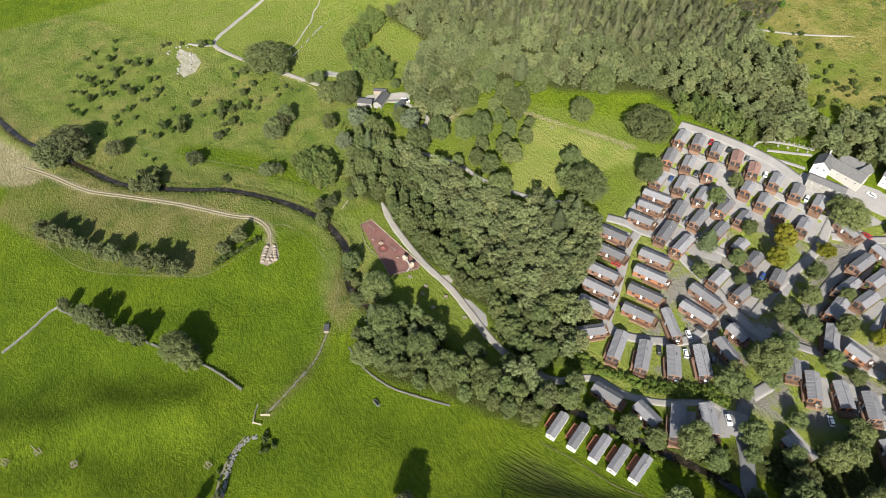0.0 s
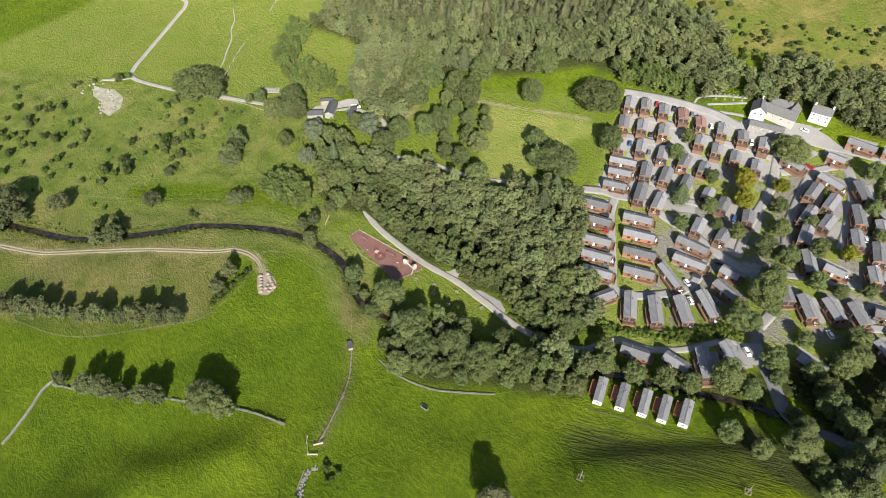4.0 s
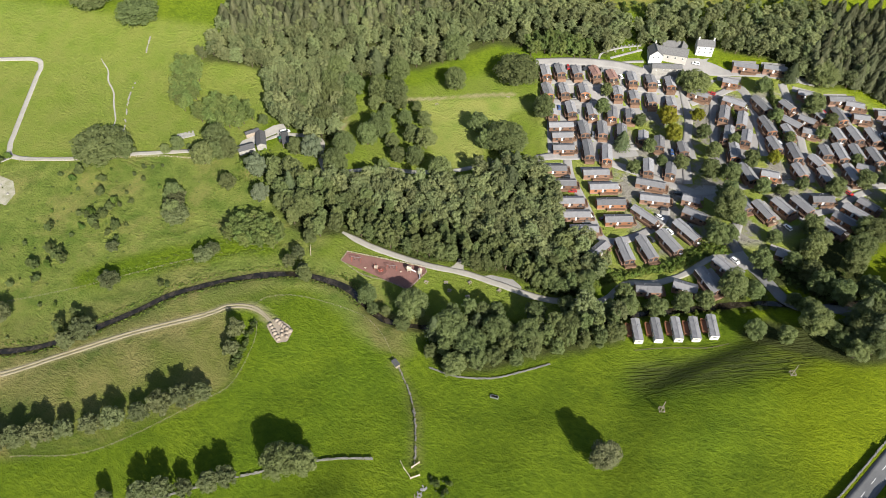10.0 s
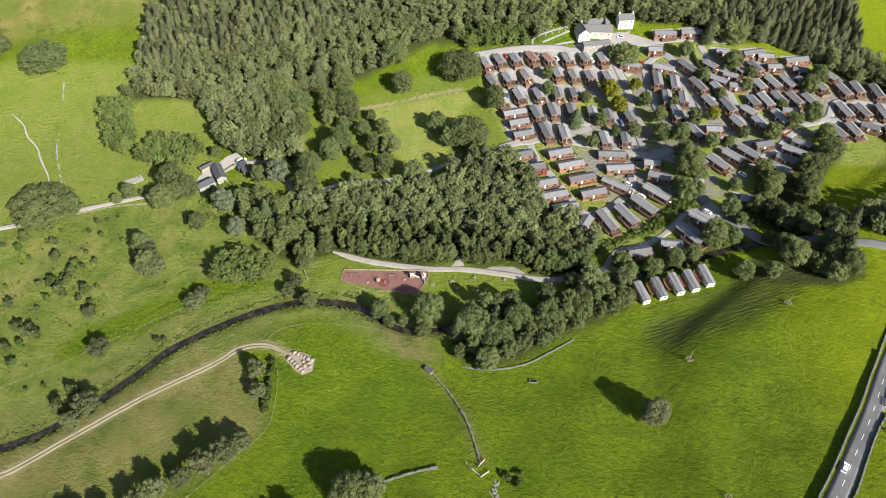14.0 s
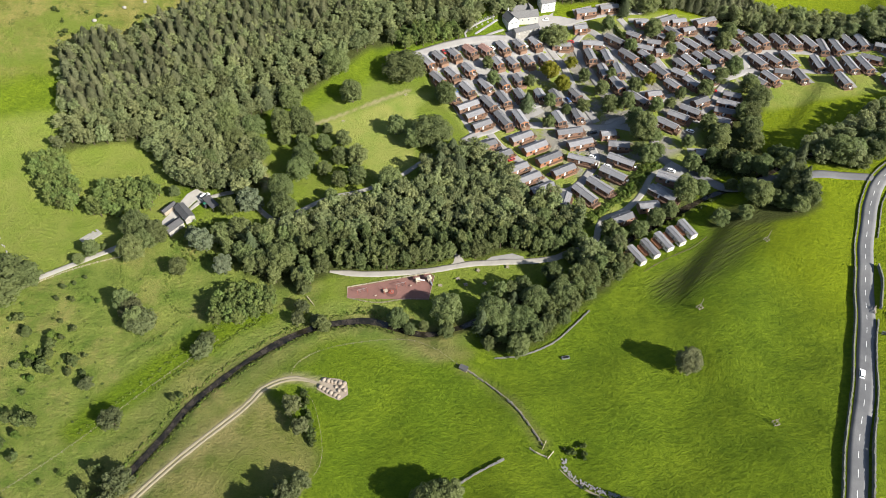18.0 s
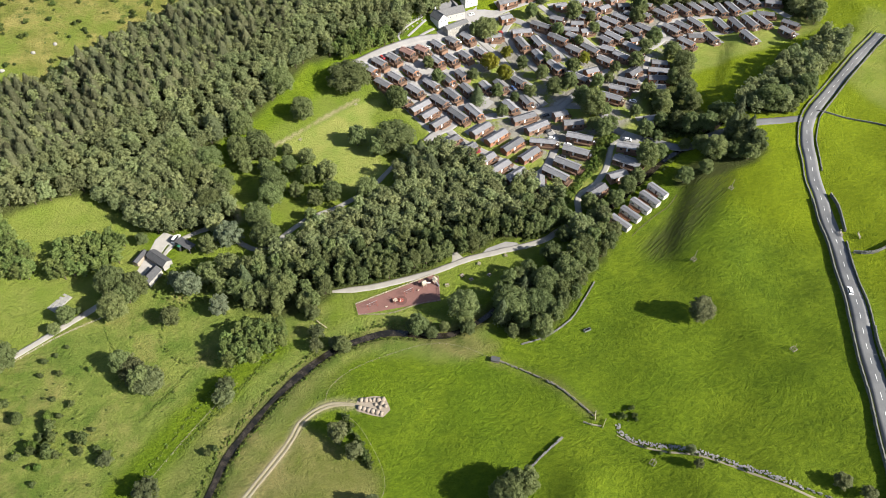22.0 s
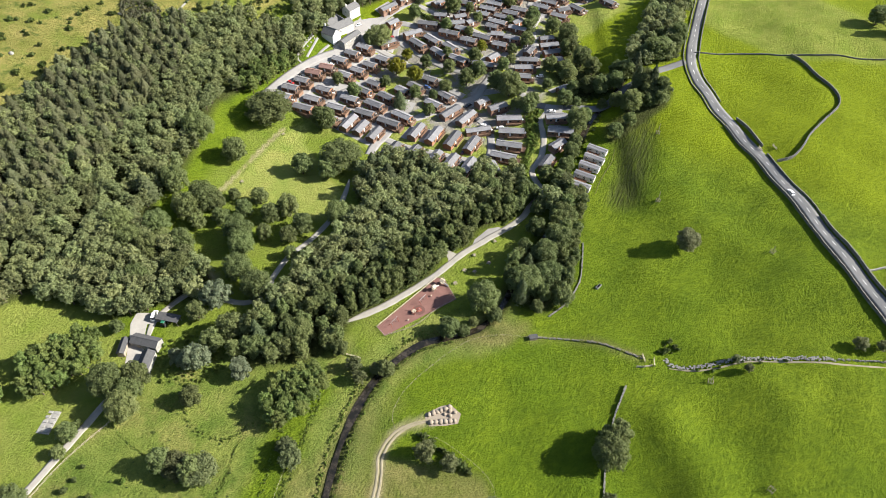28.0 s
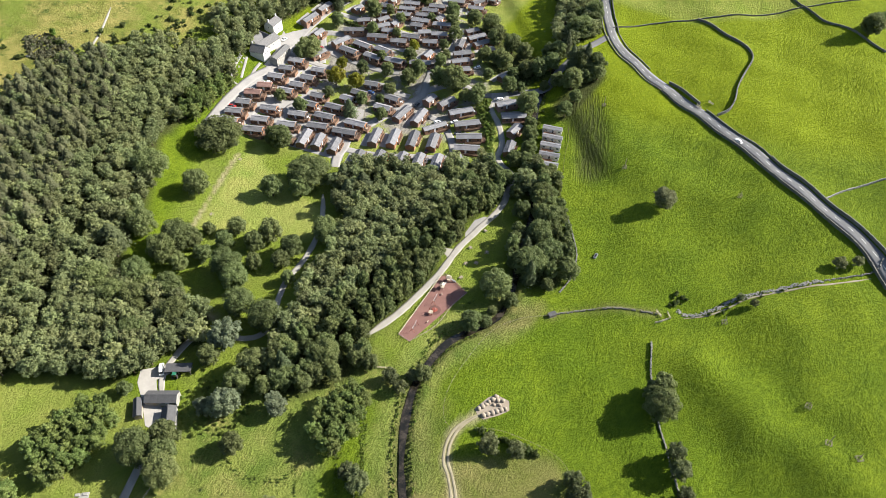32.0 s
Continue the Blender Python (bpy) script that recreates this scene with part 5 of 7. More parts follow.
def plant(kind, x, y, h, r, label, category="tree", group="", name="tree"):
    k = random.randrange(len(kind.crowns))
    ob = new(name)
    ob.empty_display_size = 0.5
    sx, sz = r / kind.radius, h / kind.height
    ob.matrix_basis = Matrix.LocRotScale((x, y, float(ground_z(x, y)) - 0.05), Euler((random.uniform(-0.04, 0.04), random.uniform(-0.04, 0.04), random.uniform(0, 6.28))), (sx, sx * random.uniform(0.9, 1.1), sz))
    tagged(ob, label, category, group)
    for nm, me in (("trunk", kind.trunks[k]), ("crown", kind.crowns[k])):
        c = new(nm, me)
        c.parent = ob
    return ob


def stand(small, big, label, group, rows, name="tree", limit=6.0):
    for x, y, h, r in rows:
        plant(big if r > limit else small, x, y, h, r, label, "tree", group, name)


def scatter(poly, gap, tries=4000, margin=1.0):
    """Places spread over an outline, no two nearer than gap, clear of roads and water."""
    q = np.array(poly, float)
    r = np.random.default_rng(len(poly) * 131 + int(gap * 10))
    x, y = r.uniform(q[:, 0].min(), q[:, 0].max(), tries), r.uniform(q[:, 1].min(), q[:, 1].max(), tries)
    ok = inside(x, y, [tuple(p) for p in poly])
    x, y = x[ok], y[ok]
    for line, wide in BUSY:
        ok = line_distance(x, y, line) > wide + margin
        x, y = x[ok], y[ok]
    got = np.empty((0, 2))
    for p in np.column_stack([x, y]):
        if not len(got) or ((got - p) ** 2).sum(1).min() > gap * gap:
            got = np.vstack([got, p])
    return [(float(a), float(b)) for a, b in got]


LODGE_SPOTS = [(o.location.x, o.location.y) for o in scene.objects if o.name.startswith(("holiday_lodge", "static_caravan"))]
for _p, _w in ((RIVER, 1.5), (MAIN_ROAD, 6)):
    BUSY.append((np.array(_p), _w))
BUSY.append((np.array([(-59.7, -5.1), (-43.4, -7.4), (-27.8, -7.5), (-13.3, -6.8), (4.3, -4.0), (18.9, -3.7), (33.1, -3.8), (43.3, -2.8), (53.3, 0.8), (61.7, 4.1), (66.8, 8.5), (69.8, 16.2), (73.6, 21.7), (80.6, 24.1), (88.1, 28.6), (96.8, 37.2), (104.9, 48.7), (111.9, 49.9)]), 1.5))
BUSY.append((np.array([(-82.3, 29.1), (-71.6, 35.7), (-61.1, 41.6), (-49.5, 44.4), (-37.1, 49.2), (-25.2, 56.5), (-15.7, 64.8), (-10.6, 70.2)]), 1.5))
BUSY.append((np.array([(-133.2, 27.7), (-156.8, 13.6), (-190.6, -4.8), (-218.1, -21.0), (-244.5, -31.6), (-253.4, -27.1), (-260.6, -16.6), (-273.4, 4.2), (-283.3, 22.5), (-286.2, 29.3), (-294.0, 32.5), (-309.6, 26.0), (-329.5, 17.0)]), 1.5))
BUSY.append((np.array([(108.4, 63.4), (112.6, 56.9), (118.3, 49.3), (126.5, 42.8), (135.3, 34.6), (142.5, 32.3)]), 5))
BUSY.append((np.array([(8.7, 80.9), (16.4, 86.4), (23.5, 88.7), (34.5, 94.1), (49.4, 93.0), (66.5, 92.1), (80.3, 90.3), (91.2, 88.8), (99.8, 92.9)]), 1.5))
BUSY.append((np.array([(23.5, 86.9), (28.5, 76.2), (38.0, 63.9), (47.9, 51.1), (54.5, 42.5), (60.4, 42.4), (66.8, 47.4), (72.7, 54.4), (78.3, 63.4), (78.5, 73.3), (75.9, 82.1)]), 1.5))
BUSY.append((np.array([(-132.1, 31.3), (-122.9, 42.1), (-103.2, 46.2), (-95.1, 33.2), (-86.5, 27.7), (-74.3, 32.2), (-53.5, 43.4), (-39.1, 50.8), (-30.5, 56.6)]), 1.5))
BUSY.append((np.array([(142, 32), (152, 33), (161, 33), (184, 32), (206, 27)]), 4))
stand(SMALL_OAK, BIG_OAK, "full green broadleaf tree in summer leaf", "parkland and field trees", [
    (-61, 132, 15.0, 8.1), (-22, 132, 15, 12.9), (-52, 112, 14.3, 6.5), (1, 112, 13.8, 6.3), (-28, 87, 12.3, 5.6), (-9, 81, 15, 11.1), (-19, 77, 12.1, 5.5), (-85, 106, 14.3, 6.5), (-88, 88, 15.0, 6.9), (-79, 90, 15.0, 7.5), (-75, 86, 11.0, 5.0), (-103, 85, 13.8, 6.3), (-117, 92, 15.0, 7.0), (-104, 80, 8.9, 4.1),
    (-99, 69, 13.4, 6.1), (-87, 80, 8.8, 4.0), (-77, 77, 9.5, 4.3), (-66, 75, 10.1, 4.6), (-65, 88, 6.8, 3.1), (-56, 79, 9.5, 4.3), (-57, 66, 10.5, 4.8), (-48, 64, 13.0, 5.9), (-65, 57, 9.0, 4.1), (-75, 63, 14.3, 6.5)])
stand(SMALL_OAK, BIG_OAK, "full green broadleaf tree in summer leaf", "parkland and field trees", [
    (-57, 49, 9.5, 4.3), (-48, 51, 11.4, 5.2), (-61, 40, 7.5, 3.4), (-78, 54, 13.4, 6.1), (-85, 43, 13.8, 6.3), (-83, 29, 14.6, 6.7), (-31, 46, 13.8, 6.3), (-26, 44, 10.0, 4.6), (-106, 56, 14.3, 6.5), (-117, 82, 13.8, 6.3), (-112, 74, 13.6, 6.2), (-121, 61, 13.3, 6.1), (42, 16, 12.3, 5.6), (40, 26, 12.5, 5.7),
    (-127, -3, 9.5, 4.3), (-150, 19, 15.0, 6.9), (-140, 16, 12.3, 5.6), (-144, 12, 11.2, 5.1), (-149, 6, 13.4, 6.1), (-168, 9, 8.8, 4.0), (-173, 4, 5.7, 2.6), (-146, -21, 11.0, 5.0), (-139, -31, 11.4, 5.2), (-138, 44, 6.6, 3.0)])
stand(SMALL_OAK, BIG_OAK, "full green broadleaf tree in summer leaf", "parkland and field trees", [
    (-190, -7, 12.7, 5.8), (-80, -3, 14.7, 6.7), (-88, 11, 13.0, 5.9), (-72, -11, 10.1, 4.6), (-70, -17, 7.7, 3.5), (-61, -36, 8.5, 3.9), (-109, 32, 10.0, 4.6), (-110, 14, 12.0, 5.5), (-101, 16, 13.2, 6.0), (-98, 3, 11.7, 5.3), (-284, 80, 15, 13.1), (-250, 81, 15, 13.0), (-202, -11, 15, 14.5)])
stand(SMALL_OAK, BIG_OAK, "full dark green tree on the bank of the beck", "trees along the beck", [
    (-29, -36, 9.6, 4.8), (-24, -40, 5.7, 2.9), (-8, -33.5, 13, 7.2), (-9, -42, 7.6, 3.8), (12, -39, 14.0, 8.3), (30, -32, 14.0, 7.3), (20, -53, 11.3, 5.6), (42, -30, 14.0, 7.5), (56, -18, 12.5, 6.2), (41, -15, 10.3, 5.2), (52, -5, 8.6, 4.3), (63, -10, 9.6, 4.8), (-18, -39, 4.8, 2.4), (8, -50, 6.6, 3.3),
    (23, -42, 13.0, 7.2), (57, 5, 9.4, 4.7), (74, -11, 9.8, 4.9)])
stand(SMALL_OAK, BIG_OAK, "green broadleaf tree between the holiday lodges", "trees of the lodge park", [
    (0, 116, 11.5, 5.2), (28, 142, 8.3, 3.8), (30, 128, 9.6, 4.3), (51, 127, 8.1, 3.7), (73, 164, 13.0, 7.9), (66, 165, 11.1, 5.0), (85, 131, 8.9, 4.1), (92, 117, 9.4, 4.3), (57, 91, 8.2, 3.7), (69, 103, 6.3, 2.9), (79, 104, 9.1, 4.2), (107, 173, 9.7, 4.4), (117, 152, 8.6, 3.9), (110, 114, 10.1, 4.6),
    (93, 101, 11.2, 5.1), (102, 101, 11.2, 5.1), (134, 166, 12.9, 5.9), (144, 161, 8.0, 3.7), (136, 190, 13.0, 7.6), (135, 107, 7.9, 3.6), (150, 109, 10.9, 5.0), (163, 121, 10.6, 4.8), (174, 129, 12.3, 5.6), (176, 155, 12.2, 5.5)])
stand(SMALL_OAK, BIG_OAK, "green broadleaf tree between the holiday lodges", "trees of the lodge park", [
    (182, 164, 13.0, 6.0), (141, 148, 8.6, 3.9), (103, 86, 12.2, 5.5), (103, 58, 11.5, 5.2), (168, 86, 12.7, 5.8), (178, 100, 13.0, 7.3), (178, 113, 12.0, 5.5), (61, 110, 8.5, 3.9), (127, 99, 7.1, 3.2), (159, 136, 7.0, 3.2), (126, 139, 6.9, 3.1), (100, 129, 7.4, 3.4)])
stand(SMALL_OAK, BIG_OAK, "dark green tree between beck, bridge and lodges", "trees by the bridge", [
    (105, 76, 16.0, 7.8), (111, 72, 8.6, 3.9), (127, 66, 7.9, 3.6), (123, 48, 11.1, 5.0), (142, 79, 11.3, 5.1), (146, 71, 11.2, 5.1), (162, 72, 13.7, 6.2), (160, 61, 11.9, 5.4), (164, 87, 11.7, 5.3), (114, 29, 14.6, 6.6), (97, 16, 10.9, 4.9), (87, 10, 10.6, 4.8), (76, 5, 9.8, 4.5), (69, -1, 10.8, 4.9),
    (105, 21, 9.1, 4.2), (126, 11, 9.8, 4.4), (147, 43, 12.7, 5.8), (143, 49, 11.4, 5.2), (154, 39, 12.6, 5.7), (164, 46, 10.8, 4.9), (167, 41, 12.9, 5.9), (164, 25, 15.3, 7.0), (167, 14, 13.0, 5.9), (160, 18, 11.0, 5.0)])
stand(SMALL_OAK, BIG_OAK, "dark green tree between beck, bridge and lodges", "trees by the bridge", [
    (146, 19, 13.5, 6.1), (137, 11, 8.6, 3.9), (153, 18, 8.9, 4.0), (161, 10, 10.2, 4.6), (156, 14, 8.8, 4.0), (136, 54, 9.3, 4.2), (128, 43, 6.9, 3.2), (73, 10, 10.2, 4.6), (123, 31, 9.2, 4.2), (118, 96, 9.5, 4.3), (143, 65, 12.1, 5.5), (139, 33, 7.1, 3.2), (144, 28, 10.0, 4.5), (108, 59, 9.8, 4.5),
    (101, 64, 8.9, 4.0), (193, 41, 15.0, 7.7), (203, 44, 12.1, 5.5), (215, 54, 11.0, 5.0), (219, 45, 14.0, 6.4), (203, 35, 9.0, 4.1), (212, 41, 10.7, 4.9)])
stand(GOLD_TREE, GOLD_TREE, "golden-leaved tree between the holiday lodges", "trees of the lodge park", [
    (64, 134, 13.4, 6.1), (70, 123, 11.7, 5.3), (79, 143, 9.1, 4.2), (121, 120, 8.8, 4.0)], name="golden_tree")
stand(SMALL_WILLOW, BIG_WILLOW, "grey-green willow with silvery leaves", "willows and field trees", [
    (-137, -76, 7.9, 5.3), (-166, -110, 8.8, 5.9), (-109, -46, 7.6, 5.1), (-108, -41, 5.8, 3.9), (-136, -32, 9.5, 6.3), (-145, -21, 7.3, 4.9), (-152, -59, 4.9, 3.2), (-180, -130, 15.0, 10.7), (-175, -139, 14.9, 10.0), (-172, -127, 7.0, 4.6), (-128, -2, 5.3, 3.5), (-142, -26, 9.2, 5.8), (-71, -33, 6.4, 3.2), (-64, -33, 5.5, 2.7),
    (-70, -74, 8.5, 4.2), (-66, -83, 7.5, 3.7), (48, -120, 3.8, 1.9), (86, -147, 5.6, 3.3), (91, -153, 5.0, 2.8), (47, -126, 3.6, 1.9), (-130, -108, 8.0, 4.2), (-127, -101, 10.0, 5.3), (-70, -27, 6.8, 3.6)], limit=5.5, name="willow")
stand(SMALL_WILLOW, SMALL_WILLOW, "pale thorn tree in the old field hedge", "willows and field trees", [
    (-113, -148, 10.5, 5.2), (-106, -143, 11.5, 5.2), (-100, -138, 9, 4.0), (-92, -132, 10, 4.2), (-86, -127, 11, 4.5), (-80, -121, 8, 4.0), (-74, -115, 12, 5.2), (-68, -109, 12.5, 5.2), (-63.5, -104.5, 9, 4.0), (-119, -152, 10, 5.2), (-68, -151, 8, 2.8), (-57, -145.5, 11, 4.6), (-51.5, -141, 12, 4.2), (-45, -137, 8, 3.4),
    (-38, -132, 8.5, 4.2), (-33.5, -128, 10, 4.0)], name="thorn_tree")
stand(SMALL_OAK, BIG_OAK, "broad ash tree beside the ruined wall", "willows and field trees", [
    (-20, -116, 14, 6.5), (-12, -113, 12.5, 5.5), (-16, -112, 11, 5.0)])
stand(FIR, FIR, "tall dark conifer with drooping tiers", "conifers", [
    (-99, 106, 15.0, 5.5), (-5, 57, 15.0, 5.0), (4, 55, 15.0, 5.0), (2, 67, 14.4, 4.5), (47, 106, 11.6, 4.5), (165, 20, 19, 4.2), (160, 27, 18, 4.0), (171, 38, 17, 3.6), (120, 185, 12.0, 4.2)], name="conifer")
stand(SILVER_TREE, SILVER_TREE, "silvery white-leaved willow in rough grass", "willows and field trees", [
    (-99, 34, 13, 7.0), (-119, 10, 12, 6.2), (-107, -3, 9.5, 4.7), (-124, 16, 8.0, 3.9)], name="silver_willow")
stand(ASH, ASH, "lone airy ash tree on the pasture hill", "willows and field trees", [(84.5, -68.4, 10.5, 5.8)], name="ash_tree")
stand(SMALL_OAK, BIG_OAK, "shady tree beside the far pasture wall", "parkland and field trees", [(285, -106, 13, 6.5), (296, -108, 12, 6.0), (328, -25, 13, 6.5), (324, -38, 12, 6.0), (330, -52, 12, 6.0)])

PLANTATIONS = [
    [(-176, 32), (-160, 31), (-147, 35), (-145, 45), (-158, 50), (-173, 46)],
    [(-107, -32), (-93, -32), (-83, -27), (-83, -18), (-96, -16), (-106, -20)],
    [(-22, 151), (-3, 158), (13, 163.5), (9, 168), (-11, 167), (-26, 156)],
    [(-194, 38), (-183, 34), (-185, 48), (-197, 66), (-208, 65), (-207, 57)],
]
for poly in PLANTATIONS:
    for x, y in scatter(poly, 3.3, 4000, 0.0):
        plant(COLUMN, x, y, random.uniform(9.8, 11.2), random.uniform(2.8, 3.3), "close-set young tree of a small plantation", "tree", "trees of the small plantations", "plantation_tree")

SPOTS = [(o.location.x, o.location.y) for o in scene.objects if o.name.startswith(("tree", "willow", "conifer", "golden_tree", "silver_willow", "ash_tree", "thorn_tree", "plantation_tree"))]


def clear_of_spots(x, y, gap):
    return all((x - a) ** 2 + (y - b) ** 2 > gap * gap for a, b in SPOTS)


WOOD_PLACES = [p for p in scatter(MIDDLE_WOOD, 4.3, 6000) if clear_of_spots(*p, 3.5)]
for poly, gap, label, group in (
    ("front", 0, "crowded green woodland tree at the wood's edge", "trees of the middle wood"),
    (BANK_WOOD, 5.5, "crowded dark green tree on the steep bank", "trees along the beck"),
):
    for x, y in [p for p in WOOD_PLACES if p[1] < 14] if poly == "front" else scatter(poly, gap):
        if clear_of_spots(x, y, 4.0) and all((x - a) ** 2 + (y - b) ** 2 > 49 for a, b in LODGE_SPOTS):
            h = random.uniform(10.0, 15.0)
            if random.random() < 0.04:
                plant(FIR, x, y, h * 1.15, 3.4, "dark conifer among the woodland trees", "tree", group, "conifer")
            else:
                plant(WOOD_TREE, x, y, h, random.uniform(2.8, 4.2), label, "tree", group, "woodland_tree")


def far_wood(name, poly, gap, makers, mat, label, hmin, hmax, share):
    """A whole hillside wood in one mesh: crowns and trunks that nobody could count."""
    vs, fs, ts, n0 = [], [], [], 0
    tv, tf, t0 = [], [], 0
    for x, y in scatter(poly, gap, 9000) if isinstance(poly[0][0], int) else poly:
        if not clear_of_spots(x, y, 4.0) or random.random() > share or any((x - a) ** 2 + (y - b) ** 2 < 49 for a, b in LODGE_SPOTS):
            continue
        v, f = random.choice(makers)
        h, w = random.uniform(hmin, hmax), random.uniform(1.0, 1.5)
        a = random.uniform(0, 6.28)
        q = np.column_stack([(v[:, 0] * math.cos(a) - v[:, 1] * math.sin(a)) * w, (v[:, 0] * math.sin(a) + v[:, 1] * math.cos(a)) * w, v[:, 2] * h])
        vs.append(q + (x, y, float(hill_z(x, y))))
        fs.append(f + n0)
        ts.append(np.full(len(v), random.random(), np.float32))
        n0 += len(v)
        z = float(hill_z(x, y))
        for k in range(5):
            b = 1.257 * k
            tv += [(x + 0.25 * math.cos(b), y + 0.25 * math.sin(b), z - 0.5), (x + 0.12 * math.cos(b), y + 0.12 * math.sin(b), z + h * 0.55)]
        tf += [(t0 + 2 * k, t0 + 2 * ((k + 1) % 5), t0 + 2 * ((k + 1) % 5) + 1, t0 + 2 * k + 1) for k in range(5)]
        t0 += 10
    ob = new(name)
    tagged(ob, label, "woodland", kind="stuff")
    me = make_mesh("crowns", np.vstack(vs), np.vstack(fs), [mat])
    at = me.attributes.new("tint", "FLOAT", "POINT")
    at.data.foreach_set("value", np.concatenate(ts))
    tagged(part("crowns", me, mat, ob), kind="stuff")
    tagged(part("trunks", make_mesh("trunks", np.array(tv), np.array(tf), [BARK]), BARK, ob), kind="stuff")


ROUND_FAR = [round_crown(s, 3.4, 12.0, 46, 1050, 0.32) for s in range(40, 46)]
ROUND_FAR = [(v * (1, 1, 1 / 12.0), f) for v, f in ROUND_FAR]
CONE_FAR = [cone_crown(s, 3.2, 15.0, 9, 900, 0.42) for s in range(50, 54)]
CONE_FAR = [(v * (1, 1, 1 / 15.0), f) for v, f in CONE_FAR]
far_wood("hillside_broadleaf_wood", NORTH_WOOD, 5.0, ROUND_FAR, WOOD_LEAF, "dense green broadleaf wood on the hillside", 9.5, 14.0, 1.0)
SLOPE = [(70, 220), (216, 262), (210, 185), (189, 188), (172, 191), (156, 194), (123, 188), (103, 192), (86, 197), (74, 206)]
far_wood("slope_wood", [p for p in scatter(SLOPE, 5.4, 9000) if p[0] < 128], 0, ROUND_FAR, WOOD_LEAF, "dense green broadleaf wood above the park", 10.0, 15.0, 0.95)
far_wood("slope_conifers", [p for p in scatter(SLOPE, 4.6, 9000) if p[0] >= 128], 0, CONE_FAR, PINE_LEAF, "dark conifer plantation above the park", 12.0, 16.0, 0.95)
far_wood("hillside_conifer_wood", CONIFER_WOOD, 4.2, CONE_FAR, PINE_LEAF, "stand of olive-green conifers on the hillside", 11.0, 15.0, 0.8)

far_wood("middle_wood", [p for p in WOOD_PLACES if p[1] >= 14], 0, ROUND_FAR, WOOD_LEAF, "crowded green broadleaf trees inside the wood", 10.0, 15.0, 1.0)
for poly, gap, nm, label in (
    (YARD_WOOD, 5.0, "yard_wood", "tall green trees behind the farmyard"),
    (BECK_BELT, 5.0, "beck_trees", "green trees on the bank of the beck"),
    (ROAD_BELT, 5.5, "roadside_trees", "belt of green trees between road and beck"),
    (HOUSE_WOOD, 5.5, "house_wood", "tall green trees behind the white houses"),
    (TOP_BELT, 5.5, "top_wood", "tall green trees behind the top lodges"),
):
    far_wood(nm, poly, gap, ROUND_FAR, WOOD_LEAF, label, 10.0, 15.0, 1.0)

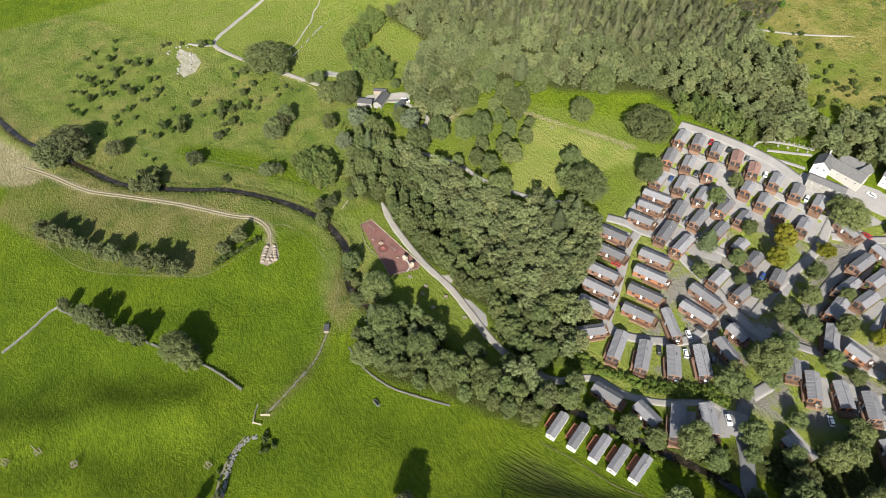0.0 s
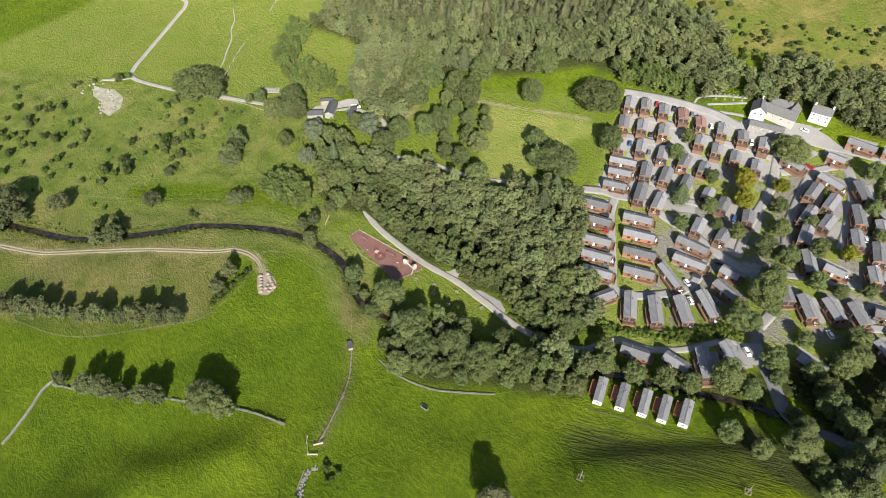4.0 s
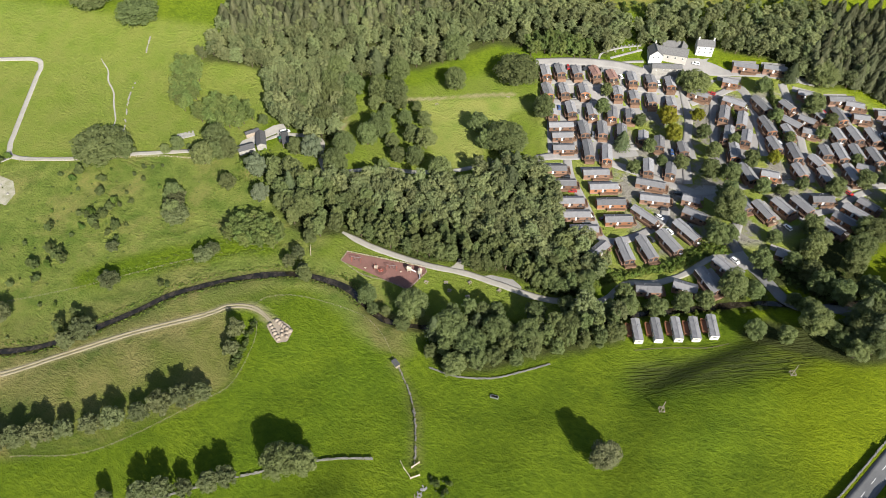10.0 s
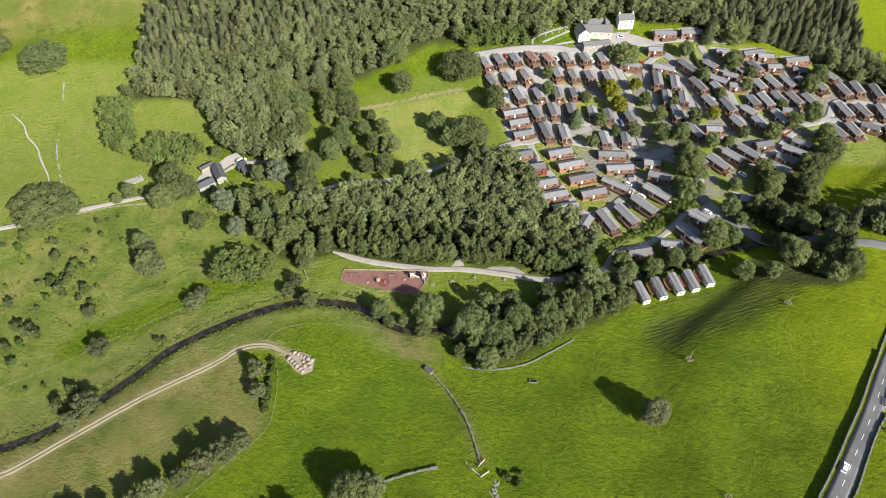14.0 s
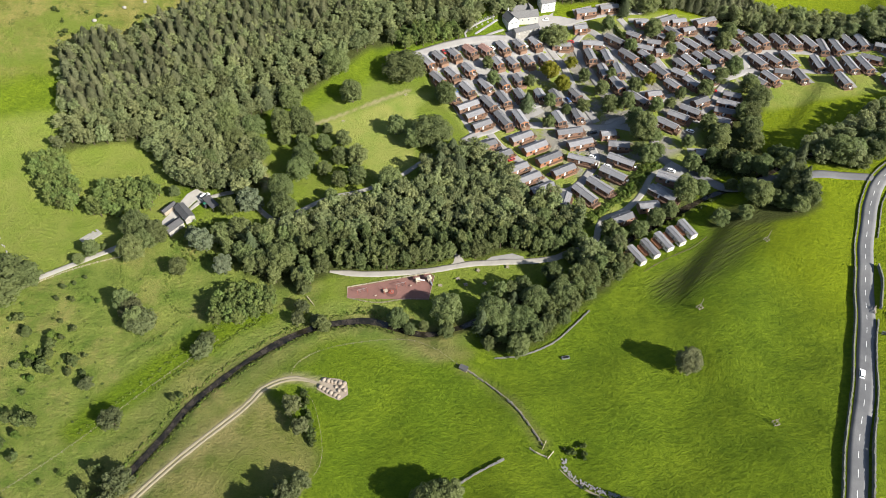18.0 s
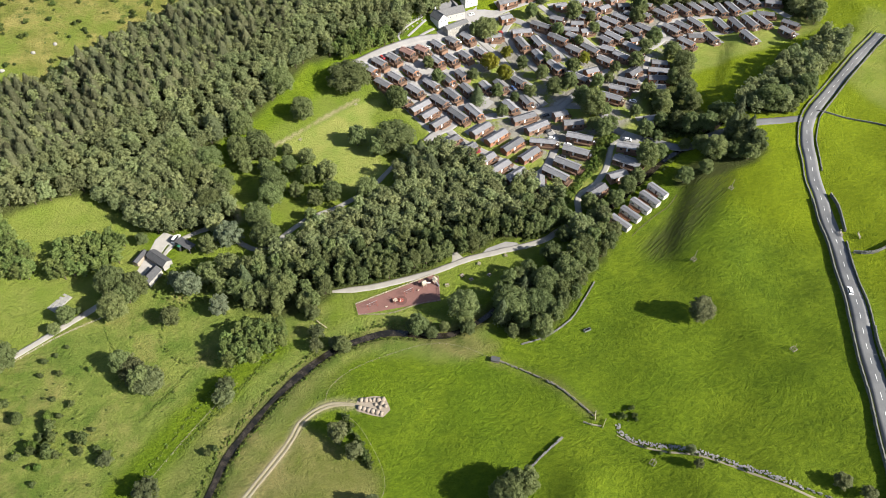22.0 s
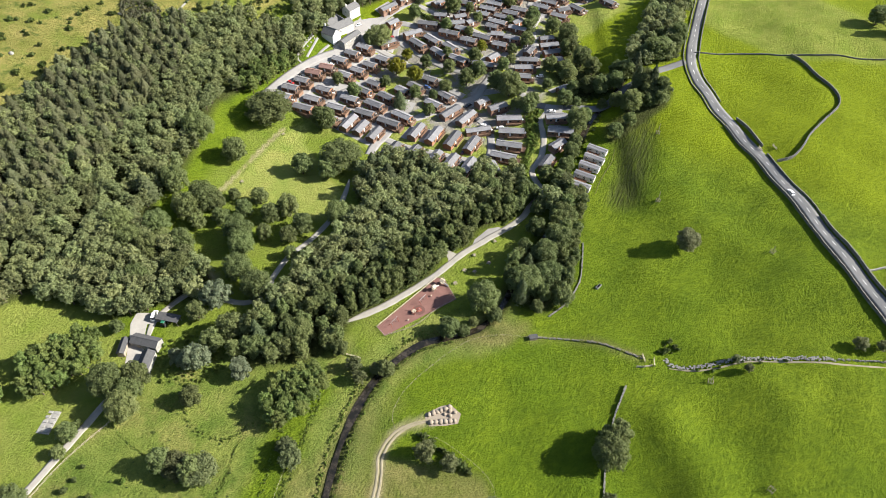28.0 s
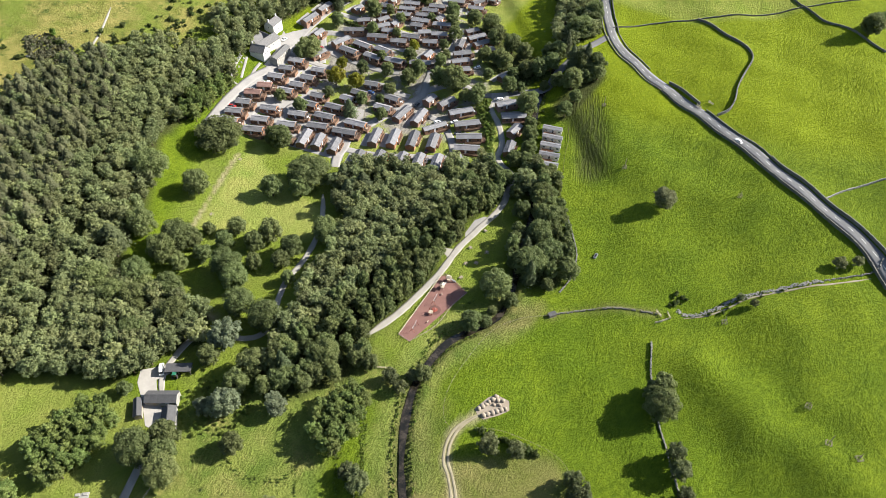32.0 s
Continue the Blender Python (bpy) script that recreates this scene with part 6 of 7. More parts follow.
BUSHES = (
    [(-287, -87, 3.6, 2.1), (-277, -89, 3.5, 2.1), (-275, -107, 3.5, 2.1), (-280, -101, 3.5, 2.1), (-260, -102, 3.4, 2.0), (-265, -94, 5.5, 3.2), (-250, -94, 5.3, 3.1), (-244, -95, 4.0, 2.3), (-257, -85, 4.7, 2.8), (-251, -82, 4.7, 2.8), (-257, -79, 3.4, 2.0), (-248, -75, 4.7, 2.7), (-251, -73, 3.4, 2.0), (-246, -91, 3.3, 1.9),
    (-229, -78, 4.5, 2.6), (-229, -74, 3.9, 2.3), (-263, -58, 4.1, 2.4), (-263, -61, 3.4, 2.0), (-259, -50, 3.4, 2.0), (-255, -115, 3.4, 2.0), (-248, -109, 5.3, 3.1), (-242, -109, 4.6, 2.7), (-242, -105, 3.9, 2.3), (-236, -104, 3.2, 1.9)],
    [(-239, -100, 3.3, 1.9), (-240, -121, 3.3, 1.9), (-235, -116, 3.9, 2.3), (-226, -113, 5.1, 3.0), (-228, -105, 3.2, 1.9), (-226, -101, 3.2, 1.9), (-228, -94, 5.1, 3.0), (-222, -91, 5.0, 3.0), (-225, -88, 3.2, 1.9), (-223, -85, 3.2, 1.9), (-214, -77, 5.0, 2.9), (-210, -79, 3.1, 1.8), (-209, -85, 3.7, 2.2), (-210, -87, 3.1, 1.8),
    (-192, -74, 3.0, 1.8), (-189, -61, 4.8, 2.8), (-197, -53, 2.4, 1.4), (-176, -61, 2.9, 1.7), (-178, -54, 2.3, 1.4), (-183, -49, 3.5, 2.1), (-177, -48, 4.7, 2.7), (-173, -47, 4.1, 2.4), (-175, -43, 3.5, 2.1), (-172, -39, 5.2, 3.1)],
    [(-173, -36, 4.7, 2.7), (-169, -36, 2.9, 1.7), (-165, -32, 3.4, 2.0), (-169, -52, 4.0, 2.4), (-161, -53, 4.0, 2.3), (-164, -46, 2.9, 1.7), (-155, -54, 3.3, 2.0), (-157, -45, 2.8, 1.7), (-173, -74, 5.7, 3.4), (-167, -75, 6.8, 4.0), (-171, -80, 4.6, 2.7), (-204, -96, 4.3, 2.5), (-205, -99, 3.0, 1.8), (-206, -93, 3.1, 1.8),
    (-200, -105, 3.6, 2.1), (-193, -105, 3.6, 2.1), (-194, -95, 3.6, 2.1), (-215, -111, 3.1, 1.8), (-226, -125, 3.2, 1.9), (-219, -124, 3.7, 2.2), (-213, -121, 4.9, 2.9), (-178, -95, 4.0, 2.4), (-189, -115, 2.4, 1.4), (-183, -122, 2.9, 1.7)],
    [(-181, -124, 2.3, 1.4), (-117, -67, 3.6, 2.1), (-114, -66, 3.0, 1.8), (-157, -98, 2.2, 1.3), (-151, -95, 2.2, 1.3), (-156, -116, 1.6, 1.0), (-212, -32, 3.8, 2.2), (-204, -32, 4.3, 2.6), (-204, -26, 6.2, 3.7), (-193, -26, 2.4, 1.4), (-191, -18, 1.8, 1.1), (-196, -36, 2.4, 1.4), (-176, -10, 3.0, 1.8), (-168, -5, 2.4, 1.4),
    (-170, -17, 3.5, 2.1), (-172, 7, 2.4, 1.4), (-164, 12, 3.5, 2.1), (-248, -39, 6.7, 4.0), (-248, -34, 4.7, 2.8), (-139, -104, 6.3, 3.7), (-134, -100, 5.2, 3.1), (-130, -96, 4.1, 2.4), (-178, -46, 5.5, 3.2), (-183, -33, 5.6, 3.3)],
    [(-153, -59, 3.9, 2.3), (-177, -72, 6.1, 3.6), (-139, -95, 5.6, 3.3), (-169, -88, 4.2, 2.5), (-159, -18, 2.8, 1.6), (-177, -16, 2.9, 1.7), (-172, -8, 2.4, 1.4), (-190, -26, 4.3, 2.5), (-172, -28, 2.8, 1.6), (-172, -50, 6.1, 3.6), (-171, -44, 5.2, 3.0), (-161, -48, 6.0, 3.6), (-175, -55, 4.1, 2.4), (-176, -82, 6.0, 3.5),
    (-170, -73, 6.0, 3.5)],
)
for row in BUSHES:
    for x, y, h, r in row:
        kind = SHRUB if random.random() < 0.8 else PALE_SHRUB
        for k in range(2 if r > 2.4 else 1):
            q = 0.7 if r > 2.4 else 0.85
            plant(kind, x + random.uniform(-0.6, 0.6) * r * k, y + random.uniform(-0.6, 0.6) * r * k, h * random.uniform(0.75, 1.0), r * q * random.uniform(0.85, 1.1), "dark green hawthorn scrub bush in rough grass", "bush", "scrub bushes of the rough land", "bush")
for x, y in scatter(SCRUB_MOOR, 8.0, 1500)[:18]:
    s = random.uniform(0.6, 1.7)
    plant(random.choice((SHRUB, SHRUB, PALE_SHRUB)), x, y, 2.8 * s, 1.5 * s, "dark green thorn bush on the moor", "bush", "scrub bushes of the moor", "bush")


# ---- hedges and rank growth ----
def thicket(name, places, label, mat_kind=None, low=0.7, high=1.6, category="hedge"):
    """Dense low growth in one mesh: hedges, bramble and nettle banks."""
    vs, fs, ts, n0 = [], [], [], 0
    for x, y in places:
        v, f = random.choice(BUSH_FAR)
        s, a = random.uniform(low, high), random.uniform(0, 6.28)
        q = np.column_stack([v[:, 0] * math.cos(a) - v[:, 1] * math.sin(a), v[:, 0] * math.sin(a) + v[:, 1] * math.cos(a), v[:, 2]]) * s
        vs.append(q + (x, y, float(ground_z(x, y)) - 0.1))
        fs.append(f + n0)
        ts.append(np.full(len(v), random.random(), np.float32))
        n0 += len(v)
    me = make_mesh(name, np.vstack(vs), np.vstack(fs), [mat_kind or HEDGE_FAR])
    at = me.attributes.new("tint", "FLOAT", "POINT")
    at.data.foreach_set("value", np.concatenate(ts))
    return tagged(new(name, me), label, category, kind="stuff")


HEDGE_FAR = leaf_material("bank_foliage", (0.07, 0.11, 0.015), (0.19, 0.25, 0.05), 0.3, True)
DARK_FAR = leaf_material("bramble_foliage", (0.04, 0.065, 0.015), (0.11, 0.14, 0.035), 0.3, True)
BUSH_FAR = [round_crown(s, 1.1, 1.5, 6, 90, 0.3) for s in range(60, 64)]


HEATHER = leaf_material("heather_foliage", (0.07, 0.075, 0.04), (0.17, 0.17, 0.1), 0.2, True)


def clumps(poly, gap, most, wide):
    """Loose groups of bushes spread over an outline."""
    out = []
    for x, y in scatter(poly, gap, 2500):
        k, a = random.randint(1, most), random.uniform(0, 3.14)
        for _ in range(k):
            u, v = random.gauss(0, wide), random.gauss(0, 0.4 * wide)
            out.append((x + u * math.cos(a) - v * math.sin(a), y + u * math.sin(a) + v * math.cos(a)))
    return out


def along(points, gap, wide=0.0):
    line = smooth_line(points, gap)
    return [(x + random.uniform(-wide, wide), y + random.uniform(-wide, wide)) for x, y in line]


def bank_line(off, gap):
    """Places along one bank of the beck, from the ford to the far bend."""
    line = smooth_line(RIVER[3:16], 1.0)
    d = np.gradient(line, axis=0)
    d = d / np.hypot(d[:, 0], d[:, 1])[:, None]
    side = np.column_stack([line[:, 0] - off * d[:, 1], line[:, 1] + off * d[:, 0]])
    return along([(float(x), float(y)) for x, y in side[::4]], gap, 0.9)


thicket("bank_growth", scatter([(56, 21), (70, 26), (85, 37), (100, 55), (109, 59), (111, 50), (103, 48), (90, 35), (79, 29), (69, 21), (59, 12)], 0.85, 6000, 0.2), "rank green bank below the lodges", category="bank")
thicket("park_hedge", along([(95.7, 156.2), (104.1, 132.9)], 0.8), "clipped green hedge between the lodges")
thicket("park_hedge", along([(110.7, 181.5), (114.2, 168.4), (123, 140.5)], 0.8), "dark hedge between the lodges", DARK_FAR)
thicket("path_undergrowth", along([(-59, -1), (-40, -3.5), (-20, -3.5), (-4, 2), (6, 3), (14, 2.5)], 0.9, 1.6) + along([(33, 0), (45, 2), (58, 6)], 0.8, 1.5), "leafy undergrowth along the wood edge", DARK_FAR, category="undergrowth")
thicket("beck_growth", along([(-52, -29), (-40, -28.5), (-30, -29), (-15, -29)], 0.9, 1.8) + bank_line(3.4, 0.5) + bank_line(-3.2, 0.6), "rank growth along the beck", None, 0.2, 0.6, "undergrowth")
thicket("wall_growth", along([(34, -112), (46, -120), (60, -132)], 3.0, 1.5) + along([(31, -99), (37, -99), (36, -103)], 0.6, 2.0), "low bushes along the tumbled wall", DARK_FAR, 0.4, 1.2, "bush")
thicket("field_hedge", along([(-66, -67), (-64.5, -76), (-61, -88)], 0.9, 0.8), "overgrown hedge at the brown field", DARK_FAR, 0.8, 1.9)
thicket("rank_strip", along([(-86, -19), (-106, -33), (-128, -56), (-150, -80)], 0.7, 1.1), "rank strip of weeds along a ditch", None, 0.2, 0.5, "undergrowth")
thicket("garden_bank", scatter([(16, 172), (20, 178), (31, 185), (38, 186), (37, 183), (28, 179), (19, 173)], 1.6, 600), "shrubs on the garden bank", None, 0.4, 0.9, "undergrowth")
thicket("heather_patch", scatter([(-53, 243), (-42, 240), (-38, 226), (-42, 212), (-55, 206), (-60, 216), (-59, 229)], 1.5, 3000), "dense grey-green heather and gorse on the moor", HEATHER, 0.7, 1.5, "scrub")
thicket("moor_scrub", clumps([(3, 223), (92, 275), (105, 241), (82, 236), (62, 238), (34, 207), (24, 192)], 7.5, 6, 3.0) + clumps([(-230, 215), (-215, 140), (-175, 154), (-127, 168), (-102, 205), (-48, 227), (-70, 260), (-199, 260)], 10, 5, 2.5) + clumps([(-70, 214), (-20, 200), (24, 192), (3, 223), (-40, 240)], 9, 5, 3.0), "dark bracken and thorn scrub on the moor", DARK_FAR, 0.5, 1.9, "scrub")
thicket("yard_weeds", scatter([(-126, 28), (-112, 26), (-104, 14), (-112, 4), (-124, 2), (-134, 12), (-132, 20)], 2.0, 2500), "rank garden weeds and saplings beside the yard", HEDGE_FAR, 0.4, 1.1, "undergrowth")
thicket("ditch_growth", along([(-136, 1), (-132, -5), (-131, -15), (-124, -24), (-113, -25), (-104, -34)], 0.5, 0.9) + along([(-119, -26), (-128, -35), (-140, -46)], 0.6, 0.5) + along([(-155, 7), (-153, -3), (-150, -12)], 0.7, 0.3) + along([(-86, -27), (-96, -37), (-110, -48), (-128, -64)], 0.25, 1.3), "rank growth along ditches and old fences", None, 0.18, 0.45, "undergrowth")
thicket("meadow_tufts", scatter(SCRUB_MID, 6.5, 1500) + scatter([(-300, -110), (-250, -60), (-205, -35), (-170, -20), (-190, -60), (-215, -95), (-250, -130)], 8.0, 1200), "scattered rushes and low thorn in rough grass", DARK_FAR, 0.25, 0.7, "scrub")
thicket("gorge_growth", scatter([(120, 20), (136, 30), (148, 28), (160, 34), (158, 58), (140, 62), (132, 48), (118, 36)], 2.2, 3000), "dark undergrowth round the bridge", DARK_FAR, 0.6, 1.5, "undergrowth")
thicket("caravan_bank", scatter([(74, 3), (88, 8), (100, 13), (112, 19), (118, 26), (112, 24), (98, 18), (84, 12), (74, 8)], 1.8, 2000), "leafy bank behind the caravans", HEDGE_FAR, 0.6, 1.3, "undergrowth")


# ---- the white farmhouse, its wing and the second house ----
def block(parent, name, length, width, eave, peak, at, yaw, wall_mat, roof_mat, over=0.3):
    """A gabled wing of a house, under its thing: walls with a roof of their own."""
    w = part(name, gable_prism(bmesh.new(), -length / 2, length / 2, width, -2.5, eave, peak - 0.05), wall_mat, parent)
    w.matrix_basis = pose(*at, 0, 0, yaw)
    part("roof", roof_slab(bmesh.new(), -length / 2, length / 2, width, eave, peak, over, 0.18, 0.0), roof_mat, w)
    part("ridge_tiles", box(bmesh.new(), -length / 2 - over, length / 2 + over, -0.15, 0.15, peak + 0.12, peak + 0.26), roof_mat, w)
    return w


def chimney(parent, x, y, z0, z1, mat=WHITE):
    bm = box(bmesh.new(), x - 0.4, x + 0.4, y - 0.3, y + 0.3, z0, z1)
    box(bm, x - 0.48, x + 0.48, y - 0.38, y + 0.38, z1, z1 + 0.12)
    for k in (-0.2, 0.2):
        rod(bm, (x + k, y, z1 + 0.12), (x + k, y, z1 + 0.5), 0.11, 8)
    return part("chimney", bm, mat, parent)


def windows_row(wing, length, side_y, z, n, w=0.9, h=1.2):
    for i in range(n):
        window_on(wing, -length / 2 + length * (i + 0.5) / n, side_y, z, w, h, 90 if side_y > 0 else -90)


house = thing("farmhouse", 46.5, 177.5, 0, "white rendered farmhouse with grey slate roofs", "house")
wing = block(house, "gabled_front", 9.0, 7.5, 4.6, 7.6, (-0.6, 0.6, 0), -70, WHITE, SLATE)
window_on(wing, 4.5, 1.4, 3.4, 1.0, 1.2, 0)
window_on(wing, 4.5, -1.4, 3.4, 1.0, 1.2, 0)
chimney(wing, -4.0, 0, 6.5, 9.0)
wing = block(house, "long_wing", 17.0, 7.0, 4.3, 7.0, (8.5, 4.9, 0), 8, CREAM_WALL, SLATE)
windows_row(wing, 17, -3.5, 2.6, 4)
wing = block(house, "cross_wing", 9.5, 6.0, 4.2, 6.6, (12.5, 10.0, 0.3), 92, CREAM_WALL, SLATE)
wing = block(house, "low_outbuilding", 16.5, 5.0, 2.6, 3.7, (8.2, -6.6, -1.2), 20, STONE, SLATE)
windows_row(wing, 16, -2.5, 1.4, 4, 0.7, 0.7)
wing = block(house, "rear_wing", 10.0, 7.0, 4.0, 6.2, (6.0, 11.5, 1.0), 20, CREAM_WALL, SLATE)

house2 = thing("white_house", 71.0, 194.0, 15, "small square white house with slate roof", "house")
wing = block(house2, "wall", 9.5, 7.0, 5.0, 7.2, (0, 0, 0), 0, WHITE, SLATE)
windows_row(wing, 9.5, -3.5, 3.6, 3)
windows_row(wing, 9.5, -3.5, 1.2, 3)
window_on(wing, -4.75, 0, 3.6, 0.9, 1.2, 180)
chimney(wing, 4.2, 0, 6.2, 8.4)
chimney(wing, -4.2, 0, 6.2, 8.4)

# garden with small monuments on the slope west of the house
def marker(x, y, yaw):
    ob = thing("garden_stone", x, y, yaw, "small pale upright stone in the sloping garden", "stone", "pale stones in the garden")
    bm = box(bmesh.new(), -0.45, 0.45, -0.14, 0.14, 0.1, 0.95, 0.05)
    part("slab", bm, PALESTONE, ob)
    part("base", box(bmesh.new(), -0.6, 0.6, -0.3, 0.3, -0.2, 0.12), PALESTONE, ob)


for i in range(9):
    marker(20.5 + 1.9 * i, 174.8 + 1.15 * i, -20 + 5 * (i % 3))
    if i % 2:
        marker(22.0 + 1.9 * i, 172.4 + 1.15 * i, -15 + 4 * (i % 4))

# ---- the farmyard in the trees ----
def shed(x, y, yaw, length, width, eave, peak, label, wall_mat, roof_mat, name="farm_building"):
    ob = thing(name, x, y, yaw, label, "building", "farmyard buildings")
    w = block(ob, "wall", length, width, eave, peak, (0, 0, 0), 0, wall_mat, roof_mat, 0.25)
    window_on(w, 0.2 * length, -width / 2, eave * 0.55, 1.0, 0.9, -90)
    part("door", box(bmesh.new(), -0.25 * length, -0.25 * length + 1.6, -width / 2 - 0.06, -width / 2 + 0.02, 0.0, 2.1), TIMBER, ob)
    return ob


shed(-131.0, 31.5, -52, 11.5, 4.8, 2.7, 4.0, "low stone farm building with dark slate roof", STONE, DARKROOF)
shed(-134.6, 22.8, -130, 8.5, 4.8, 2.7, 4.0, "stone farm building with dark slate roof", STONE, DARKROOF)
shed(-139.2, 34.8, -125, 7.5, 2.6, 2.2, 2.8, "narrow dark lean-to shed", TIMBER, DARKROOF, "lean_to_shed")
port = thing("carport", -119.4, 37.4, -50, "open carport with dark flat roof", "carport")
for lx in (-4.4, 0, 4.4):
    for ly in (-1.5, 1.5):
        part("post", box(bmesh.new(), lx - 0.09, lx + 0.09, ly - 0.09, ly + 0.09, -0.5, 2.6), TIMBER, port)
part("roof", box(bmesh.new(), -5.0, 5.0, -2.0, 2.0, 2.6, 2.85), DARKROOF, port)

# ---- vehicles ----
def build_car(colour, name="car", length=4.3, height=1.45, label="", van=False):
    ob = new(name)
    ob.empty_display_size = 0.3
    bm = bmesh.new()
    h0 = 0.25
    prof = [(-0.5, h0), (-0.5, 0.8), (-0.46, 0.92), (0.22, 0.95), (0.46, 0.78), (0.5, 0.6), (0.5, h0)] if not van else [(-0.5, h0), (-0.5, 1.15), (-0.47, 1.2), (0.3, 1.2), (0.44, 1.0), (0.5, 0.8), (0.5, h0)]
    wide = 0.88
    rings = []
    for y, k in ((-wide, 0.96), (-wide * 0.93, 1.0), (wide * 0.93, 1.0), (wide, 0.96)):
        rings.append([bm.verts.new((x * length * k, y, z)) for x, z in prof])
    for a, b in zip(rings, rings[1:]):
        for i in range(len(prof)):
            j = (i + 1) % len(prof)
            bm.faces.new((a[i], a[j], b[j], b[i]))
    bm.faces.new(rings[0][::-1])
    bm.faces.new(rings[-1])
    bmesh.ops.recalc_face_normals(bm, faces=bm.faces)
    part("body", bm, colour, ob)
    x0, x1 = (-0.44, 0.26) if not van else (-0.485, 0.33)
    zb, zt = (0.9, height) if not van else (1.19, height)
    bm = bmesh.new()
    p = [(x0 * length, zb), (x0 * length * 0.86, zt - 0.06), (x1 * length * 0.35, zt - 0.06), (x1 * length, zb)]
    v = [[bm.verts.new((x, s * (0.8 if z < zt - 0.1 else 0.66), z)) for x, z in p] for s in (-1, 1)]
    for i in range(4):
        j = (i + 1) % 4
        bm.faces.new((v[0][i], v[0][j], v[1][j], v[1][i]))
    bm.faces.new(v[0][::-1])
    bm.faces.new(v[1])
    bmesh.ops.recalc_face_normals(bm, faces=bm.faces)
    part("cabin_glass", bm, GLASS, ob)
    part("roof", box(bmesh.new(), x0 * length * 0.9, x1 * length * 0.42, -0.66, 0.66, zt - 0.08, zt, 0.03), colour, ob)
    for wx in (-0.32, 0.31):
        for s in (-1, 1):
            bm = bmesh.new()
            rod(bm, (wx * length, s * 0.74, 0.31), (wx * length, s * 0.92, 0.31), 0.31, 12)
            wheel = part("wheel", bm, RUBBER, ob)
            bm = bmesh.new()
            rod(bm, (wx * length, s * 0.915, 0.31), (wx * length, s * 0.935, 0.31), 0.18, 8)
            part("rim", bm, STEEL, wheel)
    return tagged(ob, label, "car" if not van else "van", "parked cars")


def car_paint(name, colour):
    m, nt, bs = material(name, 0.28, 0.0, 0.5)
    c = coords_of(nt)
    nt.links.new(mixed(nt, noise_at(nt, 3.0, 3, c), tuple(0.85 * q for q in colour), colour), bs.inputs["Base Color"])
    bs.inputs["Coat Weight"].default_value = 0.6
    return m


PAINTS = {k: car_paint(k + "_car_paint", c) for k, c in (("white", (0.75, 0.75, 0.74)), ("silver", (0.45, 0.46, 0.48)), ("black", (0.02, 0.02, 0.022)), ("blue", (0.03, 0.07, 0.2)), ("red", (0.32, 0.02, 0.02)), ("grey", (0.12, 0.125, 0.13)), ("maroon", (0.1, 0.015, 0.02)))}
CARS = {}


def car(x, y, yaw, colour):
    m = pose(x, y, float(hill_z(x, y)) + 0.16, 0, 0, yaw)
    if colour not in CARS:
        CARS[colour] = build_car(PAINTS[colour], label=colour + " hatchback car parked beside the lodges")
        CARS[colour].matrix_basis = m
        return CARS[colour]
    return copy_thing(CARS[colour], m)


car(2.2, 151.9, -60, "red")
car(11.1, 154.9, -61, "black")
car(20.3, 157.9, 123, "grey")
car(32.3, 157.7, 123, "white")
car(53.6, 161.4, -64, "white")
car(11.6, 133.9, 119, "black")
car(7.1, 122.3, 117, "blue")
car(18, 123.4, 117, "grey")
car(19.3, 113, 116, "black")
car(30.8, 109.7, -71, "grey")
car(26.9, 73.8, 205, "black")
car(33, 65.6, 204, "red")
car(40.1, 57, 25, "black")
car(52.3, 54.1, 206, "maroon")
car(77.2, 66.2, -25, "white")
car(77.7, 72.4, 15, "black")
car(81.6, 85.3, 183, "black")
car(45.2, 48.4, 205, "grey")
car(72.6, 113.7, -68, "blue")
car(76.5, 50.9, 138, "black")
car(83.3, 58.6, 145, "white")
car(90.9, 64.9, 145, "grey")
car(113.6, 47.9, -33, "white")
car(69.4, 183.4, 186, "white")
car(82.8, 165.9, 175, "red")
car(105.9, 162.6, 130, "black")
car(141.4, 168.7, -52, "red")
car(154, 172.3, 192, "blue")
car(146.9, 99, 24, "black")
car(142.1, 97.3, 204, "grey")
car(134.8, 90.8, 139, "black")
car(157.6, 113.4, -27, "red")
car(155.1, 154.8, -62, "grey")
car(122.3, 136.1, 119, "silver")
car(133, 78.4, 142, "white")
car(202, 148, 112, "white")
car(217.5, 155.2, -79, "silver")
car(284.2, 158.2, 152, "grey")
car(171.7, 164.4, -7, "white")
car(144.5, -81.0, 61, "white")

van = build_car(PAINTS["white"], "delivery_van", 5.6, 2.3, "white panel van parked in the farmyard", True)
van.matrix_basis = pose(-123.5, 43.0, float(hill_z(-123.5, 43)) + 0.1, 0, 0, 55)

tractor = thing("tractor", -121.6, 37.0, 40, "green farm tractor standing in the yard", "tractor")
bm = box(bmesh.new(), -0.2, 1.7, -0.45, 0.45, 0.8, 1.5, 0.08)
part("bonnet", bm, GREENPAINT, tractor)
part("cab", box(bmesh.new(), -1.3, -0.2, -0.7, 0.7, 1.0, 2.5, 0.08), GLASS, tractor)
part("cab_roof", box(bmesh.new(), -1.4, -0.1, -0.78, 0.78, 2.5, 2.65, 0.03), GREENPAINT, tractor)
for wx, r, s in ((-0.9, 0.8, 1), (-0.9, 0.8, -1), (1.2, 0.5, 1), (1.2, 0.5, -1)):
    part("wheel", rod(bmesh.new(), (wx, s * 0.6, r), (wx, s * 1.0, r), r, 14), RUBBER, tractor)

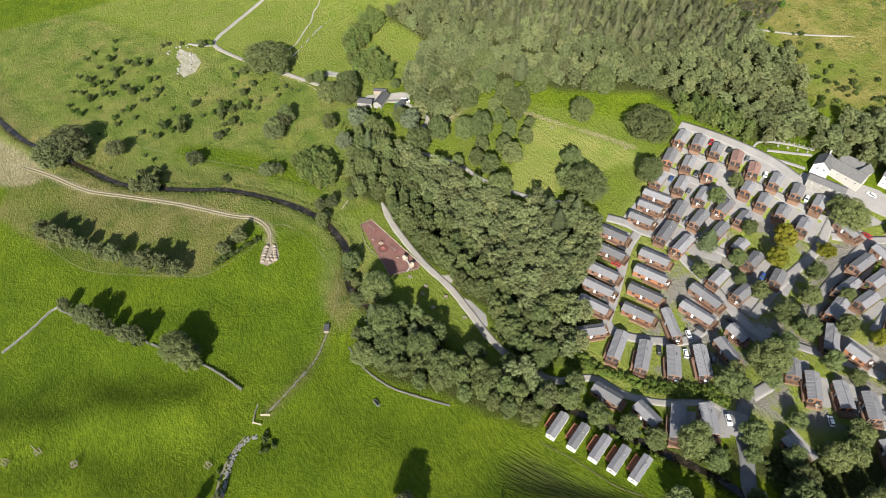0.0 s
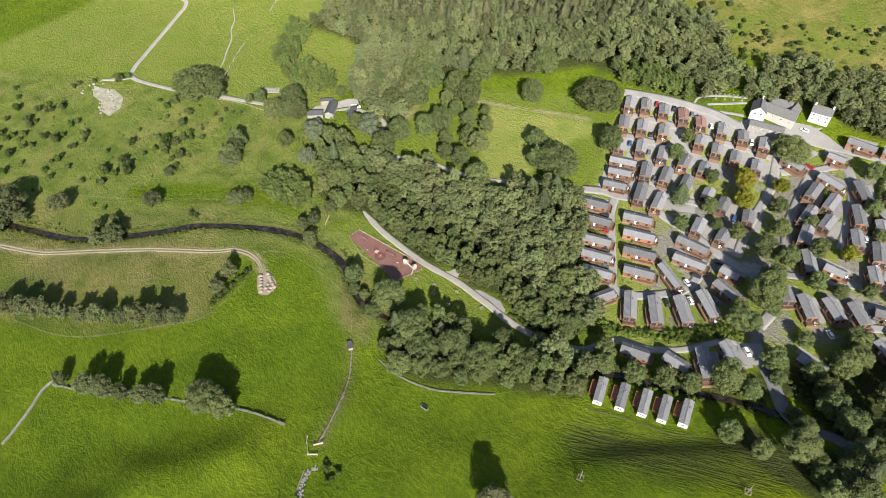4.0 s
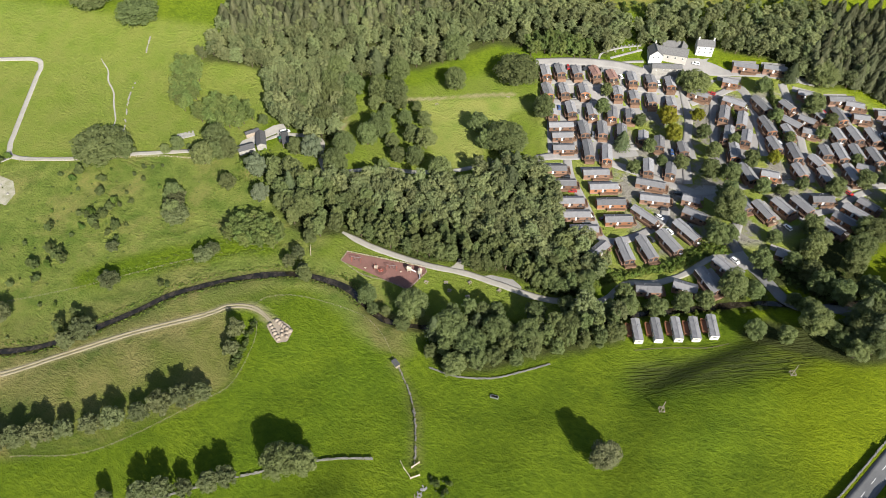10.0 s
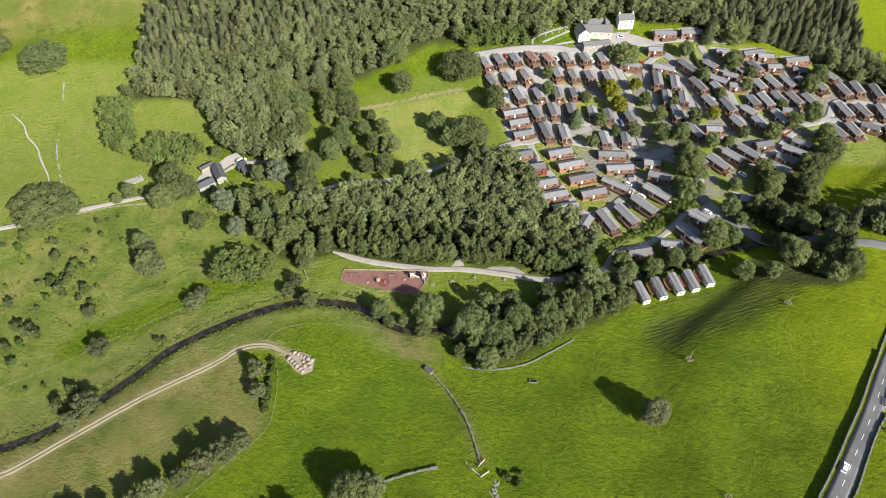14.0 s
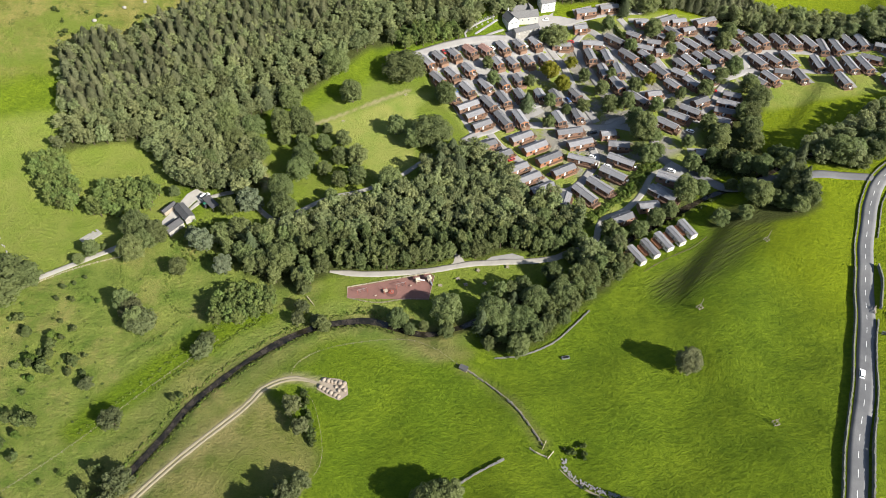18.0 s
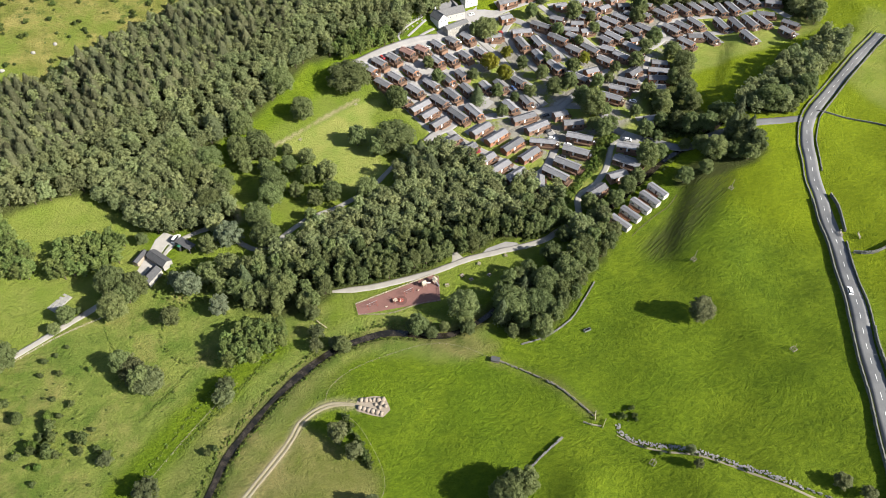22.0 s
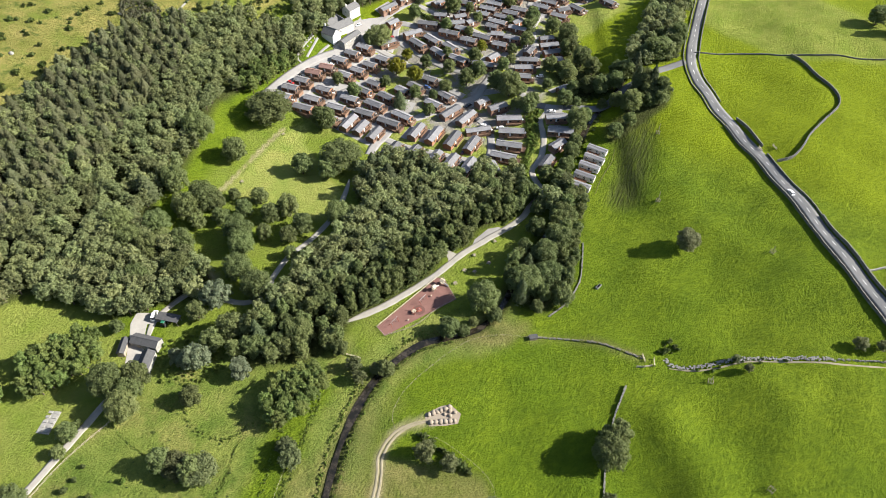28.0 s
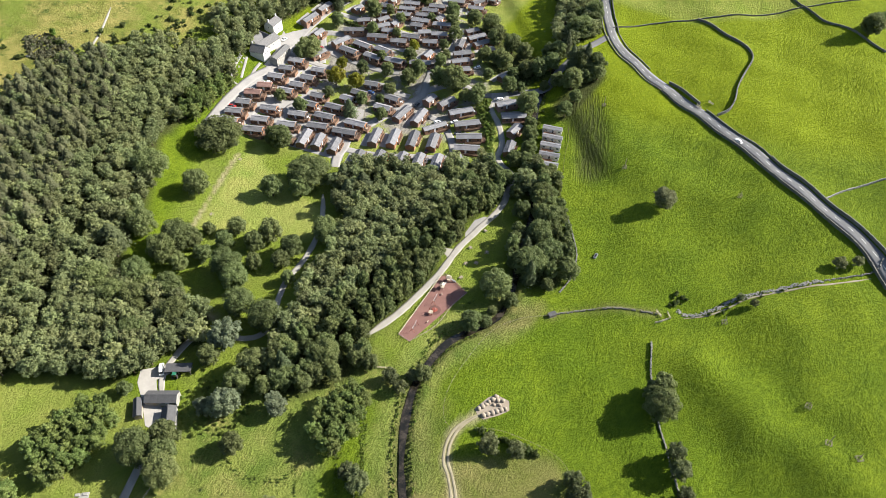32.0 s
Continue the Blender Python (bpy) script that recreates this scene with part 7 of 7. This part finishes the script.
# ---- the playground ----
def fence_line(points, name, label, post_h, rails, gap, mat, post_r=0.06, rail_r=0.04):
    """Posts and rails along a line, each post a part of the fence."""
    line = smooth_line(points, gap) if len(points) > 2 else np.array([np.array(points[0]) + (np.array(points[1]) - np.array(points[0])) * t for t in np.linspace(0, 1, max(2, int(math.dist(*points) / gap) + 1))])
    ob = new(name)
    tagged(ob, label, "fence")
    pts = [(x, y, float(ground_z(x, y))) for x, y in line]
    shared = make_mesh("post", *box_arrays(post_r, post_r, post_h), [mat])
    for x, y, z in pts:
        q = part("post", shared, mat, ob)
        q.location = (x, y, z)
    for h in rails:
        part("rail", bent_rail([(x, y, z + h) for x, y, z in pts], rail_r, mat), mat, ob)
    return ob


def bent_rail(pts, r, mat):
    """One unbroken square rail or wire through the points."""
    p = np.array(pts, float)
    d = np.gradient(p[:, :2], axis=0)
    d = d / (np.hypot(d[:, 0], d[:, 1])[:, None] + 1e-9)
    side = np.column_stack([-d[:, 1], d[:, 0], np.zeros(len(p))]) * r
    up = np.array((0, 0, r))
    v = np.stack([p - side - up, p + side - up, p + side + up, p - side + up], 1).reshape(-1, 3)
    f = [(4 * i + k, 4 * i + (k + 1) % 4, 4 * i + 4 + (k + 1) % 4, 4 * i + 4 + k) for i in range(len(p) - 1) for k in range(4)]
    n = len(v)
    return make_mesh("rail", v, f + [(3, 2, 1, 0), (n - 4, n - 3, n - 2, n - 1)], [mat])


def box_arrays(rx, ry, h):
    v = np.array([(sx * rx, sy * ry, z) for z in (-0.3, h) for sx, sy in ((-1, -1), (1, -1), (1, 1), (-1, 1))], float)
    f = np.array([(0, 3, 2, 1), (4, 5, 6, 7), (0, 1, 5, 4), (1, 2, 6, 5), (2, 3, 7, 6), (3, 0, 4, 7)])
    return v, f


fence_line([(-51.2, -15.0), (-14.0, -8.6)], "playground_fence", "pale low fence along the playground", 0.9, (0.45, 0.9), 2.0, PALEWOOD, 0.06, 0.05)
fence_line([(-14.0, -8.6), (-12.0, -10.8)], "playground_fence", "dark timber fence at the playground's end", 1.0, (0.5, 1.0), 1.5, TIMBER)
fence_line([(-12.0, -10.8), (-15.2, -23.8)], "playground_fence", "dark timber fence at the playground's end", 1.0, (0.5, 1.0), 2.0, TIMBER)
fence_line([(-51.2, -15.0), (-51.2, -21.0)], "playground_fence", "pale timber fence at the playground's end", 0.9, (0.45, 0.9), 2.0, TIMBER)
fence_line([(-51.2, -21.0), (-38.0, -24.4), (-26.0, -23.2), (-15.2, -23.8)], "playground_fence", "timber fence between playground and beck", 1.0, (0.5, 1.0), 2.4, TIMBER)


def swing(x, y, yaw):
    ob = thing("swing", x, y, yaw, "playground swing with steel frame and rubber seats", "swing", "playground equipment", 0.1)
    for s in (-2.2, 2.2):
        for k in (-1, 1):
            part("leg", rod(bmesh.new(), (s, k * 1.1, -0.1), (s, 0, 2.5), 0.07, 8), REDPAINT, ob)
    part("crossbar", rod(bmesh.new(), (-2.3, 0, 2.5), (2.3, 0, 2.5), 0.07, 8), STEEL, ob)
    for s in (-0.9, 0.9):
        seat = part("seat", box(bmesh.new(), s - 0.25, s + 0.25, -0.12, 0.12, 0.5, 0.56, 0.02), RUBBER, ob)
        for k in (-0.22, 0.22):
            part("chain", rod(bmesh.new(), (s + k, 0, 0.55), (s + k, 0, 2.5), 0.025, 5), STEEL, seat)


def climbing_frame(x, y, yaw, slide=True):
    ob = thing("climbing_frame", x, y, yaw, "timber climbing tower with platform and slide" if slide else "red steel climbing frame", "play tower", "playground equipment", 0.1)
    mat = TIMBER if slide else REDPAINT
    for a in (-0.8, 0.8):
        for b in (-0.8, 0.8):
            part("post", box(bmesh.new(), a - 0.08, a + 0.08, b - 0.08, b + 0.08, -0.2, 2.4), mat, ob)
    part("platform", box(bmesh.new(), -0.9, 0.9, -0.9, 0.9, 1.1, 1.2), PALEWOOD, ob)
    if slide:
        bm = gable_prism(bmesh.new(), -1.0, 1.0, 2.0, 2.35, 2.45, 3.1)
        part("roof", bm, PALEWOOD, ob)
        bm = bmesh.new()
        rod(bm, (0.9, 0, 1.2), (3.2, 0, 0.25), 0.3, 6)
        part("slide", bm, STEEL, ob)
    for i in range(4):
        part("rung", rod(bmesh.new(), (-1.0, -0.7, 0.2 + 0.25 * i), (-1.0, 0.7, 0.2 + 0.25 * i), 0.04, 5), mat, ob)


def roundabout(x, y):
    ob = thing("roundabout", x, y, 20, "dark red playground roundabout on a round mat", "roundabout", "playground equipment", 0.1)
    part("mat", rod(bmesh.new(), (0, 0, 0), (0, 0, 0.03), 2.6, 24), DARKRED, ob)
    part("disc", rod(bmesh.new(), (0, 0, 0.25), (0, 0, 0.33), 1.2, 20), REDPAINT, ob)
    part("hub", rod(bmesh.new(), (0, 0, 0), (0, 0, 1.0), 0.09, 8), STEEL, ob)
    for i in range(5):
        a = 1.2566 * i
        part("handle", rod(bmesh.new(), (0, 0, 0.95), (math.cos(a) * 1.1, math.sin(a) * 1.1, 0.3), 0.035, 5), STEEL, ob)


def springer(x, y, yaw):
    ob = thing("spring_rocker", x, y, yaw, "small spring rocker with pale seat", "rocker", "playground equipment", 0.1)
    part("spring", rod(bmesh.new(), (0, 0, 0), (0, 0, 0.45), 0.12, 8), STEEL, ob)
    part("seat", box(bmesh.new(), -0.5, 0.5, -0.15, 0.15, 0.45, 0.75, 0.05), PALEWOOD, ob)


swing(-44.5, -18.0, 15)
climbing_frame(-34.1, -18.4, 20, False)
roundabout(-31.6, -18.6)
swing(-27.4, -15.6, 15)
springer(-22.8, -15.7, 40)
climbing_frame(-19.6, -13.4, 10)
climbing_frame(-14.4, -13.0, -70)
springer(-38.6, -20.4, 10)


def picnic_table(x, y, yaw):
    ob = thing("picnic_table", x, y, yaw, "weathered timber picnic table on the grass", "table", "picnic tables on the lawn")
    for i in range(4):
        part("plank", box(bmesh.new(), -0.9, 0.9, -0.38 + 0.2 * i, -0.2 + 0.2 * i, 0.72, 0.77), TIMBER, ob)
    for s in (-1, 1):
        part("bench", box(bmesh.new(), -0.9, 0.9, s * 0.72 - 0.13, s * 0.72 + 0.13, 0.42, 0.47), TIMBER, ob)
        for k in (-0.65, 0.65):
            part("leg", rod(bmesh.new(), (k, s * 0.75, -0.1), (k, s * 0.2, 0.74), 0.05, 5), TIMBER, ob)


for x, y, a in ((-1.5, -12.8, 20), (1.7, -16.3, 10), (8.1, -8.4, 60), (10.3, -16.2, 35), (21.8, -7.2, 75), (-9.7, -16.3, 0), (-22.0, 118.3, 30), (-57.0, 97.0, 45)):
    picnic_table(x, y, a)

# ---- field furniture ----
trough = thing("water_trough", 39.3, -57.6, 8, "galvanised water trough in the pasture", "trough")
bm = box(bmesh.new(), -1.6, 1.6, -0.6, 0.6, -0.1, 0.75)
part("tank", bm, STEEL, trough)
part("water", box(bmesh.new(), -1.45, 1.45, -0.47, 0.47, 0.66, 0.755), WATER, trough)
for s in (-1.25, 1.25):
    part("foot", box(bmesh.new(), s - 0.1, s + 0.1, -0.65, 0.65, -0.2, 0.05), STONE, trough)


def guard(x, y, tall, yaw):
    """A timber tree guard round a pole or sapling."""
    ob = thing("pole_with_guard", x, y, yaw, "wooden pole inside a square timber guard", "pole", "guarded poles in the pasture")
    for a in (-0.9, 0.9):
        for b in (-0.9, 0.9):
            part("stake", box(bmesh.new(), a - 0.07, a + 0.07, b - 0.07, b + 0.07, -0.5, 1.25), TIMBER, ob)
    for z in (0.5, 1.1):
        for s in (-0.95, 0.95):
            part("rail", box(bmesh.new(), -1.0, 1.0, s - 0.04, s + 0.04, z - 0.06, z + 0.06), TIMBER, ob)
            part("rail", box(bmesh.new(), s - 0.04, s + 0.04, -0.9, 0.9, z - 0.062, z + 0.058), TIMBER, ob)
    part("pole", rod(bmesh.new(), (0, 0, -0.6), (0, 0, tall), 0.15, 8, 0.1), TIMBER, ob)


for x, y, h, a in ((98.7, -40.7, 6.5, 20), (106.2, -97.0, 4.0, 10), (141.0, -5.8, 6.5, 25), (33.9, -119.5, 4.0, 30), (12.0, -158.4, 3.0, 0), (1.0, -168.4, 6.0, 15), (0.4, -178.0, 4.0, 40)):
    guard(x, y, h, a)


def gate(x, y, yaw, wide=3.2):
    ob = thing("field_gate", x, y, yaw, "weathered five-bar field gate between posts", "gate", "field gates")
    for s in (-wide / 2, wide / 2):
        part("gatepost", box(bmesh.new(), s - 0.12, s + 0.12, -0.12, 0.12, -0.4, 1.35), PALEWOOD, ob)
    for i in range(5):
        part("bar", box(bmesh.new(), -wide / 2 + 0.12, wide / 2 - 0.12, -0.04, 0.04, 0.2 + 0.23 * i, 0.3 + 0.23 * i), PALEWOOD, ob)


for x, y, a, w in ((23.9, -95.7, 60, 3.2), (22.4, -99.4, -30, 3.2), (25.6, -99.6, 45, 3.4), (166.5, -51.0, 62, 3.4), (171.5, -55.5, 62, 3.4), (19.5, -97.5, -40, 2.6)):
    gate(x, y, a, w)
fence_line([(-68.9, -19.2), (-65.4, -24.2)], "footbridge_gate", "timber fence and gate beside the footpath", 1.2, (0.5, 1.1), 1.4, PALEWOOD, 0.08, 0.06)
fence_line([(-2, -60.6), (-14.5, -49.5), (-29, -44.3), (-56, -46.5), (-69, -52.5), (-72, -58)], "field_fence", "thin post-and-wire fence round the pasture", 1.1, (0.6, 1.05), 3.0, TIMBER, 0.05, 0.015)
fence_line([(-66, -66), (-61, -75), (-57.5, -94.5), (-64, -107), (-86, -138.5), (-112, -153)], "field_fence", "thin post-and-wire fence beside the brown field", 1.1, (0.6, 1.05), 3.0, TIMBER, 0.05, 0.015)
fence_line([(-150, 8), (-175, 0), (-205, -16), (-240, -33)], "lane_fence", "pale post-and-rail fence along the farm lane", 1.1, (0.5, 1.0), 3.0, PALEWOOD, 0.06, 0.035)
fence_line([(-104, -40), (-124, -58), (-150, -84), (-176, -106)], "field_fence", "thin fence on the far bank of the beck", 1.1, (0.6, 1.05), 3.5, TIMBER, 0.05, 0.015)
fence_line([(84, -14), (92, -9.5), (101, -5.5), (110, -2), (118, 3.5)], "field_fence", "dark timber fence below the caravans", 1.0, (0.4, 0.9), 2.4, BARK, 0.06, 0.04)

area("spoil_patch", [(-59.5, -60.3), (-52.7, -61.6), (-49.6, -63.3), (-48.9, -68.8), (-52.3, -71.2), (-56.3, -69.3), (-61.5, -65.6), (-61, -62.4)], EARTH, "pale bare earth at the track's end", "ground", 0.06)


def heap(x, y, r, h, mat=EARTH, label="small heap of pale earth and stone", name="earth_mound", group="heaps on the bare patch"):
    v = ICO_V.copy()
    v = v * np.array([r, r * rng.uniform(0.7, 1.1), h]) * rng.uniform(0.75, 1.2, (len(v), 1))
    a = rng.uniform(0, 6.28)
    v = np.column_stack([v[:, 0] * math.cos(a) - v[:, 1] * math.sin(a), v[:, 0] * math.sin(a) + v[:, 1] * math.cos(a), v[:, 2]])
    ob = new(name, make_mesh(name, v, ICO_F, [mat]))
    ob.location = (x, y, float(ground_z(x, y)) + 0.1 * h)
    return tagged(ob, label, "heap" if mat is EARTH else "boulder", group)


for i in range(6):
    t = i / 5
    heap(-58.8 + 8.0 * t, -61.6 - 2.4 * t, 1.3, 1.0)
    heap(-60.2 + 7.6 * t, -64.8 - 4.8 * t, 1.3, 1.0)
for x, y in ((-51.5, -65.4), (-52.8, -67.0), (-50.4, -66.8), (-53.9, -65.2)):
    heap(x, y, 1.0, 0.9)

area("quarry_floor", [(-256, -52), (-249, -49), (-243, -45), (-232, -45), (-224, -51), (-222, -59), (-231, -60), (-238, -56), (-247, -57)], QUARRY, "bare pale rock and rubble ground", "ground", 0.05)
for i in range(26):
    x, y = rng.uniform(-258, -226), rng.uniform(-61, -44)
    heap(x, y, rng.uniform(0.4, 1.3), rng.uniform(0.4, 0.9), STONE, "pale limestone boulder on bare ground", "boulder", "boulders at the old quarry")
for x, y in ((-182.5, 166.6), (-196.8, 155.6), (-172, 172), (-120, 214), (-60, 228)):
    heap(x, y, 1.6, 1.0, STONE, "pale limestone boulder on the moor", "boulder", "boulders on the moor")

slab = thing("concrete_slab", -172.4, 19.4, 45, "pale concrete slab with rows of blocks", "slab")
part("base", box(bmesh.new(), -4.6, 4.6, -2.4, 2.4, -0.6, 0.18), PALESTONE, slab)
for i in range(5):
    for s in (-1.3, 1.3):
        part("block", box(bmesh.new(), -4.2 + 1.9 * i, -3.2 + 1.9 * i, s - 0.8, s + 0.8, 0.18, 0.5, 0.04), PALESTONE, slab)

shelter = thing("lean_shelter", -2.7, -59.8, -30, "small dark timber field shelter at the fence", "shelter")
part("wall", box(bmesh.new(), -1.6, 1.6, -0.9, 0.9, -0.3, 1.5), TIMBER, shelter)
part("roof", box(bmesh.new(), -1.8, 1.8, -1.1, 1.1, 1.5, 1.62), DARKROOF, shelter)

fence_line(FENCE_STRIP, "field_fence", "old timber fence along a rough grass strip", 1.1, (0.5, 1.0), 2.5, TIMBER, 0.06, 0.03)

# tables and chairs on the decks
for _o in [o for o in scene.objects if o.name.startswith("holiday_lodge") and o.parent is None]:
    if random.random() < 0.36:
        body = next(c for c in _o.children if c.name.startswith("wall"))
        patio(_o, body.dimensions.x, random.choice(("white", "white", "wooden", "dark")), random.choice((2, 2, 3)))
